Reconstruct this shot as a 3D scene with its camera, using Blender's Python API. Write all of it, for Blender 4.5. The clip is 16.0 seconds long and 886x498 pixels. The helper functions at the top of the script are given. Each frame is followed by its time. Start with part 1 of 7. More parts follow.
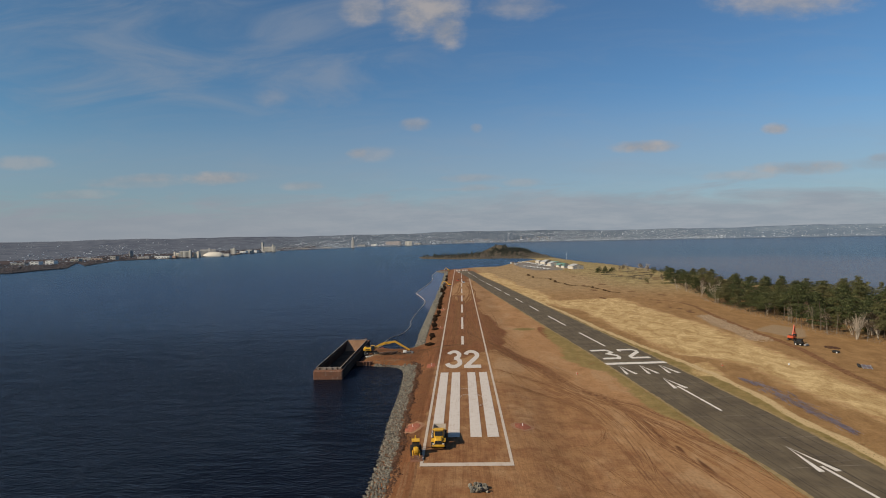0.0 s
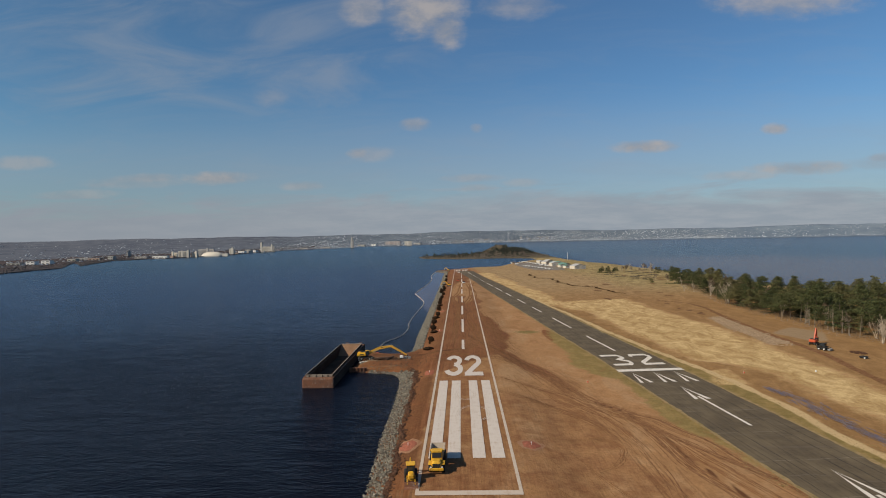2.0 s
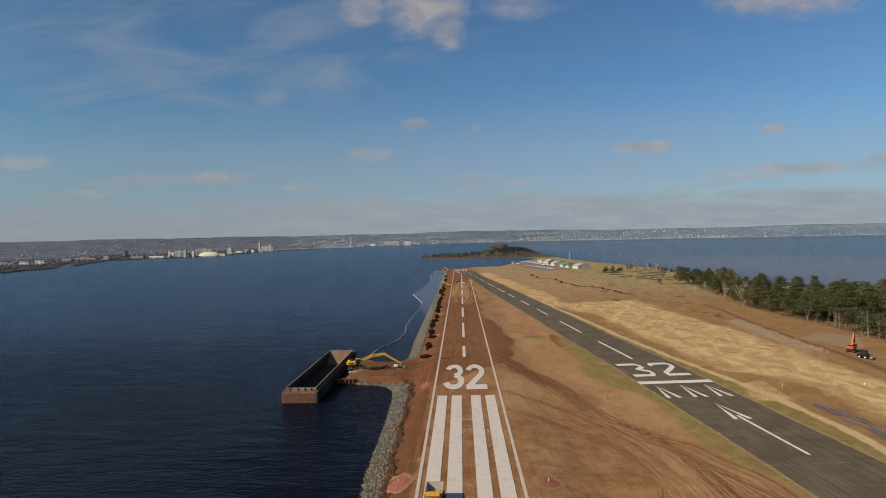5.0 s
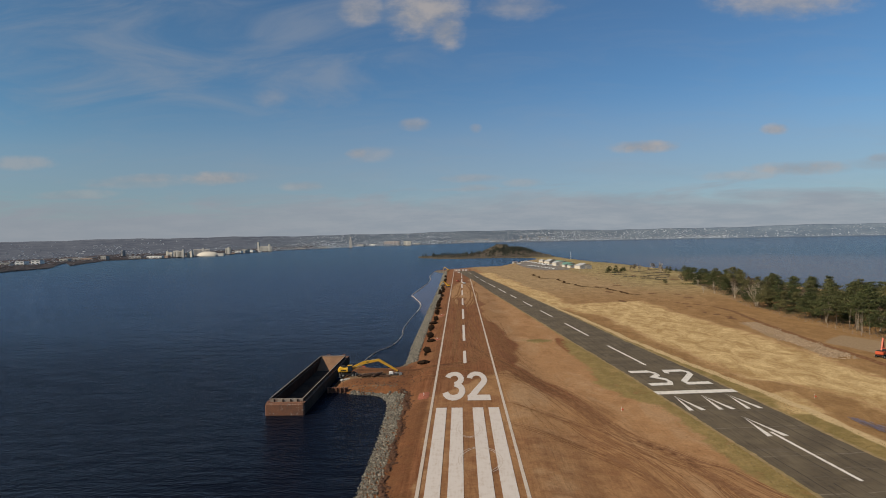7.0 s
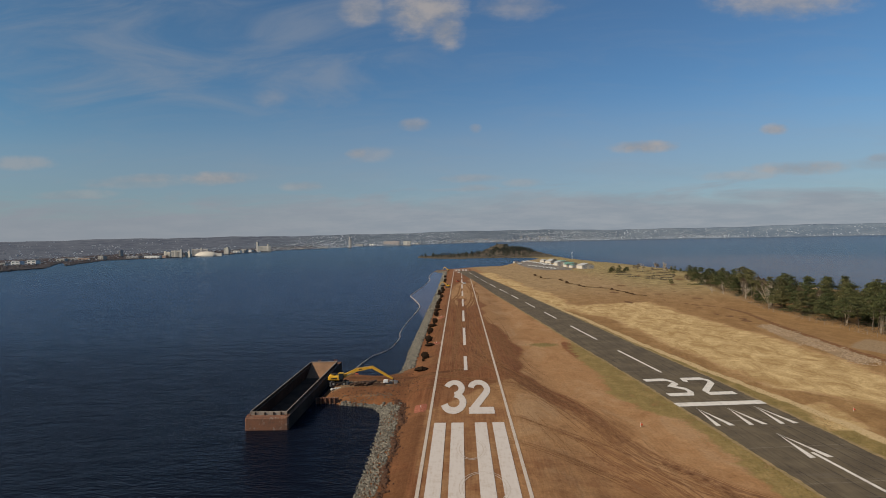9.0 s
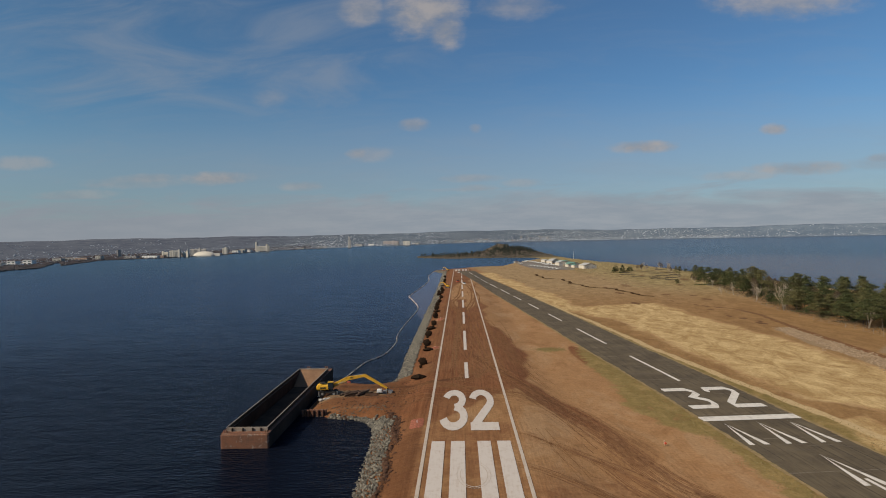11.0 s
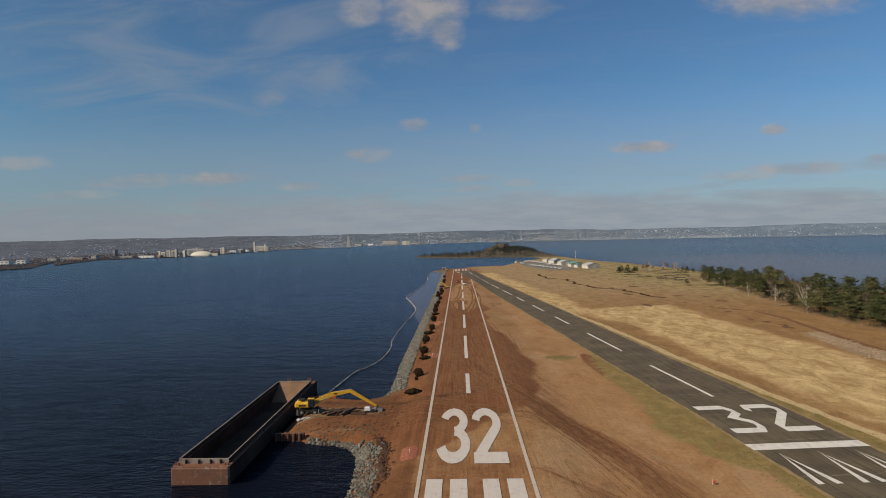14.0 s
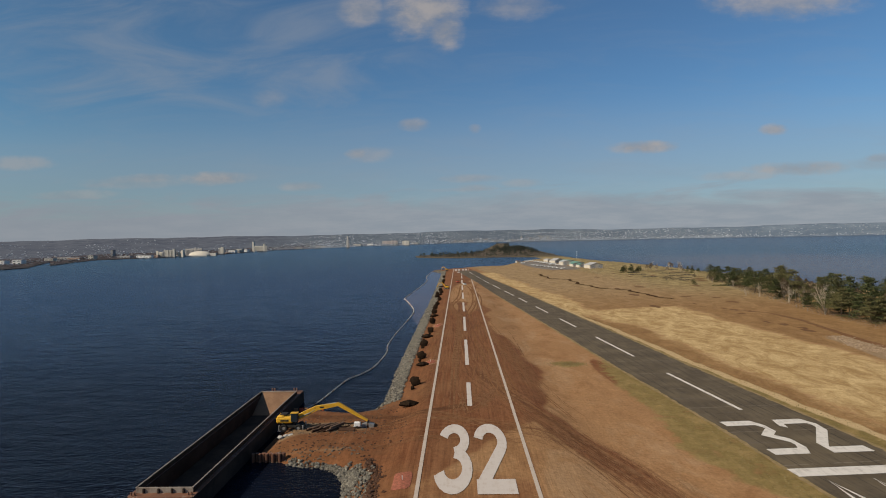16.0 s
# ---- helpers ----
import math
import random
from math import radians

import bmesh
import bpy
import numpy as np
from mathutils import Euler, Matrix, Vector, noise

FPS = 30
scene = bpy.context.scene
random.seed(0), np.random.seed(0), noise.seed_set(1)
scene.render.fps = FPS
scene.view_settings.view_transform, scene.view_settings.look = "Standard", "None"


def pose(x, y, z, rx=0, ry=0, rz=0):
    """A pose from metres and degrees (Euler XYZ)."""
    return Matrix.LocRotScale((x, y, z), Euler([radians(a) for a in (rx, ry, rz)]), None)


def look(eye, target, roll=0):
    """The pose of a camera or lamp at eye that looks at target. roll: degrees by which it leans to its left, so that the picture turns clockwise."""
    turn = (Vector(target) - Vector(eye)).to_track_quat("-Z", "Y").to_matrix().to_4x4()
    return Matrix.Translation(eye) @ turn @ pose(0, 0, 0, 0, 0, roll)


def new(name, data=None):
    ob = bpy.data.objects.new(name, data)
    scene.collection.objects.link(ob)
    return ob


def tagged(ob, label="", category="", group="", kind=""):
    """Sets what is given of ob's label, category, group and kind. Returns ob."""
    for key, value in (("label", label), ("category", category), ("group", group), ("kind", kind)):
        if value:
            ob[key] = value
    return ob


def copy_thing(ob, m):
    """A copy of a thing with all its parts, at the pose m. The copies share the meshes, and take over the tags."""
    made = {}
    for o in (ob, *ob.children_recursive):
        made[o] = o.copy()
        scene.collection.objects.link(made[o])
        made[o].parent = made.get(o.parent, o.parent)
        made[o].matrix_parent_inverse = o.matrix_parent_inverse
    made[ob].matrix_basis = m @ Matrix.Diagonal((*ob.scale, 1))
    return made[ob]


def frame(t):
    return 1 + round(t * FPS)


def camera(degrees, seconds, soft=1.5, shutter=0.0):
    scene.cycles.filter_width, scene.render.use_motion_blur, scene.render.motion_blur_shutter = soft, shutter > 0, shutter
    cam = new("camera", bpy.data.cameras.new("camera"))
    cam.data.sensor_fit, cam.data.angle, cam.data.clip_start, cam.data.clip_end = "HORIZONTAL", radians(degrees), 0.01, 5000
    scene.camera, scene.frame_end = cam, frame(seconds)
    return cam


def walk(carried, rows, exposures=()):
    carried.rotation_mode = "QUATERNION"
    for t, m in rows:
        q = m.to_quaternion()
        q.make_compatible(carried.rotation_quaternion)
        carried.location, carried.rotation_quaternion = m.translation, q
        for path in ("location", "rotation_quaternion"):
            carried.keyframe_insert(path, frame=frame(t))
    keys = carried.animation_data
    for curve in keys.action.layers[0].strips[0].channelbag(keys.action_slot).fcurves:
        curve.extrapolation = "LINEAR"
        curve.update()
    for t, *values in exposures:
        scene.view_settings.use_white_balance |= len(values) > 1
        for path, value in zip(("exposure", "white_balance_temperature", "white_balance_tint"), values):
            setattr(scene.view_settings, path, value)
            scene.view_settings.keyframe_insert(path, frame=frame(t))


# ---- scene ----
cam = camera(73.74, 16.0, soft=1.0)
PATH = [
    (0, look((0.134, -0.575, 46.125), (-30.35, 998.85, 31.31), -1.15)),
    (2, look((-0.151, 14.774, 45.188), (-30.33, 1014.21, 30.46), -1.15)),
    (4, look((-0.418, 29.967, 44.260), (-30.28, 1029.41, 29.61), -1.15)),
    (6, look((-0.665, 45.006, 43.341), (-30.22, 1044.46, 28.78), -1.15)),
    (8, look((-0.894, 59.889, 42.431), (-30.13, 1059.36, 27.96), -1.15)),
    (10, look((-1.103, 74.618, 41.530), (-30.03, 1074.10, 27.14), -1.15)),
    (12, look((-1.293, 89.191, 40.638), (-29.91, 1088.68, 26.33), -1.15)),
    (14, look((-1.463, 103.610, 39.755), (-29.77, 1103.11, 25.54), -1.15)),
    (16, look((-1.615, 117.873, 38.881), (-29.61, 1117.38, 24.75), -1.15)),
]
walk(cam, PATH, [(0, 0.07), (8.1, 0.05), (8.9, -0.02), (16, -0.02)])

# ---- node helpers ----


class Nodes:
    """Short way to write a node tree."""

    def __init__(self, tree):
        self.t = tree
        tree.nodes.clear()

    def add(self, kind, **sets):
        n = self.t.nodes.new(kind)
        for k, v in sets.items():
            setattr(n, k, v)
        return n

    def put(self, socket, value):
        if isinstance(value, bpy.types.NodeSocket):
            self.t.links.new(value, socket)
        elif value is not None:
            socket.default_value = value

    def math(self, op, a, b=None, c=None, clamp=False):
        n = self.add("ShaderNodeMath", operation=op, use_clamp=clamp)
        for s, v in zip(n.inputs, (a, b, c)):
            self.put(s, v)
        return n.outputs[0]

    def mix(self, f, a, b, blend="MIX"):
        n = self.add("ShaderNodeMix", data_type="RGBA", blend_type=blend)
        n.clamp_factor = True
        for s, v in zip((n.inputs[0], n.inputs[6], n.inputs[7]), (f, a, b)):
            self.put(s, (*v, 1) if isinstance(v, tuple) and len(v) == 3 else v)
        return n.outputs[2]

    def ramp(self, x, lo, hi, a=0.0, b=1.0):
        n = self.add("ShaderNodeMapRange", interpolation_type="SMOOTHSTEP")
        for s, v in zip(n.inputs, (x, lo, hi, a, b)):
            self.put(s, v)
        return n.outputs[0]

    def where(self, scale=(1, 1, 1), kind="Object", turn=0.0):
        c = self.add("ShaderNodeTexCoord")
        m = self.add("ShaderNodeMapping")
        self.put(m.inputs[0], c.outputs[kind])
        m.inputs[2].default_value = (0, 0, turn)
        m.inputs[3].default_value = scale
        return m.outputs[0]

    def noise(self, at, scale, detail=3.0, rough=0.55, twist=0.0):
        n = self.add("ShaderNodeTexNoise")
        self.put(n.inputs["Vector"], at)
        n.inputs["Scale"].default_value, n.inputs["Detail"].default_value = scale, detail
        n.inputs["Roughness"].default_value, n.inputs["Distortion"].default_value = rough, twist
        return n.outputs[0]

    def voronoi(self, at, scale, feature="F1"):
        n = self.add("ShaderNodeTexVoronoi", feature=feature)
        self.put(n.inputs["Vector"], at)
        n.inputs["Scale"].default_value = scale
        return n

    def bump(self, height, strength, distance):
        n = self.add("ShaderNodeBump")
        n.inputs["Strength"].default_value, n.inputs["Distance"].default_value = strength, distance
        self.put(n.inputs["Height"], height)
        return n.outputs[0]

    def rgb(self, sock):
        n = self.add("ShaderNodeSeparateColor")
        self.put(n.inputs[0], sock)
        return n.outputs

    def attribute(self, name):
        return self.add("ShaderNodeAttribute", attribute_name=name)

    def surface(self, color, rough=0.9, metal=0.0, normal=None, spec=0.3):
        p, o = self.add("ShaderNodeBsdfPrincipled"), self.add("ShaderNodeOutputMaterial")
        self.put(p.inputs["Base Color"], (*color, 1) if isinstance(color, tuple) else color)
        self.put(p.inputs["Roughness"], rough)
        self.put(p.inputs["Metallic"], metal)
        p.inputs["Specular IOR Level"].default_value = spec
        if normal is not None:
            self.put(p.inputs["Normal"], normal)
        self.t.links.new(p.outputs[0], o.inputs[0])
        return p


def material(name):
    m = bpy.data.materials.new(name)
    m.use_nodes = True
    return m, Nodes(m.node_tree)


# ---- world and sun ----
SUN_EL, SUN_AZ = radians(36), radians(-113)  # from +y towards +x: behind and to the left
world = bpy.data.worlds.new("sky")
scene.world = world
world.use_nodes = True
w = Nodes(world.node_tree)
sky = w.add("ShaderNodeTexSky", sky_type="NISHITA", sun_disc=False)
sky.sun_elevation, sky.sun_rotation = SUN_EL, SUN_AZ
sky.altitude, sky.air_density, sky.dust_density, sky.ozone_density = 200, 1.0, 0.6, 1.6
direction = w.where(kind="Generated")
sep = w.add("ShaderNodeSeparateXYZ")
w.put(sep.inputs[0], direction)
ahead = w.math("MAXIMUM", w.math("ABSOLUTE", sep.outputs[1]), 0.05)
U = w.math("DIVIDE", sep.outputs[0], ahead)
V = w.math("DIVIDE", sep.outputs[2], ahead)
plane = w.add("ShaderNodeCombineXYZ")
w.put(plane.inputs[0], U), w.put(plane.inputs[1], V)


def stretched(sx, sy):
    m = w.add("ShaderNodeMapping")
    w.put(m.inputs[0], plane.outputs[0])
    m.inputs[3].default_value = (sx, sy, 1)
    return m.outputs[0]


billow = w.noise(stretched(1, 1.7), 14.0, 6.0, 0.6)
billow_fine = w.noise(stretched(1, 2.4), 34.0, 5.0, 0.62)
streak = w.noise(stretched(1, 5.5), 5.0, 6.0, 0.62, 0.6)
edge = w.math("ADD", w.math("MULTIPLY", w.math("SUBTRACT", billow, 0.5), 2.4), w.math("MULTIPLY", w.math("SUBTRACT", billow_fine, 0.5), 1.2))
# where the single fair-weather clouds stand: bearing, height, half width, half height, density
CLOUDS = [
    (-0.050, 0.388, 0.062, 0.044, 0.95), (-0.018, 0.356, 0.030, 0.034, 0.95), (-0.159, 0.392, 0.036, 0.026, 0.70),
    (0.548, 0.388, 0.120, 0.030, 0.80), (0.103, 0.390, 0.062, 0.021, 0.50), (0.314, 0.150, 0.055, 0.010, 1.0),
    (0.526, 0.174, 0.022, 0.009, 0.95), (-0.074, 0.197, 0.026, 0.011, 0.75), (0.030, 0.188, 0.010, 0.008, 0.5), (-0.170, 0.150, 0.020, 0.009, 0.7), (-0.318, 0.248, 0.029, 0.015, 0.30),
    (-0.415, 0.114, 0.062, 0.011, 0.85), (-0.53, 0.116, 0.05, 0.009, 0.6), (-0.66, 0.092, 0.07, 0.008, 0.4), (0.47, 0.098, 0.06, 0.008, 0.5), (0.70, 0.120, 0.03, 0.010, 0.7), (0.02, 0.104, 0.05, 0.007, 0.5), (-0.756, 0.148, 0.057, 0.012, 0.5), (-0.150, 0.148, 0.034, 0.013, 0.40),
    (0.571, 0.108, 0.085, 0.011, 0.85), (0.690, 0.113, 0.048, 0.011, 0.50), (-0.550, 0.111, 0.091, 0.011, 0.40),
    (-0.267, 0.097, 0.036, 0.008, 0.50), (0.028, 0.087, 0.034, 0.007, 0.50), (0.107, 0.094, 0.033, 0.007, 0.40),
]
cover = None
for cu, cv, ru, rv, dense in CLOUDS:
    du = w.math("DIVIDE", w.math("SUBTRACT", U, cu), ru)
    dv = w.math("DIVIDE", w.math("SUBTRACT", V, cv), rv)
    r2 = w.math("ADD", w.math("MULTIPLY", du, du), w.math("MULTIPLY", dv, dv))
    body = w.ramp(w.math("SUBTRACT", edge, r2), -1.7, 0.35, 0.0, dense * 0.88)
    cover = body if cover is None else w.math("MAXIMUM", cover, body)
clouds = cover
# thin high wisps, and the bank of stratus low over the horizon
feather = w.noise(stretched(1, 3.4), 3.2, 7.0, 0.60, 0.9)
wisp_zone = w.math("MULTIPLY", w.ramp(V, 0.16, 0.26), w.ramp(U, 0.08, -0.2))
wisp = w.math("MULTIPLY", w.math("MULTIPLY", w.ramp(feather, 0.36, 0.74), wisp_zone), 0.42)
low = w.math("MULTIPLY", w.ramp(V, 0.13, 0.02), w.ramp(streak, 0.25, 0.62, 0.35, 1.0))
veil = w.math("MULTIPLY", w.ramp(w.math("ADD", V, w.math("MULTIPLY", w.math("SUBTRACT", streak, 0.5), 0.11)), 0.128, 0.042), 0.93)
low = w.math("MAXIMUM", w.math("MULTIPLY", low, 0.62), veil)
thin = w.math("ADD", w.math("MULTIPLY", w.ramp(streak, 0.42, 0.75), 0.09), w.ramp(V, 0.27, 0.09, 0.0, 0.46))
cover = w.math("MAXIMUM", w.math("MAXIMUM", wisp, thin), low)
SKY = 0.105
greyer = w.math("MULTIPLY", w.ramp(U, 0.2, -0.7), w.ramp(V, 0.19, 0.08))
cover = w.math("MAXIMUM", cover, w.math("MULTIPLY", greyer, w.ramp(streak, 0.3, 0.65, 0.15, 0.75)))
shade = w.mix(greyer, (2.75, 2.95, 3.3), (2.45, 2.65, 3.05))
shade = w.mix(w.math("MULTIPLY", w.ramp(V, 0.16, 0.0), w.ramp(greyer, 0.0, 1.0, 1.0, 0.4)), shade, w.mix(w.ramp(w.noise(stretched(1, 6), 9.0, 6.0, 0.65), 0.36, 0.66), (2.52, 2.84, 3.33), (3.05, 3.26, 3.66)))
lit = w.mix(w.ramp(billow, 0.35, 0.65), (2.7, 2.7, 2.85), (3.75, 3.45, 3.3))
bg, out = w.add("ShaderNodeBackground"), w.add("ShaderNodeOutputWorld")
clear = w.mix(1.0, sky.outputs[0], w.mix(w.ramp(U, 0.25, -0.75), (0.475, 0.70, 0.86), (0.39, 0.605, 0.705)), "MULTIPLY")
w.put(bg.inputs[0], w.mix(clouds, w.mix(cover, clear, shade), lit))
bg.inputs[1].default_value = SKY
w.t.links.new(bg.outputs[0], out.inputs[0])

sun = new("sun", bpy.data.lights.new("sun", "SUN"))
sun.data.energy, sun.data.angle, sun.data.color = 4.9, radians(0.6), (1.0, 0.90, 0.74)
sun_from = Vector((math.sin(SUN_AZ) * math.cos(SUN_EL), math.cos(SUN_AZ) * math.cos(SUN_EL), math.sin(SUN_EL)))
sun.matrix_world = look(sun_from * 500, (0, 0, 0))

# ---- materials ----


def earth_material():
    m, n = material("site_ground")
    at = n.where()
    za, zb = n.attribute("zone_a"), n.attribute("zone_b")
    red, straw, olive = n.rgb(za.outputs["Color"])[:3]
    marsh, track, gravel = n.rgb(zb.outputs["Color"])[:3]
    big, mid, fine = n.noise(at, 0.035, 4), n.noise(at, 0.22, 5, 0.6), n.noise(at, 1.6, 4, 0.65)
    along = n.noise(n.where((1.0, 0.05, 1.0), turn=0.05), 1.4, 4, 0.6)
    arcs = n.noise(n.where((1.0, 0.07, 1.0), turn=0.35), 1.0, 4, 0.6, 0.4)
    grassy = n.noise(n.where((1.0, 0.5, 1.0), turn=-0.75), 0.15, 10, 0.76, 0.7)
    c = n.mix(n.ramp(mid, 0.3, 0.7), (0.312, 0.171, 0.084), (0.378, 0.221, 0.117))
    c = n.mix(n.ramp(big, 0.35, 0.65), c, (0.32, 0.182, 0.092))
    dusty = n.noise(n.where((1.0, 0.45, 1.0), turn=0.12), 0.085, 6, 0.62, 0.8)
    c = n.mix(n.ramp(dusty, 0.50, 0.64, 0.0, 0.55), c, (0.395, 0.262, 0.158))
    c = n.mix(n.ramp(dusty, 0.46, 0.34, 0.0, 0.60), c, (0.232, 0.122, 0.058))
    reddish = n.mix(n.ramp(along, 0.30, 0.75), (0.150, 0.060, 0.027), (0.235, 0.106, 0.052))
    reddish = n.mix(n.math("MULTIPLY", n.ramp(arcs, 0.52, 0.75), 0.4), reddish, (0.105, 0.038, 0.017))
    reddish = n.mix(n.math("MULTIPLY", n.ramp(big, 0.42, 0.62), 0.5), reddish, (0.235, 0.122, 0.062))

    def tracks(name, seed):
        """Streaks that follow a haul road: across it in metres, along it slowly, and how strong."""
        d, s, amount = n.rgb(n.attribute(name).outputs["Color"])[:3]
        v = n.add("ShaderNodeCombineXYZ")
        n.put(v.inputs[0], d)
        n.put(v.inputs[1], n.math("MULTIPLY", s, 0.025))
        v.inputs[2].default_value = seed
        return n.noise(v.outputs[0], 1.5, 7, 0.78, 0.25), amount

    streaks = [tracks("sweep_a", 3.0), tracks("sweep_b", 7.0), tracks("sweep_c", 11.0)]

    def zone(base, amount, colour, wobble=0.5, lo=0.3, hi=0.7):
        f = n.ramp(n.math("ADD", amount, n.math("MULTIPLY", n.math("SUBTRACT", mid, 0.5), wobble)), lo, hi)
        return n.mix(f, base, colour)

    clod = n.noise(at, 0.7, 8, 0.78, 0.3)
    c = zone(c, red, reddish, 0.7)
    for streak, amount in streaks:
        c = n.mix(n.math("MULTIPLY", n.ramp(streak, 0.50, 0.42), n.math("MULTIPLY", amount, 0.6)), c, (0.098, 0.040, 0.019))
        c = n.mix(n.math("MULTIPLY", n.ramp(streak, 0.55, 0.63), n.math("MULTIPLY", amount, 0.6)), c, (0.290, 0.165, 0.086))
    c = zone(c, olive, n.mix(n.ramp(mid, 0.35, 0.7), (0.190, 0.145, 0.056), (0.29, 0.208, 0.092)), 1.5)
    brown = n.mix(n.ramp(grassy, 0.35, 0.7), (0.225, 0.130, 0.058), (0.335, 0.205, 0.098))
    place = n.add("ShaderNodeSeparateXYZ")
    n.put(place.inputs[0], at)
    dunes = n.mix(n.ramp(grassy, 0.38, 0.62), (0.20, 0.150, 0.070), (0.37, 0.295, 0.155))
    far_plain = n.math("MULTIPLY", n.ramp(place.outputs[1], 430.0, 640.0), n.ramp(n.math("ADD", place.outputs[0], n.math("MULTIPLY", mid, 50.0)), 150.0, 205.0))
    brown = n.mix(n.ramp(place.outputs[1], 400.0, 620.0), brown, n.mix(n.ramp(grassy, 0.36, 0.64), (0.262, 0.178, 0.094), (0.375, 0.268, 0.158)))
    brown = n.mix(far_plain, brown, dunes)
    brown = n.mix(n.ramp(place.outputs[1], 1330.0, 1450.0), brown, n.mix(n.ramp(grassy, 0.35, 0.65), (0.078, 0.066, 0.045), (0.14, 0.116, 0.080)))
    c = zone(c, marsh, brown, 0.4)
    pale = n.mix(n.ramp(grassy, 0.36, 0.66), (0.335, 0.218, 0.100), (0.60, 0.45, 0.245))
    c = zone(c, straw, pale, 1.0, 0.1, 0.9)
    c = zone(c, za.outputs["Alpha"], n.mix(n.ramp(fine, 0.35, 0.65), (0.43, 0.315, 0.175), (0.56, 0.43, 0.26)), 0.6)
    c = zone(c, gravel, n.mix(n.ramp(fine, 0.35, 0.65), (0.225, 0.155, 0.098), (0.35, 0.26, 0.172)), 0.3)
    wet = n.mix(n.ramp(mid, 0.3, 0.7), (0.088, 0.038, 0.018), (0.15, 0.070, 0.033))
    peat = n.mix(n.ramp(mid, 0.3, 0.7), (0.118, 0.060, 0.029), (0.185, 0.104, 0.053))
    c = zone(c, track, n.mix(n.ramp(place.outputs[0], 92.0, 108.0), wet, peat), 0.7)
    c = n.mix(n.ramp(fine, 0.30, 0.72, 0.0, 0.42), c, n.mix(1.0, c, (0.55, 0.5, 0.45), "MULTIPLY"))
    c = n.mix(n.ramp(clod, 0.52, 0.64, 0.0, 0.45), c, n.mix(1.0, c, (0.66, 0.62, 0.58), "MULTIPLY"))
    c = n.mix(n.ramp(clod, 0.48, 0.36, 0.0, 0.40), c, n.mix(1.0, c, (1.28, 1.26, 1.22), "MULTIPLY"))
    h = n.math("ADD", n.math("MULTIPLY", fine, 0.5), n.math("ADD", n.math("MULTIPLY", along, 0.5), mid))
    for streak, amount in streaks:
        h = n.math("ADD", h, n.math("MULTIPLY", streak, amount))
    c = n.mix(1.0, c, (1.0, 0.94, 0.82), "MULTIPLY")
    n.surface(c, 0.95, normal=n.bump(h, 0.6, 0.25), spec=0.1)
    return m


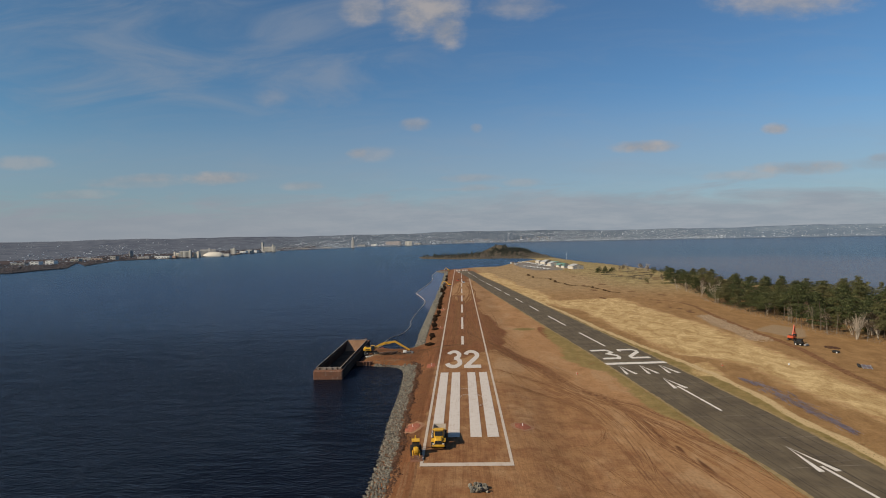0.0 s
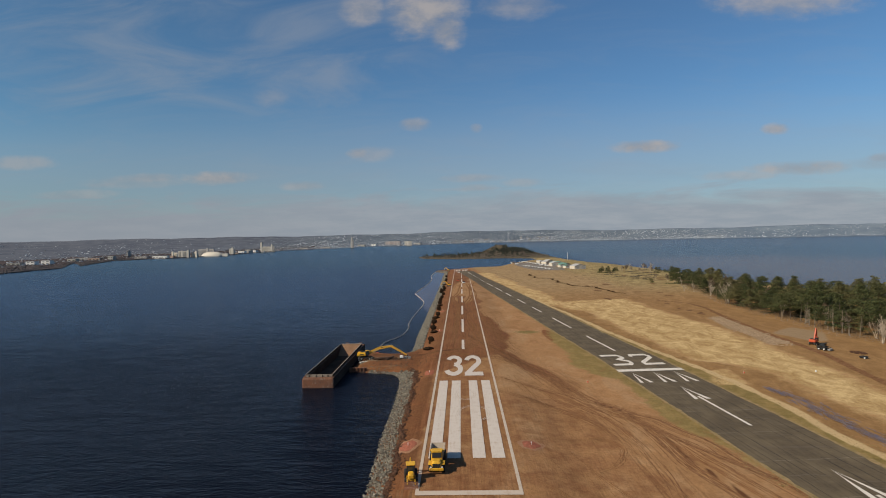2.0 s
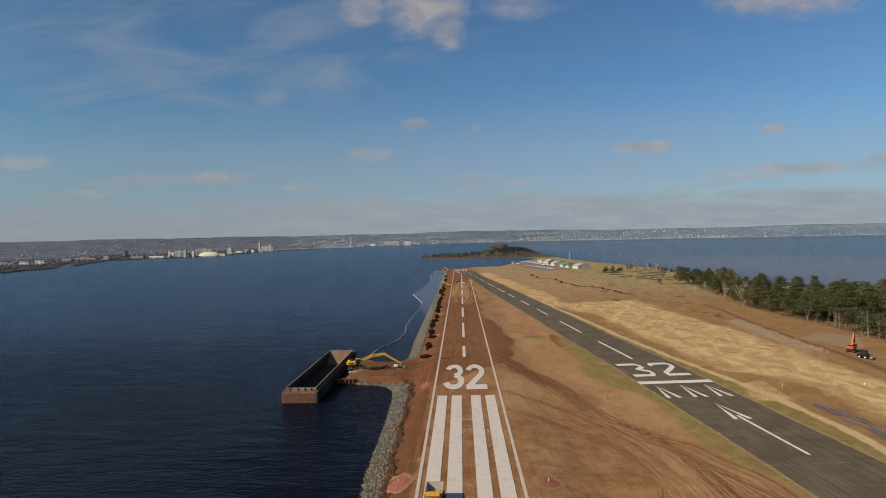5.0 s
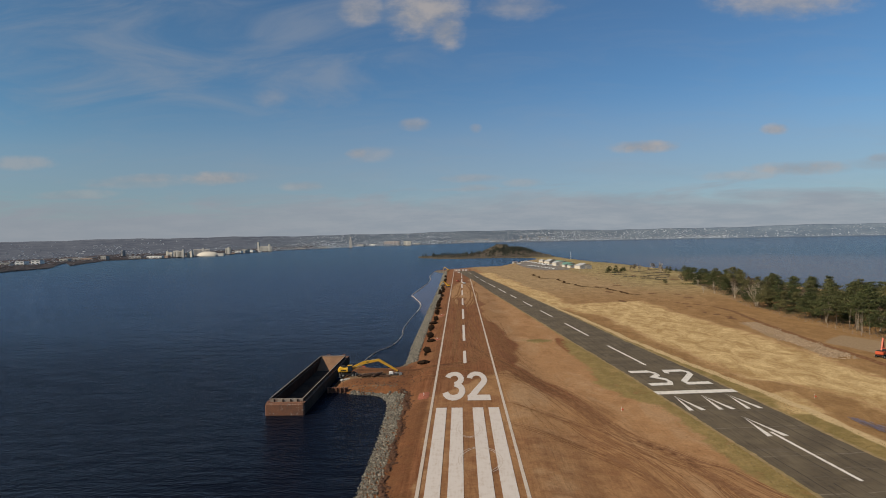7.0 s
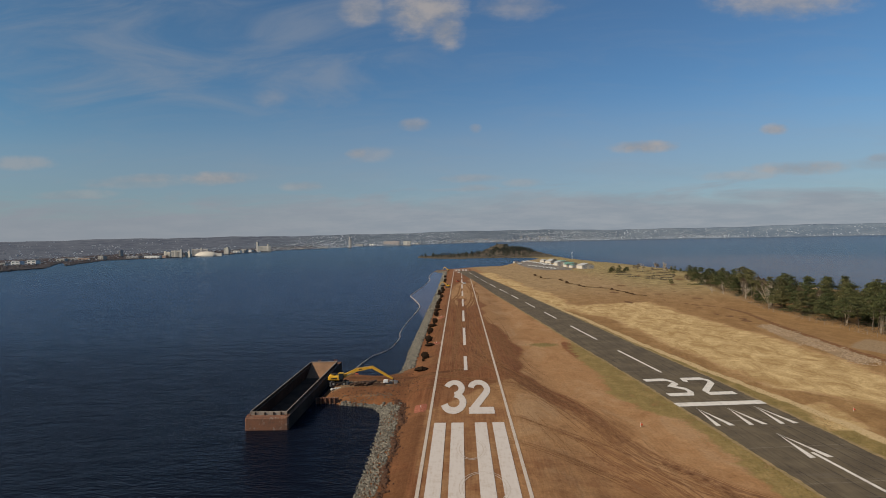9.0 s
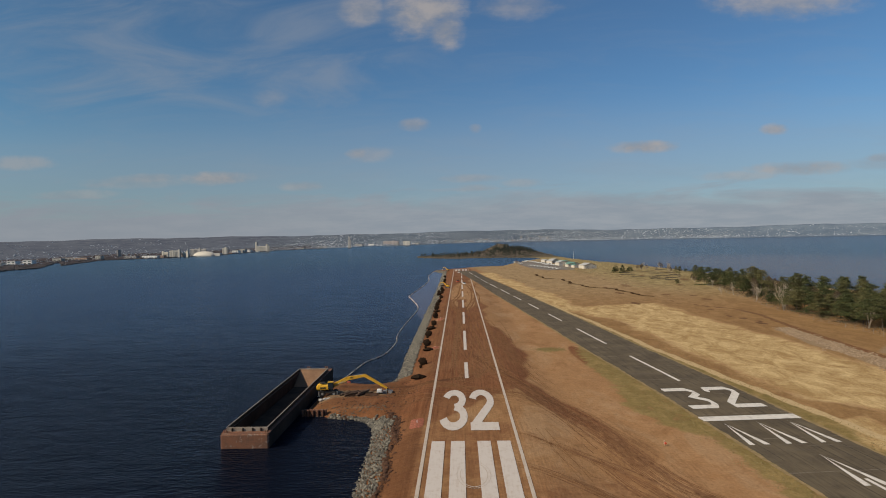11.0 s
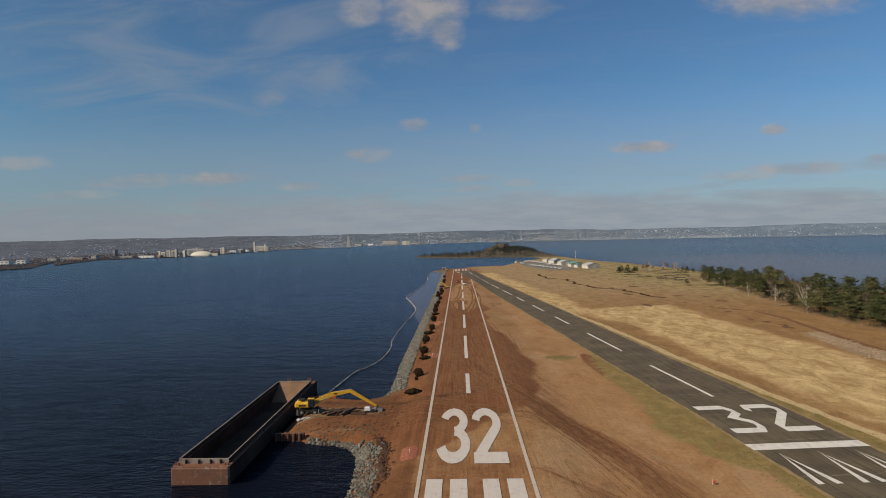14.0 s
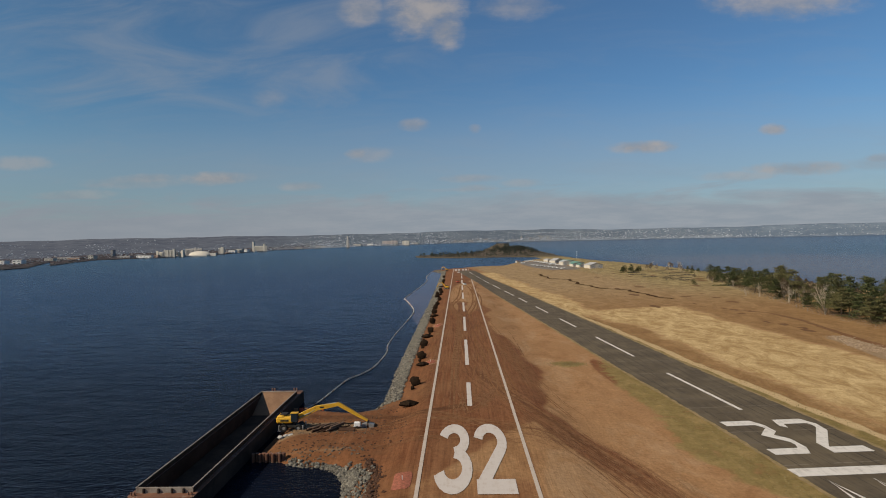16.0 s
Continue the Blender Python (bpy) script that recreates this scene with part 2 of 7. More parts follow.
def water_material(name, bed, bed_calm, far_bed, chop_height, murky=False):
    """Dark water body under a rippled skin that mirrors the sky; distance brightness and sky tint are put into the
    colours.
    """
    m, n = material(name)
    at = n.where()
    swell = n.noise(n.where((1.0, 1.9, 1.0), turn=0.3), 0.16, 1, 0.5)
    chop = n.noise(n.where((1.0, 2.0, 1.0), turn=0.25), 0.82, 3.0, 0.58, 0.3)
    coarse = n.noise(n.where((1.0, 1.7, 1.0), turn=0.25), 0.40, 3.0, 0.58, 0.3)
    place = n.add("ShaderNodeSeparateXYZ")
    n.put(place.inputs[0], at)
    chop = n.math("ADD", n.math("MULTIPLY", chop, n.ramp(place.outputs[1], 220.0, 420.0, 1.0, 0.0)), n.math("MULTIPLY", coarse, n.ramp(place.outputs[1], 220.0, 420.0, 0.0, 1.3)))
    calm = n.ramp(n.noise(n.where((1.0, 2.2, 1.0), turn=0.3), 0.010, 4, 0.6, 1.5), 0.40, 0.60)
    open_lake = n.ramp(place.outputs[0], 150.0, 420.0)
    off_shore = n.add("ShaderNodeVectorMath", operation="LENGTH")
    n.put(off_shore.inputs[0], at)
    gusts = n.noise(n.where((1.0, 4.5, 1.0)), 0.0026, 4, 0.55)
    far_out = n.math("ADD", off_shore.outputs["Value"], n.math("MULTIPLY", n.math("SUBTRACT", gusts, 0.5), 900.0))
    # right-hand lake: far sheen and haze put into banded body colours
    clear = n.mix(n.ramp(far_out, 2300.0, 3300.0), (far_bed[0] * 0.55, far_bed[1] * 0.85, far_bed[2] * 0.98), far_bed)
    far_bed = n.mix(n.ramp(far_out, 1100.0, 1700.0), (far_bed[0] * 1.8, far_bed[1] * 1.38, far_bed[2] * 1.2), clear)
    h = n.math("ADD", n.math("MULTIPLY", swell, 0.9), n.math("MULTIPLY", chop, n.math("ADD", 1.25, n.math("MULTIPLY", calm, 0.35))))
    # close water dimmed by y: weaker mirroring put into body colour and index
    near_dark = n.ramp(place.outputs[1], 640.0, 150.0)
    patchy = n.noise(n.where((1.0, 2.4, 1.0), turn=0.2), 0.075, 3, 0.6, 0.4)
    h = n.math("MULTIPLY", h, n.ramp(patchy, 0.36, 0.64, 0.72, 1.2))
    reach = n.ramp(place.outputs[1], 150.0, 420.0, 0.52, 0.50)
    harbour = n.ramp(n.math("MULTIPLY", n.ramp(place.outputs[0], -80.0, -45.0), n.ramp(place.outputs[1], 270.0, 215.0)), 0.0, 1.0, 1.0, 0.62)
    h = n.math("MULTIPLY", h, n.math("MULTIPLY", n.math("MULTIPLY", reach, harbour), n.ramp(open_lake, 0.0, 1.0, 1.0, 0.5)))
    normal = n.bump(h, 1.0, chop_height)
    body = n.add("ShaderNodeBsdfDiffuse")
    n.put(body.inputs[0], n.mix(0.0 if murky else near_dark, n.mix(open_lake, n.mix(calm, bed_calm, bed), far_bed), n.mix(0.94, bed, (0.0036, 0.0042, 0.0076))))
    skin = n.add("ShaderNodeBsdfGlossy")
    # gloss tinted blue for the higher sky that ripples mirror
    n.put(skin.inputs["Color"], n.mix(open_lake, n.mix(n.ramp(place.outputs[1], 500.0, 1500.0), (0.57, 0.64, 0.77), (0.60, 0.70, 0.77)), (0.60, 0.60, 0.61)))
    skin.inputs["Roughness"].default_value = 0.2
    n.put(skin.inputs["Normal"], normal)
    fres = n.add("ShaderNodeFresnel")
    # index set below real water, lowest close by, to dim the mirroring
    n.put(fres.inputs[0], n.ramp(near_dark, 0.2, 1.0, 1.172, 1.060))
    n.put(fres.inputs["Normal"], normal)
    mixed, out_ = n.add("ShaderNodeMixShader"), n.add("ShaderNodeOutputMaterial")
    n.put(mixed.inputs[0], fres.outputs[0])
    n.t.links.new(body.outputs[0], mixed.inputs[1])
    n.t.links.new(skin.outputs[0], mixed.inputs[2])
    n.t.links.new(mixed.outputs[0], out_.inputs[0])
    return m


def mottled(name, a, b, scale=1.0, rough=0.85, metal=0.0, bump=0.3, depth=0.05, third=None, spec=0.3):
    """Two colours over one another in patches, with fine grain."""
    m, n = material(name)
    at = n.where()
    broad, fine = n.noise(at, 0.7 * scale, 4, 0.6), n.noise(at, 6.0 * scale, 4, 0.65)
    c = n.mix(n.ramp(n.math("ADD", n.math("MULTIPLY", broad, 0.7), n.math("MULTIPLY", fine, 0.3)), 0.36, 0.64), a, b)
    if third:
        c = n.mix(n.ramp(n.noise(at, 1.9 * scale, 5, 0.7, 0.5), 0.56, 0.66), c, third)
    n.surface(c, n.math("ADD", rough - 0.08, n.math("MULTIPLY", fine, 0.16), clamp=True), metal, n.bump(fine, bump, depth), spec)
    return m


def varied(name, colours, scale=2.0, rough=0.9, bump=0.4, island=False):
    """A colour of its own for each piece."""
    m, n = material(name)
    at = n.where()
    pick = n.add("ShaderNodeNewGeometry").outputs["Random Per Island"] if island else n.add("ShaderNodeObjectInfo").outputs["Random"]
    ramp = n.add("ShaderNodeValToRGB")
    while len(ramp.color_ramp.elements) < len(colours):
        ramp.color_ramp.elements.new(0.5)
    for i, (e, col) in enumerate(zip(ramp.color_ramp.elements, colours)):
        e.position, e.color = i / max(1, len(colours) - 1), (*col, 1)
    n.put(ramp.inputs[0], pick)
    fine = n.noise(at, scale, 4, 0.6)
    c = n.mix(n.ramp(fine, 0.3, 0.7, 0.0, 0.6), ramp.outputs[0], n.mix(1.0, ramp.outputs[0], (0.5, 0.48, 0.45), "MULTIPLY"))
    n.surface(c, rough, normal=n.bump(fine, bump, 0.05), spec=0.2)
    return m


def asphalt_material():
    m, n = material("old_asphalt")
    at = n.where()
    patch = n.noise(n.where((1.0, 0.12, 1.0), turn=0.085), 0.35, 4, 0.6)
    mid, fine = n.noise(at, 0.12, 5, 0.6), n.noise(at, 4.0, 3)
    across = n.noise(n.where((0.05, 1.0, 1.0), turn=0.085), 0.55, 3, 0.5, 0.3)
    c = n.mix(n.ramp(mid, 0.35, 0.65), (0.074, 0.053, 0.030), (0.138, 0.102, 0.058))
    c = n.mix(n.ramp(patch, 0.52, 0.66, 0.0, 0.35), c, (0.046, 0.034, 0.022))
    c = n.mix(n.ramp(across, 0.64, 0.70, 0.0, 0.5), c, (0.13, 0.10, 0.075))
    c = n.mix(n.ramp(fine, 0.3, 0.7, 0.0, 0.35), c, (0.10, 0.077, 0.056))
    lane = n.add("ShaderNodeSeparateXYZ")
    n.put(lane.inputs[0], n.where(turn=-0.0875))
    wander = n.math("MULTIPLY", n.math("SUBTRACT", n.noise(at, 0.3, 3), 0.5), 0.5)
    seam = n.math("ABSOLUTE", n.math("SUBTRACT", n.math("FRACT", n.math("DIVIDE", n.math("ADD", lane.outputs[0], wander), 2.9)), 0.5))
    seam = n.math("MULTIPLY", n.ramp(seam, 0.035, 0.0), n.ramp(n.noise(at, 0.15, 3), 0.35, 0.6))
    c = n.mix(n.math("MULTIPLY", seam, 0.7), c, (0.022, 0.017, 0.013))
    crack = n.math("ABSOLUTE", n.math("SUBTRACT", n.math("FRACT", n.math("DIVIDE", n.math("ADD", lane.outputs[1], n.math("MULTIPLY", wander, 2.0)), 17.0)), 0.5))
    crack = n.math("MULTIPLY", n.ramp(crack, 0.015, 0.0), n.ramp(n.noise(at, 0.25, 4), 0.36, 0.50))
    c = n.mix(n.math("MULTIPLY", crack, 0.85), c, (0.20, 0.16, 0.115))
    pale = n.math("MULTIPLY", n.ramp(n.noise(n.where((1.0, 2.5, 1.0), turn=0.085), 0.5, 6, 0.75), 0.66, 0.72), n.ramp(n.noise(at, 0.05, 2), 0.5, 0.6))
    c = n.mix(n.math("MULTIPLY", pale, 0.6), c, (0.27, 0.22, 0.165))
    combed = n.noise(n.where((1.0, 0.03, 1.0), turn=0.0875), 2.2, 5, 0.7)
    c = n.mix(n.ramp(combed, 0.48, 0.36, 0.0, 0.5), c, (0.046, 0.034, 0.021))
    c = n.mix(n.ramp(combed, 0.54, 0.68, 0.0, 0.4), c, (0.155, 0.118, 0.072))
    speck = n.noise(at, 1.3, 7, 0.8)
    c = n.mix(n.ramp(speck, 0.42, 0.60, 0.0, 0.35), c, (0.125, 0.096, 0.060))
    n.surface(c, 0.92, normal=n.bump(fine, 0.3, 0.02), spec=0.2)
    return m


def paint_material(name, colour, worn, wear, rough=0.7):
    m, n = material(name)
    at = n.where()
    a, b = n.noise(at, 0.6, 5, 0.65), n.noise(n.where((1.0, 0.1, 1.0), turn=0.08), 2.5, 4, 0.6)
    f = n.ramp(n.math("ADD", n.math("MULTIPLY", a, 0.6), n.math("MULTIPLY", b, 0.4)), 0.46, 0.70, 0.0, wear)
    n.surface(n.mix(f, colour, worn), rough, spec=0.25)
    return m


def leaf_material(name, colours):
    m, n = material(name)
    pick = n.add("ShaderNodeNewGeometry").outputs["Random Per Island"]
    tree = n.add("ShaderNodeObjectInfo").outputs["Random"]
    c = n.mix(pick, colours[0], colours[1])
    c = n.mix(n.ramp(tree, 0.3, 1.0, 0.0, 0.7), c, colours[2])
    n.surface(c, 0.8, spec=0.2)
    return m


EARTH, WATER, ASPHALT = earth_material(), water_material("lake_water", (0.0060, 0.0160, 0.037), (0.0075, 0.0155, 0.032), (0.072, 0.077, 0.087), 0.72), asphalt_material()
MARK_NEW = paint_material("marking_white_new", (0.525, 0.45, 0.385), (0.40, 0.30, 0.225), 0.75)
MARK_LINE = paint_material("marking_line", (0.47, 0.38, 0.30), (0.36, 0.26, 0.18), 0.7)
MARK_OLD = paint_material("marking_white_old", (0.63, 0.565, 0.485), (0.26, 0.21, 0.16), 0.6)
ROCK = varied("riprap_stone", [(0.06, 0.054, 0.044), (0.195, 0.172, 0.134), (0.12, 0.106, 0.083), (0.27, 0.24, 0.187), (0.08, 0.071, 0.060)], 1.8)
ROCK_LOOSE = varied("riprap_stone_far", [(0.06, 0.054, 0.044), (0.195, 0.172, 0.134), (0.12, 0.106, 0.083), (0.27, 0.24, 0.187), (0.08, 0.071, 0.060)], 1.8, island=True)
STONY = varied("muddy_stone", [(0.085, 0.062, 0.042), (0.165, 0.125, 0.088), (0.12, 0.088, 0.062)], 2.0, island=True)
CLOD = varied("earth_clod", [(0.055, 0.026, 0.014), (0.10, 0.048, 0.026), (0.075, 0.037, 0.021)], 2.0, island=True)
PEBBLE = varied("pale_cobble", [(0.21, 0.140, 0.085), (0.37, 0.265, 0.170), (0.29, 0.20, 0.125)], 2.0, island=True)
RUST = mottled("rusted_steel", (0.20, 0.085, 0.045), (0.125, 0.062, 0.040), 0.5, 0.8, 0.1, third=(0.24, 0.17, 0.13))
# dark rust; on the barge walls this tone also carries the hold's shade
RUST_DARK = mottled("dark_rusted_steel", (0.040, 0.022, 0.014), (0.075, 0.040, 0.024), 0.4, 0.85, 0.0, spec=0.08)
RUST_PALE = mottled("sanded_steel", (0.235, 0.130, 0.070), (0.17, 0.092, 0.050), 0.4, 0.85, 0.0)
BEDSTEEL = mottled("sand_worn_steel", (0.40, 0.34, 0.27), (0.30, 0.235, 0.17), 0.8, 0.7, 0.1)
PILE_RUST = mottled("earthy_rusted_steel", (0.115, 0.066, 0.040), (0.17, 0.10, 0.062), 0.8, 0.85, 0.0)
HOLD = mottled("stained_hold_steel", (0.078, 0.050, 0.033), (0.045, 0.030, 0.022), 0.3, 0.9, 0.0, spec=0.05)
HULL = mottled("black_hull_steel", (0.022, 0.016, 0.013), (0.050, 0.033, 0.024), 0.4, 0.85, 0.0, spec=0.1)
STEEL_PALE = mottled("worn_rim_steel", (0.30, 0.25, 0.20), (0.185, 0.135, 0.10), 1.0, 0.65, 0.1)
BOOM = mottled("boom_float_fabric", (0.55, 0.48, 0.40), (0.42, 0.34, 0.27), 1.0, 0.8)
WHITE = mottled("white_paint", (0.72, 0.70, 0.66), (0.60, 0.57, 0.52), 1.0, 0.6)
YELLOW = mottled("machine_yellow", (0.66, 0.36, 0.025), (0.52, 0.27, 0.02), 0.8, 0.5, third=(0.30, 0.15, 0.03))
ORANGE = mottled("machine_orange", (0.50, 0.085, 0.032), (0.40, 0.075, 0.030), 0.8, 0.5)
BLACK = mottled("black_rubber", (0.014, 0.013, 0.012), (0.03, 0.026, 0.022), 3.0, 0.9)
GREY = mottled("grey_steel", (0.20, 0.19, 0.18), (0.30, 0.285, 0.26), 2.0, 0.6, 0.3)
REDSOIL = mottled("red_marked_soil", (0.34, 0.115, 0.075), (0.20, 0.078, 0.048), 3.0, 1.0, third=(0.22, 0.11, 0.065), spec=0.0)
HALO = mottled("scraped_soil", (0.30, 0.165, 0.098), (0.24, 0.125, 0.070), 2.0, 1.0, spec=0.0)
RUT = mottled("wheel_rut", (0.142, 0.066, 0.032), (0.225, 0.120, 0.062), 0.9, 1.0, spec=0.0)
RUT_PALE = mottled("dry_wheel_track", (0.225, 0.112, 0.054), (0.185, 0.088, 0.040), 0.5, 1.0, spec=0.0)
VIOLET_BLUE = mottled("blue_sheeting", (0.118, 0.100, 0.142), (0.235, 0.165, 0.125), 0.6, 0.6)
# far woods paled for distance haze, which sits in these colours
HAZEWOOD = leaf_material("distant_woods", [(0.042, 0.040, 0.044), (0.088, 0.072, 0.068), (0.06, 0.054, 0.053)])
HANGAR = mottled("cream_metal_siding", (0.56, 0.50, 0.41), (0.48, 0.42, 0.34), 0.6, 0.6)
ROOT = mottled("root_soil", (0.014, 0.009, 0.006), (0.030, 0.019, 0.012), 2.0, 1.0, spec=0.0)
GLASS, gn = material("dark_glass")
gn.surface((0.02, 0.028, 0.035), 0.08, spec=0.6)
CONCRETE = mottled("pale_concrete", (0.42, 0.395, 0.35), (0.33, 0.31, 0.28), 0.05, 0.9)
CONCRETE_GREY = mottled("grey_concrete", (0.27, 0.26, 0.25), (0.34, 0.32, 0.30), 0.05, 0.9)
BRICKISH = mottled("brown_brick_far", (0.30, 0.20, 0.15), (0.38, 0.27, 0.21), 0.05, 0.9)
TOWNSTONE = mottled("pale_town_stone", (0.33, 0.285, 0.265), (0.27, 0.25, 0.245), 0.05, 0.9)
ROOF_GREEN = mottled("green_metal_roof", (0.10, 0.20, 0.15), (0.14, 0.24, 0.18), 0.2, 0.6)
ROOF_GREY = mottled("pale_metal_roof", (0.42, 0.40, 0.37), (0.34, 0.32, 0.30), 0.2, 0.6)
GREYBARK = mottled("grey_dead_bark", (0.235, 0.185, 0.135), (0.135, 0.105, 0.078), 1.2)
BARK = mottled("pine_bark", (0.075, 0.05, 0.035), (0.12, 0.085, 0.06), 2.0)
BIRCH = mottled("pale_birch_bark", (0.44, 0.365, 0.275), (0.29, 0.23, 0.17), 1.0)
CREEKMUD = mottled("dark_creek_mud", (0.050, 0.028, 0.015), (0.085, 0.048, 0.026), 0.4, 1.0, spec=0.0)
NEEDLE = leaf_material("pine_needles", [(0.020, 0.029, 0.011), (0.094, 0.098, 0.033), (0.128, 0.108, 0.043)])
TWIG = leaf_material("brown_twigs", [(0.075, 0.052, 0.031), (0.140, 0.100, 0.062), (0.12, 0.085, 0.05)])
DRYGRASS = leaf_material("dry_grass", [(0.22, 0.175, 0.085), (0.36, 0.30, 0.17), (0.3, 0.24, 0.125)])
FARWOOD = leaf_material("far_woods", [(0.028, 0.033, 0.025), (0.072, 0.071, 0.049), (0.056, 0.055, 0.038)])
SCRUB = leaf_material("brown_scrub", [(0.058, 0.048, 0.037), (0.126, 0.100, 0.074), (0.092, 0.077, 0.055)])
# blue-grey of distance haze is put into the ridge's base colours
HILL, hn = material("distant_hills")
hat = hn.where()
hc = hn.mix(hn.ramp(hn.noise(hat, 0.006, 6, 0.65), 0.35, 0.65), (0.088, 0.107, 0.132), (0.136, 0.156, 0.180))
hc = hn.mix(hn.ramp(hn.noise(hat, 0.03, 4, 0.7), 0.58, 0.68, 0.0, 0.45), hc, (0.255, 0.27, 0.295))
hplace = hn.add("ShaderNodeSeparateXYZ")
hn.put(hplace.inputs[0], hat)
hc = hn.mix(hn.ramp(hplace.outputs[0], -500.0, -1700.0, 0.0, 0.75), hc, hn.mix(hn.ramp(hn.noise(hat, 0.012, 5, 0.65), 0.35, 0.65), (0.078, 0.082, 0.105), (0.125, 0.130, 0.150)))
# to the right the painted haze grows stronger
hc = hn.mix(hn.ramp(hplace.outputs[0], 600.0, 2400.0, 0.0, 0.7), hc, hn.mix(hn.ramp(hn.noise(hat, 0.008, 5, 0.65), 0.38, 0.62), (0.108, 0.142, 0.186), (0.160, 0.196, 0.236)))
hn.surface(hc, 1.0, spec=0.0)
# low far shore, with the haze of the distance mixed into its colours
SHORE = mottled("far_low_land", (0.050, 0.042, 0.046), (0.092, 0.074, 0.072), 0.02, 1.0, spec=0.0)
# house tones drawn towards the ridge to stand for haze
HOUSES, tn = material("far_houses")
pick = tn.add("ShaderNodeNewGeometry").outputs["Random Per Island"]
tc = tn.mix(tn.ramp(pick, 0.0, 0.75), (0.17, 0.19, 0.215), (0.31, 0.33, 0.355))
tn.surface(tn.mix(tn.ramp(pick, 0.79, 0.83), tc, (0.60, 0.62, 0.65)), 0.9, spec=0.1)

# ---- mesh helpers ----


class Mesh:
    """Gathers faces of one part."""

    def __init__(self):
        self.v, self.f = [], []

    def quads(self, verts, faces):
        k = len(self.v)
        self.v += [tuple(p) for p in verts]
        self.f += [tuple(i + k for i in f) for f in faces]
        return self

    def box(self, c, s, bevel=0.0, turn=None, taper=(1.0, 1.0)):
        hx, hy, hz = (d / 2 for d in s)
        b = min(bevel, hx * 0.9, hy * 0.9, hz * 0.9)
        m = Matrix.Translation(c) @ (turn.to_4x4() if turn is not None else Matrix())
        if b <= 0:
            vs = [(x * hx * (taper[0] if z > 0 else 1), y * hy * (taper[1] if z > 0 else 1), z * hz) for z in (-1, 1) for x, y in ((-1, -1), (1, -1), (1, 1), (-1, 1))]
            fs = [(3, 2, 1, 0), (4, 5, 6, 7), (0, 1, 5, 4), (1, 2, 6, 5), (2, 3, 7, 6), (3, 0, 4, 7)]
            return self.quads([m @ Vector(p) for p in vs], fs)
        vs, fs = [], []
        rings = ((-hz, b), (-hz + b, 0.0), (hz - b, 0.0), (hz, b))
        for z, inset in rings:
            tx, ty = (taper if z > 0 else (1.0, 1.0))
            x, y = (hx - inset) * tx, (hy - inset) * ty
            for sx, sy in ((-1, -1), (1, -1), (1, 1), (-1, 1)):
                first, second = ((sx * (x - b) if True else 0, sy * y), (sx * x, sy * (y - b)))
                if sx * sy < 0:
                    vs += [(*first, z), (*second, z)]
                else:
                    vs += [(*second, z), (*first, z)]
        for r in range(3):
            for i in range(8):
                j = (i + 1) % 8
                fs.append((r * 8 + i, r * 8 + j, r * 8 + 8 + j, r * 8 + 8 + i))
        fs += [tuple(range(7, -1, -1)), tuple(range(24, 32))]
        return self.quads([m @ Vector(p) for p in vs], fs)

    def tube(self, p0, p1, r0, r1=None, seg=8, caps=True):
        r1 = r0 if r1 is None else r1
        p0, p1 = Vector(p0), Vector(p1)
        q = (p1 - p0).to_track_quat("Z", "Y").to_matrix()
        vs = []
        for p, r in ((p0, r0), (p1, r1)):
            vs += [p + q @ Vector((r * math.cos(a), r * math.sin(a), 0)) for a in (math.tau * i / seg for i in range(seg))]
        fs = [(i, (i + 1) % seg, seg + (i + 1) % seg, seg + i) for i in range(seg)]
        if caps:
            fs += [tuple(range(seg - 1, -1, -1)), tuple(range(seg, 2 * seg))]
        return self.quads(vs, fs)

    def ring(self, c, axis, r, half, hole, seg=16):
        """A wheel or tyre with rounded shoulders."""
        q = Vector(axis).to_track_quat("Z", "Y").to_matrix()
        prof = [(hole, -half * 0.8), (r * 0.88, -half), (r, -half * 0.6), (r, half * 0.6), (r * 0.88, half), (hole, half * 0.8)]
        vs = [Vector(c) + q @ Vector((pr * math.cos(a), pr * math.sin(a), ph)) for a in (math.tau * i / seg for i in range(seg)) for pr, ph in prof]
        k = len(prof)
        fs = [(i * k + j, ((i + 1) % seg) * k + j, ((i + 1) % seg) * k + (j + 1) % k, i * k + (j + 1) % k) for i in range(seg) for j in range(k)]
        return self.quads(vs, fs)

    def rock(self, c, r, rnd, flat=0.75):
        """An uneven stone of twenty faces."""
        t = (1 + 5 ** 0.5) / 2
        base = [(-1, t, 0), (1, t, 0), (-1, -t, 0), (1, -t, 0), (0, -1, t), (0, 1, t), (0, -1, -t), (0, 1, -t), (t, 0, -1), (t, 0, 1), (-t, 0, -1), (-t, 0, 1)]
        fs = [(0, 11, 5), (0, 5, 1), (0, 1, 7), (0, 7, 10), (0, 10, 11), (1, 5, 9), (5, 11, 4), (11, 10, 2), (10, 7, 6), (7, 1, 8),
              (3, 9, 4), (3, 4, 2), (3, 2, 6), (3, 6, 8), (3, 8, 9), (4, 9, 5), (2, 4, 11), (6, 2, 10), (8, 6, 7), (9, 8, 1)]
        a, sx, sy = rnd.uniform(0, math.tau), rnd.uniform(0.75, 1.35), rnd.uniform(0.7, 1.1)
        ca, sa, vs = math.cos(a), math.sin(a), []
        for x, y, z in base:
            k = r / 1.9 * rnd.uniform(0.72, 1.22)
            x, y, z = x * k * sx, y * k * sy, z * k * flat
            vs.append((c[0] + x * ca - y * sa, c[1] + x * sa + y * ca, c[2] + z))
        return self.quads(vs, fs)

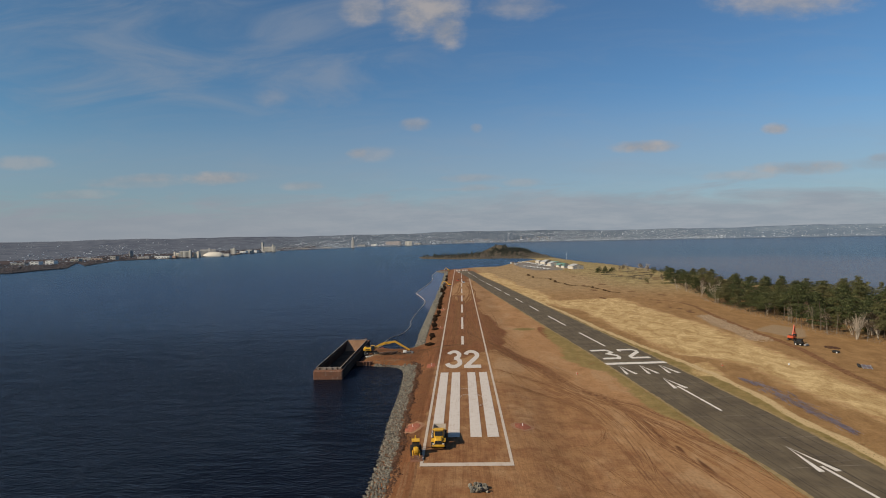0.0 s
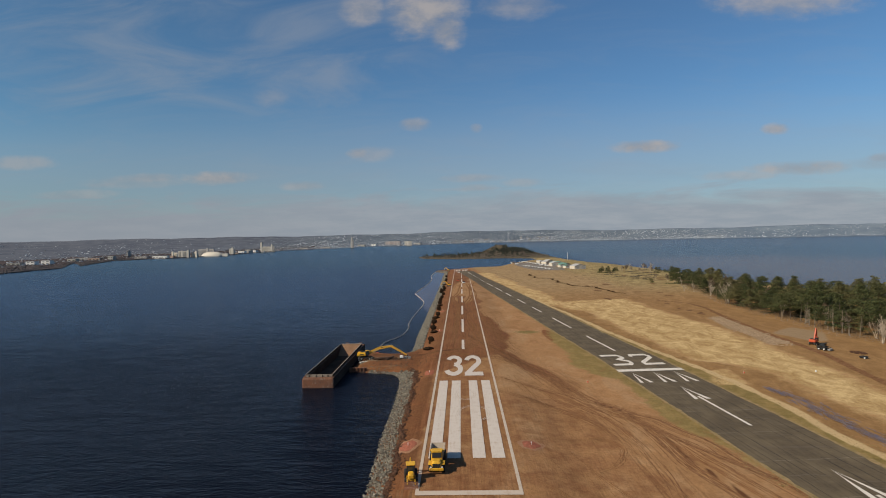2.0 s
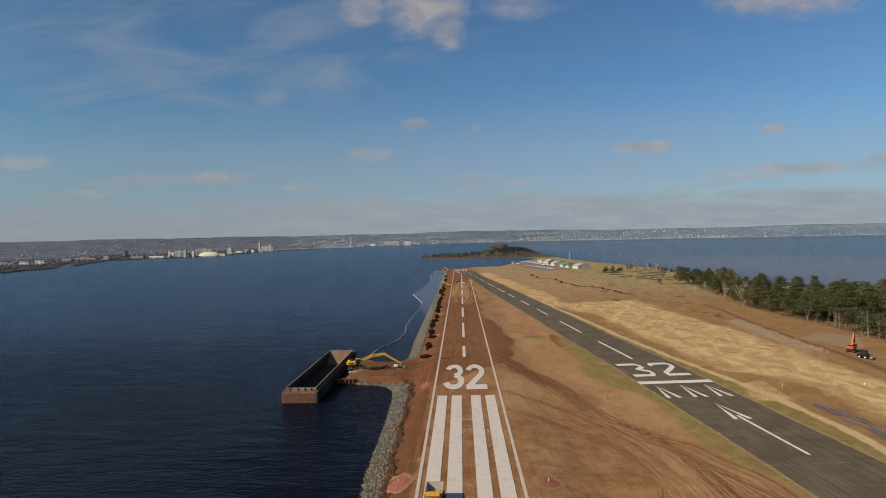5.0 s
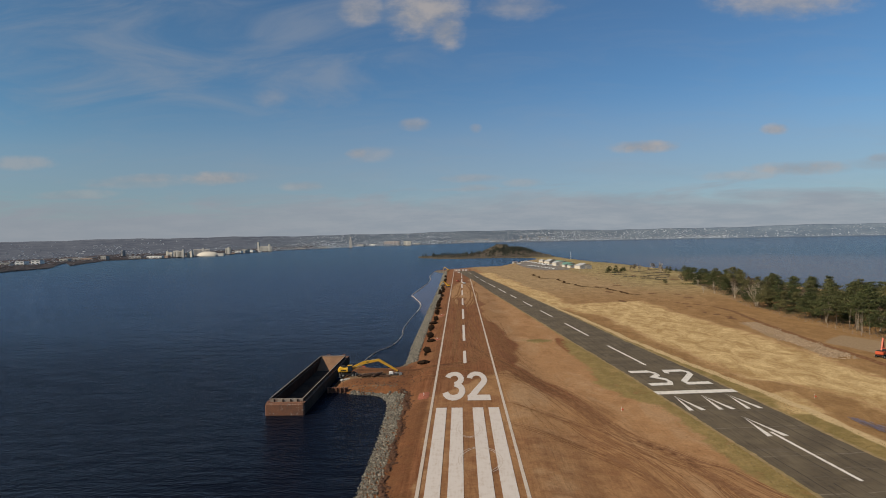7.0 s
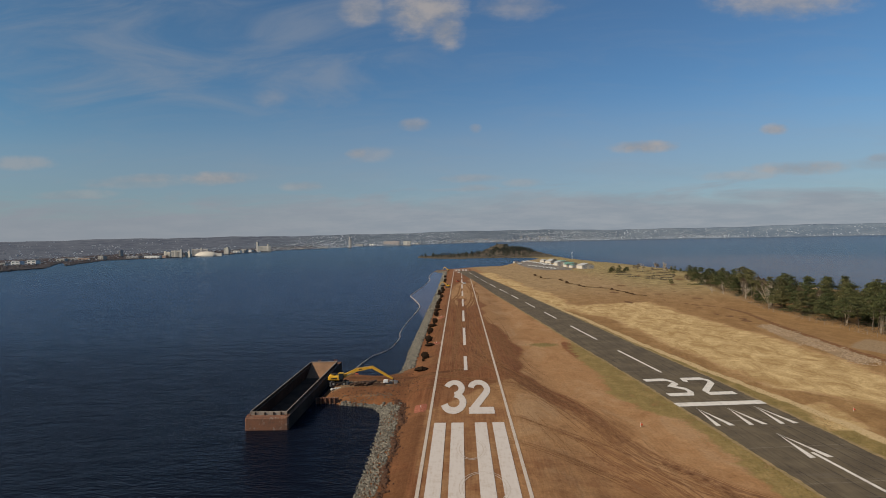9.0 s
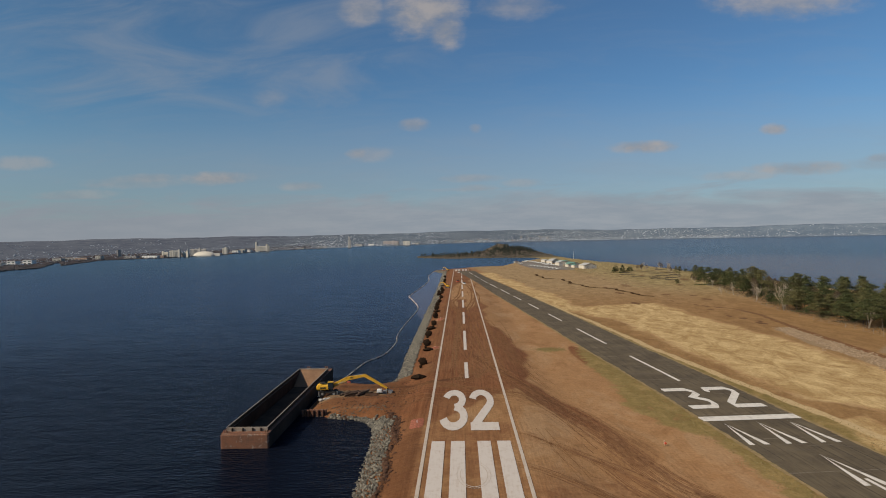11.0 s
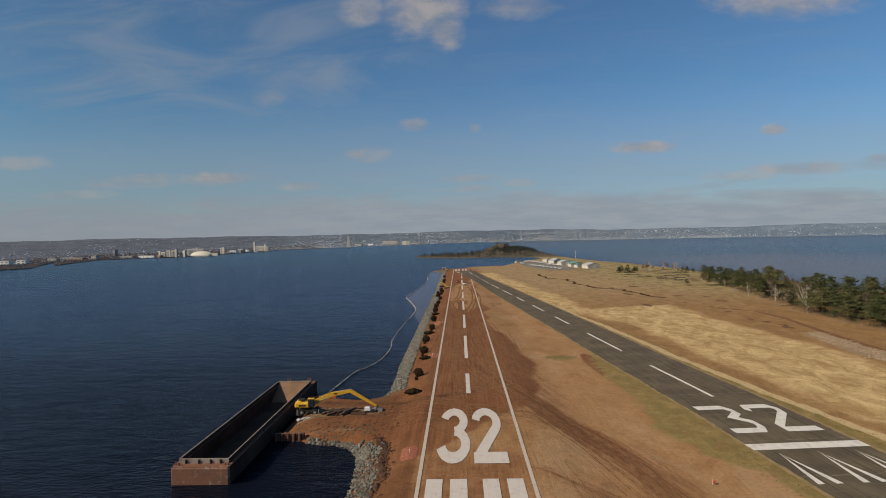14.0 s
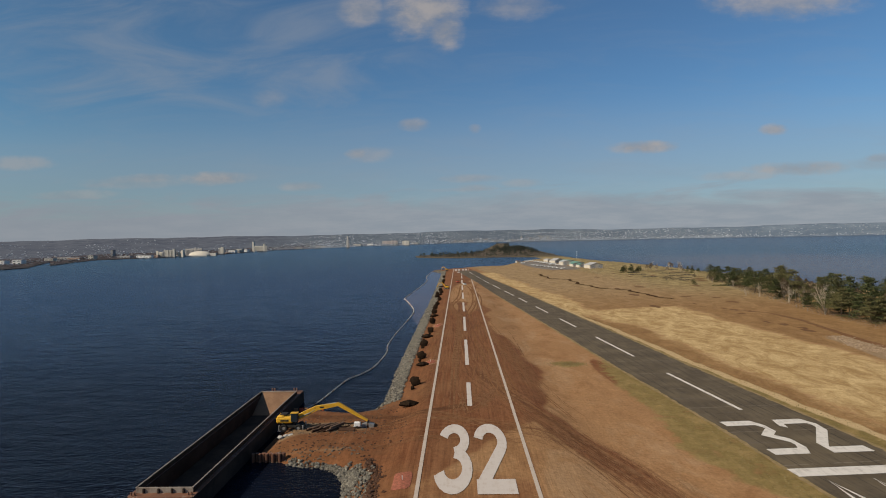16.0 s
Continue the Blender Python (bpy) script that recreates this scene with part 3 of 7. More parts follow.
    def tilted(self, c, size, rnd, up=0.0, slim=(0.45, 0.8)):
        """One small leaf face at a random tilt."""
        d1 = Vector((rnd.gauss(0, 1), rnd.gauss(0, 1), rnd.gauss(0, 0.5) + up)).normalized()
        d2 = d1.cross(Vector((rnd.gauss(0, 1), rnd.gauss(0, 1), rnd.gauss(0, 1)))).normalized()
        a, b = d1 * size, d2 * size * rnd.uniform(*slim)
        p = Vector(c)
        return self.quads([p - a, p + b * 0.8 - a * 0.2, p + a, p - b - a * 0.1], [(0, 1, 2, 3)])

    def data(self, name, mat, smooth=False):
        me = bpy.data.meshes.new(name)
        me.from_pydata(self.v, [], self.f)
        me.materials.append(mat)
        if smooth:
            me.polygons.foreach_set("use_smooth", [True] * len(me.polygons))
        me.update()
        return me


def part(name, mesh, mat, parent, label="", smooth=False):
    ob = new(name, mesh.data(name, mat, smooth) if isinstance(mesh, Mesh) else mesh)
    ob.parent = parent
    if label:
        ob["label"] = label
    return ob


def thing(name, m, label, category, group="", kind=""):
    ob = new(name)
    ob.matrix_basis = m
    ob.empty_display_size = 0.5
    return tagged(ob, label, category, group, kind)


def solo(name, mesh, mat, label, category, group="", kind="", m=None, smooth=False):
    ob = new(name, mesh.data(name, mat, smooth))
    if m is not None:
        ob.matrix_basis = m
    return tagged(ob, label, category, group, kind)


# ---- the lie of the land ----
LEVEL = -1.95  # still water
LAND = np.array([
    (-19, -300), (-19, 112), (-19, 130), (-20, 152), (-20.3, 180), (-20.7, 200), (-21.5, 213), (-23.5, 220.5), (-27, 223.5), (-33, 225),
    (-36, 226.3), (-41.6, 227.3), (-41.3, 258), (-36, 261), (-33, 258), (-27, 256.5), (-23, 259), (-21.3, 267), (-22, 300), (-22, 345),
    (-22, 413), (-21.5, 484), (-22, 643), (-24, 860), (-40, 905), (-12, 935), (20, 990), (60, 1005), (78, 1070), (106, 1165), (150, 1278), (174, 1345),
    (164, 1425), (108, 1472), (40, 1474), (-8, 1464), (-60, 1515), (-107, 1580), (-120, 1680), (-60, 1760), (20, 1900), (150, 2000), (212, 1900), (228, 1750),
    (232, 1620), (228, 1450), (226, 1299), (238, 1097), (256, 989), (264, 869), (268, 781), (275, 600), (290, 300), (300, -300)], float)


def smooth(a, b, x):
    s = np.clip((x - a) / (b - a), 0, 1)
    return s * s * (3 - 2 * s)


def to_line(px, py, line, closed=False):
    """Distance of points from a polyline."""
    pts = np.asarray(line, float)
    nxt = np.roll(pts, -1, axis=0) if closed else pts[1:]
    best = np.full(px.shape, 1e9)
    for (ax, ay), (bx, by) in zip(pts if closed else pts[:-1], nxt):
        dx, dy = bx - ax, by - ay
        s = np.clip(((px - ax) * dx + (py - ay) * dy) / (dx * dx + dy * dy + 1e-9), 0, 1)
        best = np.minimum(best, np.hypot(px - ax - s * dx, py - ay - s * dy))
    return best


def inside(px, py, line):
    """Signed distance from a closed outline, positive inside."""
    pts = np.asarray(line, float)
    odd = np.zeros(px.shape, bool)
    for (ax, ay), (bx, by) in zip(pts, np.roll(pts, -1, axis=0)):
        if ay != by:
            odd ^= ((ay > py) != (by > py)) & (px < (bx - ax) * (py - ay) / (by - ay) + ax)
    d = to_line(px, py, pts, True)
    return np.where(odd, d, -d)


def height(px, py):
    """Height of the land: a raised strip for the new runway, a flat field, low dunes by the lake, a wooded knoll far off."""
    px, py = np.asarray(px, float), np.asarray(py, float)
    d = inside(px, py, LAND)
    side = np.where(px > 0.3, smooth(26, 10.4, px), smooth(-17.5, -10.2, px))
    base = 1.5 * side * smooth(40, 70, py) * smooth(930, 905, py)
    base = base + 0.7 * smooth(205, 240, px) * smooth(1500, 1200, py) * (0.7 + 0.3 * np.sin(px * 0.11) * np.sin(py * 0.05))
    base = base + 26 * np.exp(-(((px - 124) / 43) ** 2 + ((py - 1915) / 70) ** 2)) + 11 * np.exp(-(((px - 150) / 60) ** 2 + ((py - 1760) / 95) ** 2))
    rough = np.sin(px * 0.9 + 1.3 * np.sin(py * 0.31)) * np.sin(py * 0.53 + np.sin(px * 0.4)) * 0.07
    base = base + rough * smooth(10.6, 12.5, np.abs(px - 0.3)) * smooth(12, 15, np.abs(px - old_axis(py)))
    return np.where(d > 0, LEVEL + (base - LEVEL) * smooth(-1.5, 6.0, d) - 0.25 * smooth(3, 0, d), LEVEL - 0.25 + np.maximum(d * 0.45, -5.0))


OLD_Y = np.array([-300, 60, 129, 193, 250, 286, 311, 350, 404, 457, 507, 565, 626, 684, 740, 805, 960], float)
OLD_X = np.array([101, 74.6, 69.4, 64.6, 60.2, 56.4, 54.2, 50.8, 46.0, 41.3, 36.7, 31.5, 25.8, 20.0, 14.6, 9.3, -4.0], float)
_a, _b = np.linspace(-300, 960, 127), None
_b = np.convolve(np.pad(np.interp(_a, OLD_Y, OLD_X), 2, mode="reflect", reflect_type="odd"), np.ones(5) / 5, mode="valid")


def old_axis(py):
    """Centre line of the old runway."""
    return np.interp(py, _a, _b)


def ground_z(x, y):
    return float(surface_z([x], [y])[0])


def surface_z(px, py):
    """Height of the ground sheet as built, between its grid points."""
    px, py = np.asarray(px, float), np.asarray(py, float)
    i = np.clip(np.searchsorted(gx, px) - 1, 0, len(gx) - 2)
    j = np.clip(np.searchsorted(gy, py) - 1, 0, len(gy) - 2)
    u, v = (px - gx[i]) / (gx[i + 1] - gx[i]), (py - gy[j]) / (gy[j + 1] - gy[j])
    return (Z[j, i] * (1 - u) + Z[j, i + 1] * u) * (1 - v) + (Z[j + 1, i] * (1 - u) + Z[j + 1, i + 1] * u) * v


def old_point(s, off):
    """A place on the old runway: distance along y and offset to its right."""
    k = (old_axis(s + 5) - old_axis(s - 5)) / 10
    n = math.hypot(1, k)
    return old_axis(s) + off / n, s - off * k / n


def steps(*legs):
    out = [legs[0][0]]
    for a, b, s in legs:
        n = max(1, round((b - a) / s))
        out += [a + (b - a) * (i + 1) / n for i in range(n)]
    return np.array(out)


gx = steps((-4900, -900, 1000), (-900, -140, 60), (-140, -60, 8), (-60, -44, 2), (-44, -24, 1), (-24, -8, 0.7), (-8, 48, 1.5), (48, 100, 1.5), (100, 170, 2), (170, 310, 5), (310, 900, 60), (900, 4900, 1000))
gy = steps((-4900, -300, 1150), (-300, 90, 15), (90, 280, 1.2), (280, 500, 2.2), (500, 1120, 6), (1120, 2040, 15), (2040, 4900, 700))
X, Y = np.meshgrid(gx, gy)
Z = height(X, Y)
nx, ny = len(gx), len(gy)
wob = 2.2 * np.sin(Y * 0.045 + 0.7) + 1.3 * np.sin(Y * 0.13 + X * 0.09) + 0.8 * np.sin(X * 0.31 - Y * 0.21)


def band(line, width, soft=1.0):
    return smooth(width + soft, width - soft, to_line(X, Y, line))


def field(line, soft=2.0):
    return smooth(-soft, soft, inside(X, Y, line) + wob * 0.5)


old_off = X - old_axis(Y)
DITCH = [(-1, 470), (-1.2, 390), (-1.0, 341), (0.5, 305), (3.5, 280), (9, 261), (16.8, 240), (21.5, 226), (25.5, 216), (29.3, 199), (33, 181.5), (38.5, 172), (42.5, 165), (46.6, 160), (49, 152), (52.2, 144), (53.8, 134), (55.1, 126), (57.5, 118), (60, 104)]
FURROW = [(36, 177), (40.8, 169), (43.9, 156), (45, 144), (45.4, 133), (47.3, 124), (48.7, 112)]
RUTS_A = [(11, 201), (23.4, 191), (27.9, 179), (33.5, 163), (37.3, 143)]
RUTS_B = [(10.5, 184), (21.7, 179), (28.9, 168), (34.1, 154), (37.6, 146)]
RUTS_C = [(38.6, 141), (38.1, 125), (36.4, 112)]
red_edge = np.interp(Y, [205, 222, 240, 262, 300, 327, 387, 504, 640, 900], [-11, 4, 15, 20, 18.5, 17.5, 12, 10.5, 10, 13])
red = smooth(5.0, -4.0, X - red_edge + 0.8 - wob * 0.9) * smooth(940, 915, Y) * (0.75 + 0.25 * smooth(520, 420, Y))
red *= 1 - 0.85 * smooth(1.3, 0.5, ((X - 1) / 10) ** 2 + ((Y - 520) / 110) ** 2)
red = np.maximum(red, 0.52 * smooth(12.5, 7.5, X + wob) * smooth(235, 200, Y))
red = np.maximum(red, 0.8 * smooth(1.5, 0.4, ((X - 40.0 - (Y - 290) * 0.03) / 3.2) ** 2 + ((Y - 290) / 20) ** 2 + wob * 0.12))
red = np.maximum(red, 0.9 * smooth(-9.0, -10.5, X) * smooth(940, 915, Y))
red = np.maximum(red, 0.47 * smooth(3, -3, X - 44 + (Y - 100) * 0.16 + wob) * smooth(205, 175, Y))
for line, width, amount in ((DITCH, 2.8, 1.0), (RUTS_A, 3.4, 0.38), (RUTS_B, 2.6, 0.36), (FURROW, 2.4, 0.42), ([(-36, 240), (-16, 240), (0, 246), (9, 262)], 7.0, 0.9)):
    near_fade = 0.30 + 0.70 * smooth(185, 245, Y) if line is DITCH else 1.0
    red = np.maximum(red, amount * near_fade * smooth(width + 2.5, width - 2.0, to_line(X, Y, line) + wob * 0.35))
PALE = [(40, 560), (43, 543), (63, 361), (72.5, 268), (78, 226), (82.5, 199), (84, 173), (83.5, 151), (84, 130), (83, 100), (84, 40)]
pale_x = np.interp(Y, [q[1] for q in PALE][::-1], [q[0] for q in PALE][::-1])
olive = smooth(10.0, 10.8, old_off) * smooth(0.3, -0.5, X - pale_x) * smooth(760, 500, Y)
verge = np.interp(Y, [40, 110, 128, 139, 149, 162, 184, 204, 212, 225, 254, 296, 330], [62, 59.5, 57.5, 56, 52, 50, 49.5, 46, 40, 37, 38.2, 40.5, 44.5])
olive = np.maximum(olive, 0.75 * smooth(-3.0, 3.5, X - verge + wob * 0.6) * smooth(-10.0, -10.8, old_off) * smooth(335, 290, Y))
straw = field([(64, 401), (71, 432), (95, 443), (118, 448), (120, 385), (123, 330), (124, 256), (122, 205), (116, 168), (111, 120), (104, 140), (101, 165), (100.5, 188), (99, 207), (92, 222), (83, 231), (80, 300), (75, 376)], 6.5)
straw = np.maximum(straw, smooth(11.8, 13.5, old_off) * smooth(35, 22, old_off + wob) * smooth(395, 430, Y) * smooth(835, 800, Y))
straw = np.maximum(straw, 0.8 * field([(79.6, 214), (91, 219), (86, 195), (76.8, 195)], 2))
sand_edge = smooth(2.4, 0.3, np.abs(X - pale_x - 0.3 + 0.18 * wob)) * smooth(585, 520, Y) * smooth(20, 60, Y)
TRACK = [(114, 120), (123.4, 179), (126.2, 197), (129.8, 216), (133.6, 233), (135.7, 250), (137, 270), (138.2, 288), (142.2, 327), (146.4, 358), (151.2, 388), (150.5, 412), (137, 436), (110, 472), (73, 486)]
track = 0.62 * band(TRACK, 2.0, 1.1) * smooth(480, 400, Y) + 0.5 * band(TRACK, 1.3, 0.7) * smooth(400, 480, Y)
CREEK = [(84, 765), (86, 690), (100, 672), (99, 612), (108, 565), (121, 553), (122, 519), (129, 483)]
track = np.maximum(track, band([(38, 860), (60, 640), (84, 540), (110, 500)], 1.0, 0.8) * 0.6)
spots = random.Random(5)
for _ in range(46):
    sx, sy = spots.uniform(105, 215), spots.uniform(330, 880)
    if sx > old_axis(sy) + 25 and sx < 215 - (sy < 560) * 55:
        e = ((X - sx) / spots.uniform(2, 5)) ** 2 + ((Y - sy) / spots.uniform(3, 9)) ** 2
        track = np.maximum(track, 0.75 * smooth(1.4, 0.4, e))
scrub = random.Random(15)
for _ in range(34):
    sx, sy, ra, rb = scrub.uniform(178, 240), scrub.uniform(540, 800), scrub.uniform(3, 9), scrub.uniform(3, 8)
    track = np.maximum(track, 0.66 * smooth(1.4, 0.4, ((X - sx) / ra) ** 2 + ((Y - sy) / rb) ** 2 + wob * 0.15))
for sx, sy, ra, rb in ((136.8, 375.3, 2.5, 5), (137.5, 358, 3.5, 6), (139.5, 365, 2.5, 3), (134.1, 383.6, 2.2, 4), (136.8, 412.9, 2.4, 5), (138.2, 434.7, 2.0, 5), (131.7, 458.2, 2.0, 6), (29, 230, 0.9, 3.6)):
    track = np.maximum(track, 0.9 * smooth(1.4, 0.5, ((X - sx) / ra * 1.5) ** 2 + ((Y - sy) / rb * 1.5) ** 2 + wob * 0.1))
track = np.maximum(track, 0.58 * band([(x + 0.3, y) for x, y in DITCH], 1.5, 1.1) * smooth(330, 280, Y) * (0.25 + 0.75 * smooth(150, 200, Y)))
track = np.maximum(track, 0.40 * band([(x + 0.3, y) for x, y in DITCH], 1.4, 1.1) * (0.5 + 0.5 * smooth(160, 210, Y)))
track = np.maximum(track, 0.43 * field([(-42, 227), (-20, 230), (-12, 228), (-10, 250), (-22, 256), (-40, 256)], 3))
# road behind the excavator: its shadow goes into this dark band
track = np.maximum(track, 0.75 * band([(-38, 250), (-30, 248), (-20, 248), (-12, 246), (0, 252)], 1.6, 1.2))
track = np.maximum(track, 0.45 * band([(-36, 233), (-26, 234.5), (-16, 234), (-4, 231), (9, 228)], 1.2, 1.0))
track = np.maximum(track, 0.40 * band([(-4.3, 410), (-5.4, 319), (-5.6, 265), (-5.7, 232)], 0.9, 0.9))
olive = np.maximum(olive, 0.75 * smooth(1.5, 0.3, ((X - 31) / 6.5) ** 2 + ((Y - 301) / 5) ** 2 + wob * 0.12))
track = np.maximum(track, 0.8 * band(FURROW, 0.7, 0.6))
# torn ridge at the bank: dark earth plus the clods' shadow, one colour
track = np.maximum(track, 0.8 * band([(-13.9, 60), (-13.8, 130), (-15, 160), (-15.4, 200), (-16, 212), (-18.5, 219)], 0.5, 0.6))
track = np.maximum(track, 0.44 * smooth(-10.0, -12.5, X) * smooth(940, 915, Y))
track = np.maximum(track, 0.56 * smooth(-8.8, -10.4, X + wob * 0.15) * smooth(118, 126, Y) * smooth(207, 203, Y))
marsh = np.maximum(np.maximum(smooth(19, 22, old_off), smooth(1380, 1430, Y)), smooth(0.4, 1.2, X - pale_x) * smooth(560, 500, Y)) * smooth(0.6, 0.2, straw)
gravel = 0.9 * field([(126, 258), (136, 262), (139, 300), (143, 340), (133, 342), (129, 300)], 2.5)
gravel = np.maximum(gravel, field([(100, 1130), (146, 1100), (152, 880), (112, 850), (100, 900), (92, 1060)], 6))
gravel = np.maximum(gravel, 0.68 * field([(-40, 232), (-34, 236), (-20, 237), (-19, 243), (-24, 246), (-38, 246)], 2))
gravel = np.maximum(gravel, 0.6 * field([(-41, 227), (-24, 227), (-22, 230), (-40, 230)], 1.5))
gravel = np.maximum(gravel, 0.8 * field([(141, 286), (158, 303), (162, 287), (154, 265), (145, 264)], 2))


def sweep(line, width, amount, soft):
    """Signed distance from a haul road, way along it, and how strongly it is rutted."""
    best, d_, s_, run = np.full(X.shape, 1e9), np.zeros(X.shape), np.zeros(X.shape), 0.0
    for (x0, y0), (x1, y1) in zip(line, line[1:]):
        ux, uy = x1 - x0, y1 - y0
        ln = math.hypot(ux, uy)
        t = np.clip(((X - x0) * ux + (Y - y0) * uy) / ln ** 2, 0, 1)
        r_ = np.hypot(X - x0 - t * ux, Y - y0 - t * uy)
        near = r_ < best
        side = np.where((X - x0) * uy - (Y - y0) * ux > 0, 1.0, -1.0)
        best, d_, s_ = np.where(near, r_, best), np.where(near, r_ * side, d_), np.where(near, run + t * ln, s_)
        run += ln
    return d_, s_, amount * smooth(width + soft, width - soft, best + wob * 0.3)


SWEEP_A = sweep(DITCH, 5.5, 1.0, 4.0)
SWEEP_A = (SWEEP_A[0], SWEEP_A[1], SWEEP_A[2] * (0.45 + 0.55 * smooth(175, 235, Y)))
SWEEP_B = sweep([(-40, 243), (-26, 241), (-14, 239), (-4, 237), (8, 234), (20, 226), (27.9, 205), (33.5, 180), (37.3, 143), (38, 100)], 4.5, 0.85, 3.0)
along_strip = smooth(-22, -14, X) * smooth(15, 10, X) * smooth(930, 880, Y) * (0.38 + 0.12 * smooth(250, 330, Y))
SWEEP_C = (X + 1.2 * np.sin(Y * 0.012), Y, along_strip * (1 - 0.5 * SWEEP_B[2]))
verts = np.stack([X, Y, Z], -1).reshape(-1, 3)
idx = np.arange(nx * ny).reshape(ny, nx)
faces = np.stack([idx[:-1, :-1], idx[:-1, 1:], idx[1:, 1:], idx[1:, :-1]], -1).reshape(-1, 4)
me = bpy.data.meshes.new("ground")
me.from_pydata(verts.tolist(), [], faces.tolist())
me.polygons.foreach_set("use_smooth", [True] * len(me.polygons))
for name, chans in (("zone_a", (red, straw, olive, sand_edge)), ("zone_b", (marsh, np.clip(track, 0, 1), gravel)), ("sweep_a", SWEEP_A), ("sweep_b", SWEEP_B), ("sweep_c", SWEEP_C)):
    at = me.attributes.new(name, "FLOAT_COLOR", "POINT")
    cols = np.stack([c.ravel() for c in chans] + [np.ones(nx * ny)] * (4 - len(chans)), -1)
    at.data.foreach_set("color", (cols if name[:5] == "sweep" else np.clip(cols, 0, 1)).astype(np.float32).ravel())
me.materials.append(EARTH)
tagged(new("ground", me), "graded brown earth, straw-coloured grass and marshy turf", "ground", kind="structure")


def water_z(r):
    """The lake keeps level and lifts a little far out, so that the far shore stands within reach of the lens."""
    return LEVEL + 21.5 * smooth(2400, 4650, r)


wx = np.concatenate([-np.geomspace(5200, 60, 40), np.linspace(-50, 50, 9), np.geomspace(60, 5200, 40)])
wy = steps((-4900, -300, 920), (-300, 600, 60), (600, 2400, 150), (2400, 4900, 100))
WX, WY = np.meshgrid(wx, wy)
me = bpy.data.meshes.new("water")
wi = np.arange(WX.size).reshape(WX.shape)
me.from_pydata(np.stack([WX, WY, water_z(np.hypot(WX, WY - 30))], -1).reshape(-1, 3).tolist(), [], np.stack([wi[:-1, :-1], wi[:-1, 1:], wi[1:, 1:], wi[1:, :-1]], -1).reshape(-1, 4).tolist())
me.polygons.foreach_set("use_smooth", [True] * len(me.polygons))
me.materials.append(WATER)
tagged(new("water", me), "dark blue rippled lake water", "water", kind="structure")


def ribbon(mesh, line, width, lift, widths=None, cols=1):
    """A strip laid on the ground along a line."""
    pts = [Vector((x, y)) for x, y in line]
    vs = []
    for i, p in enumerate(pts):
        d = (pts[min(i + 1, len(pts) - 1)] - pts[max(i - 1, 0)]).normalized()
        n = Vector((d.y, -d.x)) * (widths[i] if widths else width) / 2
        vs += [p + n * (2 * k / cols - 1) for k in range(cols + 1)]
    zs = surface_z([v.x for v in vs], [v.y for v in vs])
    c = cols + 1
    mesh.quads([(v.x, v.y, z + lift) for v, z in zip(vs, zs)], [(c * i + k, c * i + k + 1, c * i + c + k + 1, c * i + c + k) for i in range(len(pts) - 1) for k in range(cols)])
    return mesh


# old runway and its paint
m = ribbon(Mesh(), [(float(old_axis(s)), s) for s in range(-60, 850, 6)], 22.6, 0.09, cols=14)
solo("runway", m, ASPHALT, "worn dark asphalt runway with cracks", "runway", kind="structure")
m, creep = Mesh(), random.Random(29)
for side in (-1, 1):
    for s0 in range(30, 560, 5):
        for lap in range(3):
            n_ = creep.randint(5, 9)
            a0, off = s0 + creep.uniform(-2, 3), side * (11.38 - abs(creep.gauss(0, 0.26)))
            run = creep.uniform(0.9, 2.2)
            ribbon(m, [old_point(a0 + run * i, off + side * 0.1 * math.sin(i * 2.1 + s0)) for i in range(n_)], 1, 0.096 + 0.002 * lap + 0.0007 * (s0 % 3), [0.06 + creep.uniform(0.1, 0.9) * math.sin(math.pi * (i + 0.3) / n_) for i in range(n_)])
solo("runway_edge_dirt", m, mottled("edge_dirt", (0.205, 0.150, 0.066), (0.30, 0.205, 0.105), 0.8, 1.0, spec=0.05), "dry earth and grass creeping over the asphalt edge", "dirt", kind="stuff")

m = Mesh()
joint = random.Random(41)
for off in (-8.2, -5.4, -2.6, 2.4, 5.2, 8.0):
    s = 40.0
    while s < 620:
        ln = joint.uniform(25, 90)
        ribbon(m, [(float(old_axis(q)) + off + 0.06 * math.sin(q * 0.7 + off), q) for q in np.arange(s, s + ln, 5.0)], joint.uniform(0.08, 0.2), 0.105)
        s += ln + joint.uniform(0, 18)
solo("tar_seams", m, mottled("tar_seam", (0.024, 0.017, 0.011), (0.036, 0.026, 0.017), 1.0, 0.9), "dark tarred seams along the old asphalt", "seams", kind="stuff")
m = Mesh()
s = 60.0
while s < 760:
    a, b = sorted((joint.uniform(-11, 11), joint.uniform(-11, 11)))
    if b - a > 4:
        xs = np.linspace(a, b, 8)
        ribbon(m, [(float(old_axis(s)) + u, s - 0.085 * u + 0.5 * math.sin(u * 0.9 + s)) for u in xs], joint.uniform(0.12, 0.32), 0.112)
    s += joint.uniform(4, 15)
solo("pavement_cracks", m, mottled("pale_crack", (0.135, 0.105, 0.073), (0.09, 0.068, 0.047), 1.5, 0.95), "pale weathered cracks across the old asphalt", "cracks", kind="stuff")

# pale silty shallows between the boom and the far bank
SILT = water_material("silty_water", (0.088, 0.070, 0.074), (0.070, 0.057, 0.063), (0.04, 0.035, 0.037), 0.2, True)
m = Mesh()
outer = [(-22, 400), (-27.5, 430), (-28.3, 450), (-30.2, 475), (-38.1, 521), (-41.2, 538), (-40, 574), (-36.8, 641), (-35.3, 720), (-39.8, 800), (-38, 905)]
m.quads([(x, y, LEVEL + 0.02) for x, y in outer] + [(-20, y, LEVEL + 0.02) for x, y in outer], [(i, i + 11, i + 12, i + 1) for i in range(10)])
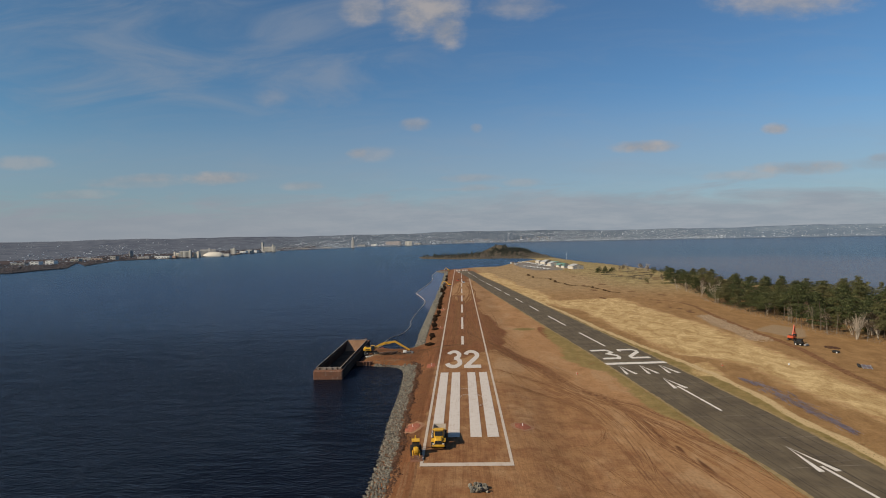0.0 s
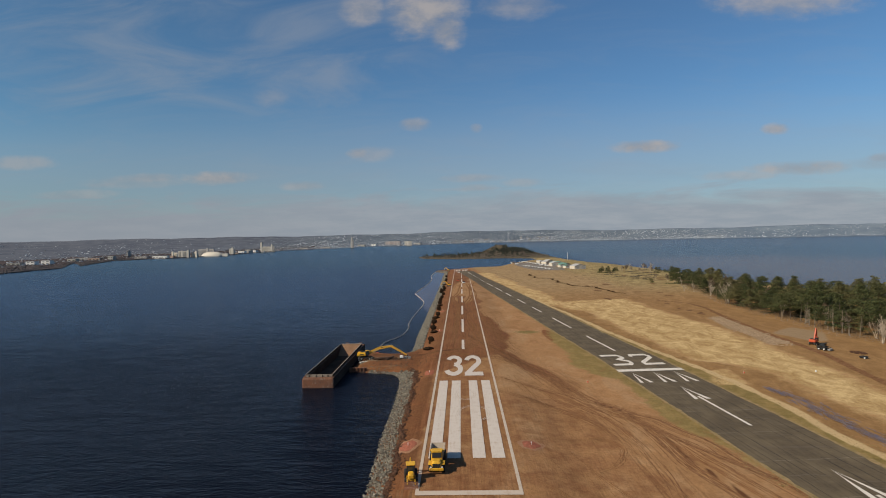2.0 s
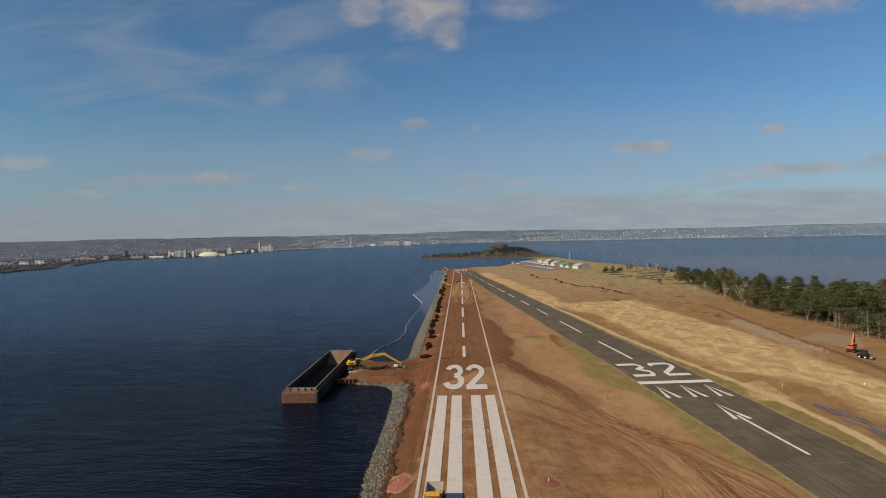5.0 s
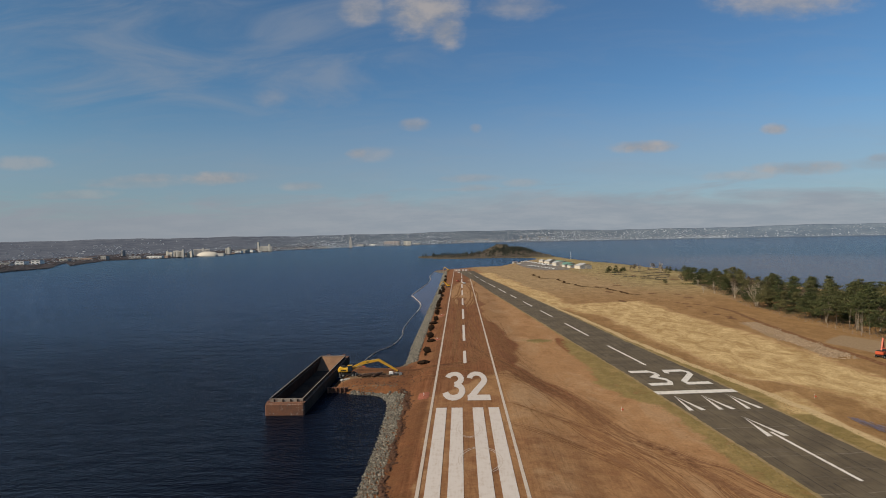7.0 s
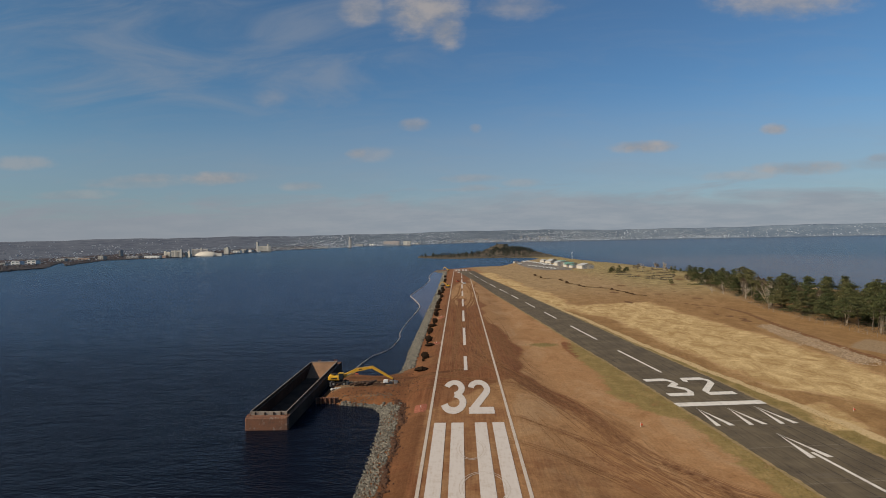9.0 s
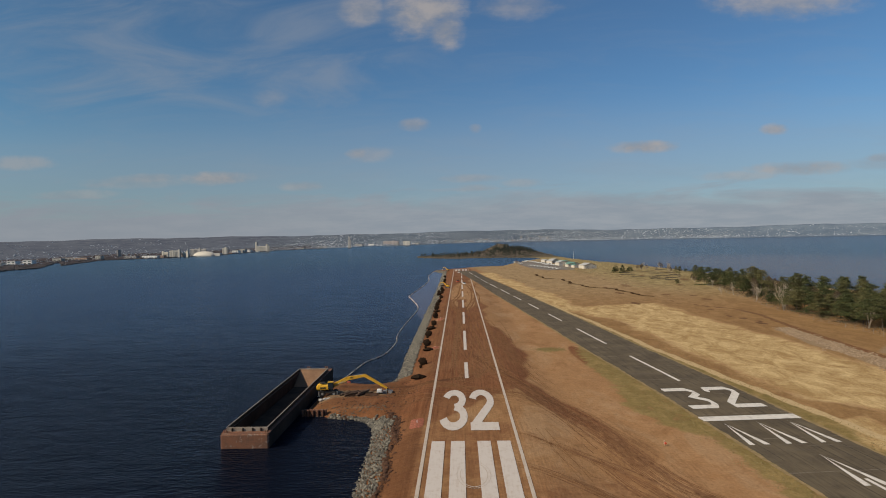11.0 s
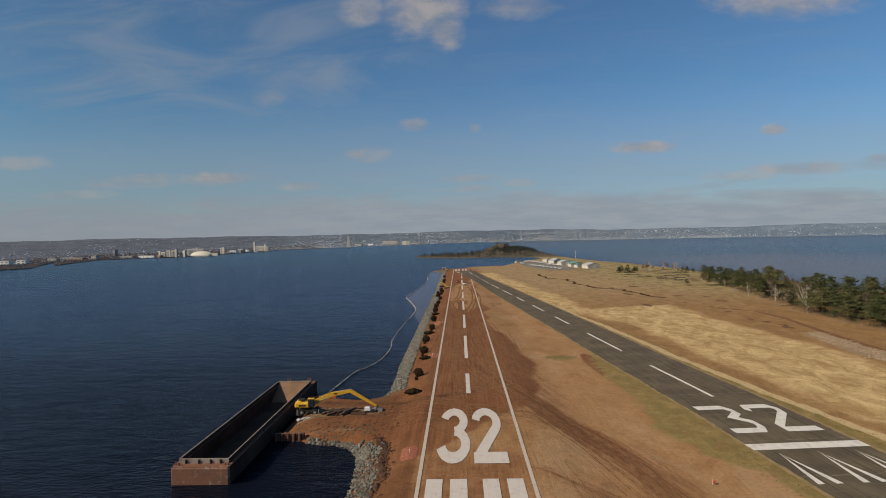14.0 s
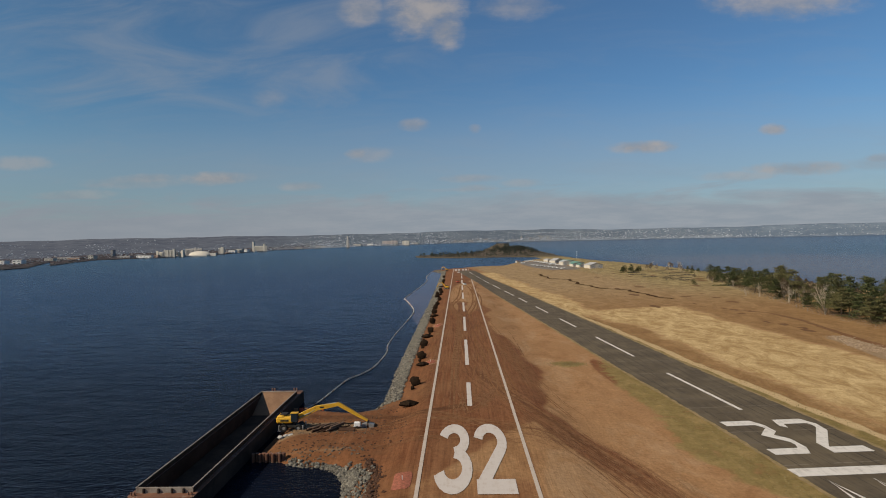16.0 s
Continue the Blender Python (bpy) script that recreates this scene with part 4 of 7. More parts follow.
solo("shallows", m, SILT, "pale silty shallow water inside the boom", "water", kind="structure")

# parking apron by the hangars
ROWS = [(850, 112, 146), (880, 104, 152), (920, 98, 151), (980, 95, 150), (1060, 93, 148), (1100, 97, 146), (1130, 101, 138)]
line = [(float(np.interp(y, [r_[0] for r_ in ROWS], [(r_[1] + r_[2]) / 2 for r_ in ROWS])), y) for y in range(850, 1131, 8)]
widths = [float(np.interp(y, [r_[0] for r_ in ROWS], [r_[2] - r_[1] for r_ in ROWS])) + 2.5 * math.sin(y * 0.21) for _, y in line]
solo("apron", ribbon(Mesh(), line, 40, 0.10, widths, cols=12), mottled("apron_asphalt", (0.15, 0.125, 0.10), (0.20, 0.165, 0.13), 0.08, 0.95), "weathered grey asphalt apron before the hangars", "apron", kind="structure")

# creek in the marsh
wig = []
for (x0, y0), (x1, y1) in zip(CREEK, CREEK[1:]):
    for k in range(12):
        t = k / 12
        x, y = x0 + (x1 - x0) * t, y0 + (y1 - y0) * t
        wig.append((x + 1.6 * math.sin(y * 0.16) + 0.8 * math.sin(y * 0.41 + 2), y))
solo("creek", ribbon(Mesh(), wig, 2.2, 0.22, [2.5 + 0.8 * math.sin(i * 0.6) for i in range(len(wig))], cols=2), CREEKMUD, "narrow winding dark muddy creek in the marsh", "creek", kind="structure")


def flat_quad(mesh, pts, lift=0.0):
    """A flat four-cornered mark on the ground."""
    zs = surface_z([p[0] for p in pts], [p[1] for p in pts])
    return mesh.quads([(x, y, z + lift) for (x, y), z in zip(pts, zs)], [tuple(range(len(pts)))])


def old_quad(mesh, pts, lift=0.13):
    return flat_quad(mesh, [old_point(s, o) for o, s in pts], lift)


def stroke(line, width):
    """Left and right edges of a pen stroke with mitred corners."""
    p, out = [Vector(q) for q in line], []
    for i, q in enumerate(p):
        a = (q - p[i - 1]).normalized() if i else (p[1] - q).normalized()
        b = (p[i + 1] - q).normalized() if i < len(p) - 1 else a
        n = Vector((-(a + b).y, (a + b).x)).normalized()
        k = width / 2 / max(0.45, n.dot(Vector((-a.y, a.x))))
        out.append((q + n * k, q - n * k))
    return out


def arc(cx, cy, rx, ry, a0, a1, n=14):
    return [(cx + rx * math.cos(radians(a0 + (a1 - a0) * i / n)), cy + ry * math.sin(radians(a0 + (a1 - a0) * i / n))) for i in range(n + 1)]


def glyph(mesh, lines, width, place, lift):
    for line in lines:
        edges = stroke(line, width)
        pts = [place(q.x, q.y) for pair in edges for q in pair]
        zs = surface_z([q[0] for q in pts], [q[1] for q in pts])
        mesh.quads([(x, y, z + lift) for (x, y), z in zip(pts, zs)], [(2 * i, 2 * i + 1, 2 * i + 3, 2 * i + 2) for i in range(len(edges) - 1)])
        lift += 0.004
    return mesh


THREE = [arc(0.31, 0.72, 0.20, 0.20, 165, -85), arc(0.31, 0.30, 0.23, 0.22, 85, -165)]
TWO = [arc(0.31, 0.70, 0.215, 0.22, 170, -38) + [(0.105, 0.10)], [(0.02, 0.08), (0.61, 0.08)]]
THREE_OLD = [[(0.0, 0.92), (0.80, 0.92), (0.93, 0.80), (0.93, 0.68), (0.62, 0.53), (0.93, 0.36), (0.93, 0.20), (0.80, 0.08), (0.0, 0.08)]]
TWO_OLD = [[(0.04, 0.76), (0.14, 0.92), (0.84, 0.92), (0.95, 0.80), (0.90, 0.66), (0.12, 0.22), (0.10, 0.08), (1.0, 0.08)]]

# ---- white markings of the new strip ----
mark = thing("runway_marking", pose(0, 0, 0), "large white number 32 and stripes on the graded earth strip", "runway marking", kind="structure")
for x0, x1 in ((-7.5, -4.9), (-3.7, -1.0), (1.45, 4.05), (5.3, 7.95)):
    part("stripe", flat_quad(Mesh(), [(x0, 132.3), (x1, 132.3), (x1, 197.6), (x0, 197.6)], 0.075), MARK_NEW, mark)
    part("stripe", flat_quad(Mesh(), [(x0 - 0.5, 838), (x1 - 0.5, 838), (x1 - 0.5, 884), (x0 - 0.5, 884)], 0.075), MARK_NEW, mark)
for name, lines, x0 in (("numeral_three", THREE, -6.55), ("numeral_two", TWO, 0.15)):
    part(name, glyph(Mesh(), lines, 0.165, lambda u, v, x0=x0: (x0 + u * 10.2, 204.2 + v * 33.0), 0.075), MARK_NEW, mark)
for a, b in [(250.5, 272.4), (294.4, 339.2)] + [(361 + 66.8 * i, 361 + 66.8 * i + 44.8) for i in range(7)]:
    part("dash", flat_quad(Mesh(), [(-0.55, a), (0.55, a), (0.55, b), (-0.55, b)], 0.075), MARK_NEW, mark)
part("edge_line", ribbon(Mesh(), [(-8.6 - (s - 116) * 0.0016, s) for s in range(116, 897, 10)], 0.62, 0.075), MARK_LINE, mark)
part("edge_line", ribbon(Mesh(), [(9.5 - (s - 116) * 0.0006, s) for s in range(116, 897, 10)], 0.62, 0.075), MARK_LINE, mark)
part("end_line", flat_quad(Mesh(), [(-8.9, 115.2), (9.8, 115.2), (9.8, 117.0), (-8.9, 117.0)], 0.08), MARK_LINE, mark)
for x0, x1 in ((-4.8, -1.2), (0.6, 3.6)):
    part("numeral_bar", flat_quad(Mesh(), [(x0, 800), (x1, 800), (x1, 818), (x0, 818)], 0.075), MARK_NEW, mark)

# ---- worn markings of the old runway ----
mark = thing("old_runway_marking", pose(0, 0, 0), "worn white number 32, arrows and dashes on asphalt", "runway marking", kind="structure")
for a, b in [(250, 286.4), (310.6, 349.6), (376.3, 403.7), (427.5, 456.5), (481, 507), (525.5, 564.5), (585, 625.5), (643, 684), (700, 740), (762, 803)]:
    part("dash", ribbon(Mesh(), [(float(old_axis(s)), s) for s in np.linspace(a, b, 8)], 0.85, 0.13), MARK_OLD, mark)
part("threshold_bar", old_quad(Mesh(), [(-11.2, 213.9), (11.0, 213.9), (11.0, 217.1), (-11.2, 217.1)]), MARK_OLD, mark)
for tip in (-7.7, -0.3, 6.7):
    m = Mesh()
    old_quad(m, [(tip, 212.6), (tip - 0.25, 210.5), (tip - 2.1, 198.6), (tip - 1.0, 198.6)])
    old_quad(m, [(tip, 212.6), (tip + 0.9, 198.6), (tip + 2.1, 198.6), (tip + 0.25, 210.5)])
    part("chevron", m, MARK_OLD, mark)
for tip, tail in ((193.0, 155.4), (128.9, 88.0)):
    m = Mesh()
    old_quad(m, [(0, tip), (-0.3, tip - 2.2), (-2.3, tip - 14.2), (-1.1, tip - 14.2)])
    old_quad(m, [(0, tip), (1.1, tip - 14.2), (2.3, tip - 14.2), (0.3, tip - 2.2)])
    old_quad(m, [(-0.35, tip - 11.5), (0.35, tip - 11.5), (0.35, tail), (-0.35, tail)][::-1])
    part("arrow", m, MARK_OLD, mark)
for name, lines, o in (("numeral_three", THREE_OLD, -9.1), ("numeral_two", TWO_OLD, 1.4)):
    part(name, glyph(Mesh(), lines, 0.15, lambda u, v, o=o: old_point(223.2 + v * 19.2, o + u * 7.6), 0.13), MARK_OLD, mark)

# ---- wheel tracks in the earth ----
rnd = random.Random(11)


def spline(pts, n=8):
    out = []
    p = [pts[0]] + list(pts) + [pts[-1]]
    for i in range(1, len(p) - 2):
        for k in range(n):
            t = k / n
            out.append(tuple(0.5 * (2 * p[i][d] + (p[i + 1][d] - p[i - 1][d]) * t + (2 * p[i - 1][d] - 5 * p[i][d] + 4 * p[i + 1][d] - p[i + 2][d]) * t * t
                                    + (3 * p[i][d] - p[i - 1][d] - 3 * p[i + 1][d] + p[i + 2][d]) * t ** 3) for d in (0, 1)))
    return out + [tuple(pts[-1])]


SWEEPS = [(DITCH[3:], 2.8, 16), (FURROW, 2.0, 8), (RUTS_A, 2.4, 8), (RUTS_B, 1.8, 8), (RUTS_C, 1.2, 4), ([(11, 262), (13, 300), (12, 350), (9, 400)], 3.5, 7), ([(14, 258), (18, 290), (17, 330), (12, 380)], 1.6, 4),
          ([(-12, 238), (0, 246), (7, 268), (8, 320), (6, 380)], 2.2, 4), ([(-14, 236), (-2, 250), (3, 290), (4, 350), (3, 420)], 2.5, 4), ([(-30, 236), (-18, 238), (-6, 242), (9, 236), (20, 228)], 1.6, 8)]
far_loops = [[(-9, 451), (-3, 498), (-1, 565), (0, 600), (5, 596), (7.7, 535), (6.4, 467), (2, 416)], [(-1.5, 403), (-7, 454), (-3, 480), (2, 470)], [(8, 430), (10.5, 500), (8, 560), (11, 610)]]
dark, light = Mesh(), Mesh()
k = 0
for base, spread, count in SWEEPS:
    line = spline(base)
    for _ in range(count):
        k += 1
        off, cut = rnd.gauss(0, spread), rnd.uniform(0, 0.45)
        a = int(len(line) * cut)
        b = int(len(line) * rnd.uniform(0.6, 1.0))
        if b - a < 6:
            continue
        seg = [(x + off + 0.4 * math.sin(y * 0.05 + k), y + off * 0.35) for x, y in line[a:b]]
        wd = [0.03 + rnd.uniform(0.05, 0.30) * math.sin(math.pi * i / (len(seg) - 1)) for i in range(len(seg))]
        ribbon(dark if rnd.random() < 0.72 else light, seg, 0.3, 0.008 + 0.00018 * k, wd)
core = spline(DITCH[4:])
for off, wd_ in ((1.3, 0.75), (-1.0, 0.3)):
    k += 1
    ribbon(dark, [(x + off + 0.3 * math.sin(y * 0.31), y) for x, y in core], 1, 0.012, [wd_ * (0.55 + 0.45 * math.sin(i * 0.53) ** 2) for i in range(len(core))])
for line in far_loops:
    for off in (-1.1, 1.1):
        k += 1
        ribbon(dark, [(x + off, y) for x, y in spline(line)], 0.9, 0.008 + 0.00018 * k)
for _ in range(44):
    k += 1
    x, y, ln = rnd.uniform(-13, 12), rnd.uniform(200, 640), rnd.uniform(12, 50)
    bend = rnd.uniform(-0.05, 0.05)
    ribbon(dark if rnd.random() < 0.55 else light, [(x + bend * i * ln / 8 + 0.3 * math.sin(i), y + ln * i / 8) for i in range(9)], rnd.uniform(0.10, 0.26), 0.006 + 0.00015 * k)
for _ in range(26):
    k += 1
    x, y, ln = rnd.uniform(-6, 36), rnd.uniform(100, 190), rnd.uniform(8, 26)
    if x > 60 - y * 0.13:
        continue
    bend = rnd.uniform(-0.5, -0.1)
    for off in (0.0, 1.9):
        ribbon(light, [(x + off + bend * i * ln / 8, y + ln * i / 8) for i in range(9)], rnd.uniform(0.05, 0.10), 0.006 + 0.00015 * k)
# families of parallel wheel marks: guide line, half spread across, count, share of dark ones, width range
FAMILIES = [(TRACK[:12], 1.1, 12, 0.95, (0.5, 1.1)), ([(6, 206), (15.3, 198), (27.6, 183.5), (35.9, 160.6), (38.0, 139.7)], 1.8, 9, 0.85, (0.10, 0.34)), ([(5, 188), (14, 182.3), (25.6, 170), (33.2, 155.3), (38.6, 141.9)], 2.6, 11, 0.8, (0.10, 0.30)),
            ([(27.8, 197.3), (34.1, 171.2), (42.9, 157.6), (49.5, 141.5), (54.4, 130.3), (58.4, 121.6), (58.8, 111.2), (57.8, 99)], 0.9, 6, 0.95, (0.16, 0.5)),
            ([(38, 172), (42.5, 161.7), (43, 149.8), (43.8, 132.5), (45.6, 123.5), (47.7, 114.2), (49.5, 103), (50, 92)], 1.2, 7, 0.9, (0.12, 0.45)),
            ([(36, 176), (44, 155), (47.5, 138), (50.5, 125), (53, 112), (54, 98)], 2.6, 14, 0.55, (0.08, 0.26)),
            ([(3, 430), (9, 370), (14, 320), (16.5, 285), (19, 262), (24, 238)], 3.0, 18, 0.7, (0.10, 0.32)), ([(1.5, 400), (4, 340), (6.5, 295), (9, 262), (17, 238), (27, 212)], 2.4, 12, 0.6, (0.12, 0.4)),
            ([(-4.5, 240), (-4.0, 300), (-3.2, 360), (-2.6, 440)], 1.6, 10, 0.75, (0.2, 0.55)), ([(-38, 243), (-18.8, 241.7), (-8, 245), (2.7, 236), (12.8, 232.4), (22, 227)], 2.2, 12, 0.75, (0.12, 0.4)),
            ([(-34, 232), (-17.3, 229), (-7.4, 230), (2.6, 229), (12, 226)], 1.4, 8, 0.75, (0.12, 0.35)), ([(8, 127), (10.6, 124.4), (21.6, 109.3), (27, 103.4), (34, 95)], 1.0, 5, 0.2, (0.06, 0.13)),
            ([(20.8, 143.6), (27, 122), (31.5, 106.6), (34, 96)], 0.8, 4, 0.2, (0.06, 0.13)), ([(15, 146), (21, 145.8), (30, 146.5), (33.2, 142), (32, 136), (28, 130), (15.3, 122.6)], 1.3, 7, 0.0, (0.05, 0.12)),
            ([(-6, 700), (-3, 640), (4, 640), (6, 600)], 0.8, 3, 0.9, (0.3, 0.6)), ([(-6, 600), (-1, 566), (6, 560), (10, 520), (7, 470), (1, 420)], 1.0, 6, 0.9, (0.3, 0.7))]
for guide, spread, count, share, (w0, w1) in FAMILIES:
    line = spline(guide, 10)
    for _ in range(count):
        k += 1
        off, b0 = rnd.uniform(-spread, spread), rnd.random() * 0.35
        seg = line[int(len(line) * b0):max(int(len(line) * b0) + 8, int(len(line) * rnd.uniform(0.65, 1.0)))]
        pts = []
        for i, (x, y) in enumerate(seg):
            (xa, ya), (xb, yb) = seg[max(i - 1, 0)], seg[min(i + 1, len(seg) - 1)]
            ln = math.hypot(xb - xa, yb - ya) + 1e-6
            o_ = off + 0.12 * math.sin(i * 0.7 + k)
            pts.append((x + (yb - ya) / ln * o_, y - (xb - xa) / ln * o_))
        wd = [rnd.uniform(w0, w1) * (0.35 + 0.65 * math.sin(math.pi * (i + 0.5) / len(pts))) for i in range(len(pts))]
        ribbon(dark if rnd.random() < share else light, pts, 1, 0.006 + 0.00012 * k, wd)
# slanting marks of dozer tracks between the edge line and the bank, and crossing marks before the number
for _ in range(90):
    k += 1
    y, x0 = rnd.uniform(246, 470), rnd.uniform(-13.4, -11.0)
    ln = rnd.uniform(1.5, 3.6)
    ribbon(dark if rnd.random() < 0.5 else light, [(x0 + ln * i / 4, y + ln * (1.6 + 0.25 * i) * i / 4) for i in range(5)], rnd.uniform(0.12, 0.3), 0.006 + 0.00012 * k)
for x0, y0, x1, y1 in ((-2.2, 262, -0.8, 246), (4.6, 262, -0.5, 250), (5.6, 258, 1.0, 249), (-1.0, 258, -2.6, 247), (6.4, 266, 3.0, 252), (0.8, 264, 3.6, 250)):
    for off in (-0.4, 0.4):
        k += 1
        ribbon(dark, [(x0 + (x1 - x0) * i / 6 + off, y0 + (y1 - y0) * i / 6) for i in range(7)], 0.32, 0.006 + 0.00012 * k)
# faint turning circles over the stripes
faint = Mesh()
for cx, cy, rx, ry, a0, a1 in ((2.2, 163, 3.6, 6.2, -60, 200), (0.4, 181, 2.3, 5.0, 150, 420)):
    for d_ in (0.0, 0.55):
        k += 1
        ribbon(faint, arc(cx, cy, rx + d_, ry + d_, a0, a1, 26), rnd.uniform(0.12, 0.22), 0.086 + 0.0003 * (k % 10))
solo("tyre_scuffs", faint, mottled("scuffed_paint", (0.49, 0.415, 0.35), (0.42, 0.335, 0.265), 1.5, 0.9, spec=0.1), "faint earthy tyre scuffs across the white stripes", "scuffs", kind="stuff")
solo("wheel_ruts", dark, RUT, "dark curving wheel ruts in damp earth", "ruts", kind="stuff")
solo("dry_wheel_tracks", light, RUT_PALE, "pale dry wheel tracks in earth", "tracks", kind="stuff")
# loader tracks beside the bank
m = Mesh()
for x in (-14.2, -13.3, -11.9, -11.2, -9.6):
    ribbon(m, [(x + 0.12 * math.sin(y * 0.3), y) for y in range(92, 119, 2)], 0.45, 0.02)
solo("loader_tracks", m, RUT, "fresh dark tracks behind the loader", "tracks", kind="stuff")

# ---- banks of stone ----
rnd = random.Random(3)


def shore_x(y):
    return float(np.interp(y, [60, 112, 130, 152, 180, 200, 213], [-19, -19, -19, -20, -20.3, -20.7, -21.4]))


bank = thing("stone_bank", pose(0, 0, 0), "bank of loose grey angular riprap stones at the water", "rock bank", kind="structure")
shapes = []
for i in range(14):
    shapes.append(Mesh().rock((0, 0, 0), 1.0, rnd, 0.8).data("stone", ROCK))
near_spots, rest = [], Mesh()
for y in np.arange(36, 219, 0.50):
    for u in np.arange(-0.8, 4.5, 0.46):
        x = shore_x(y) + u + rnd.uniform(-0.3, 0.3)
        near_spots.append((x, y + rnd.uniform(-0.3, 0.3), rnd.uniform(0.17, 0.37)))
EDGE = spline([(-20.9, 212), (-22.2, 217.5), (-25, 220.8), (-29, 222.8), (-34.5, 224.5)], 12)
for i, (x, y) in enumerate(EDGE):
    for u in np.arange(0, 3.9 if y < 219.5 else 2.6, 0.55):
        a = math.atan2(226 - y, -16 - x) if y < 219 else math.radians(70)
        for _ in range(2):
            near_spots.append((x + u * math.cos(a) + rnd.uniform(-0.4, 0.4), y + u * math.sin(a) * 0.9 + rnd.uniform(-0.4, 0.4), rnd.uniform(0.2, 0.42)))
zs = surface_z([s[0] for s in near_spots], [s[1] for s in near_spots])
singles = 0
for (x, y, r), z in zip(near_spots, zs):
    if 128 < y < 152 and singles < 300 and rnd.random() < 0.75:
        singles += 1
        ob = part("stone", shapes[singles % 14], None, bank)
        ob.matrix_basis = Matrix.Translation((x, y, z + 0.12)) @ Euler((rnd.uniform(0, 6), rnd.uniform(0, 6), rnd.uniform(0, 6))).to_matrix().to_4x4() @ Matrix.Scale(r, 4)
    else:
        rest.rock((x, y, z + rnd.uniform(0.0, 0.22)), r, rnd, 0.8)
for y0, y1, step, r in ((262, 420, 0.62, 0.44), (420, 900, 1.2, 0.75)):
    for y in np.arange(y0, y1, step):
        us = np.arange(-0.6, 4.9, step)
        xs = np.interp(y, [262, 300, 413, 484, 643, 860, 900], [-21.6, -22, -22, -21.5, -22, -24, -38]) + us + np.array([rnd.uniform(-0.4, 0.4) for _ in us])
        for x, z in zip(xs, surface_z(xs, np.full(len(xs), y))):
            rest.rock((x, y + rnd.uniform(-0.4, 0.4), z + 0.1), r * rnd.uniform(0.7, 1.25), rnd, 0.75)
part("loose_stones", rest, ROCK_LOOSE, bank)["kind"] = "stuff"
m = Mesh()
for y in np.arange(86, 216, 0.12):
    x = shore_x(y) + 5.2 + 0.5 * math.sin(y * 0.35) + rnd.gauss(0, 0.55)
    m.rock((x, y, ground_z(x, y) + 0.03), rnd.uniform(0.08, 0.34), rnd, 0.7)
for y in np.arange(118, 222, 0.22):
    x = shore_x(y) + 5.0 + 0.45 * math.sin(y * 0.35) + rnd.gauss(0, 0.28) - max(0, y - 215) * 0.4
    if math.sin(y * 0.9) + math.sin(y * 0.37 + 1) > -0.7:
        m.rock((x, y, ground_z(x, y) + 0.08), rnd.uniform(0.25, 0.6), rnd, 0.8)
for _ in range(180):
    y = rnd.uniform(205, 225)
    x = -15.8 + rnd.gauss(0, 0.7) - max(0, y - 214) * 0.35
    m.rock((x, y, ground_z(x, y) + 0.03), rnd.uniform(0.08, 0.36), rnd, 0.55)
solo("earth_clods", m, CLOD, "torn dark red clods of earth along the bank", "clods", kind="stuff")
m = Mesh()
for _ in range(6800):
    x, y = rnd.uniform(122, 144), rnd.uniform(256, 344)
    lo, hi = np.interp(y, [256, 300, 344], [125, 128.5, 133]), np.interp(y, [256, 300, 344], [135.5, 139.5, 143])
    lo += 1.6 + 1.6 * math.sin(y * 0.21) + 1.1 * math.sin(y * 0.57 + 1) + rnd.gauss(0, 0.9)
    hi += -1.5 + 0.9 * math.sin(y * 0.33 + 2) + rnd.gauss(0, 0.7)
    if lo < x < hi and math.sin(x * 0.9 + y * 0.2) * math.sin(y * 0.31) < rnd.uniform(0.3, 1.2):
        m.rock((x, y, ground_z(x, y) + 0.02), rnd.uniform(0.15, 0.42), rnd, 0.6)
solo("cobble_strip", m, PEBBLE, "strip of pale cobbles beside the dirt track", "cobbles", kind="stuff")
heap = thing("rock_pile", pose(2.4, 104.2, 1.5), "small square heap of grey rock on the earth", "rock pile")
for i in range(60):
    ob = part("stone", shapes[i % 14], None, heap)
    ob.matrix_basis = Matrix.Translation((rnd.uniform(-1.5, 1.5), rnd.uniform(-1.3, 1.3), rnd.uniform(0.1, 0.8))) @ Euler((rnd.uniform(0, 6), rnd.uniform(0, 6), 0)).to_matrix().to_4x4() @ Matrix.Scale(rnd.uniform(0.28, 0.45), 4)

# ---- hopper barge ----


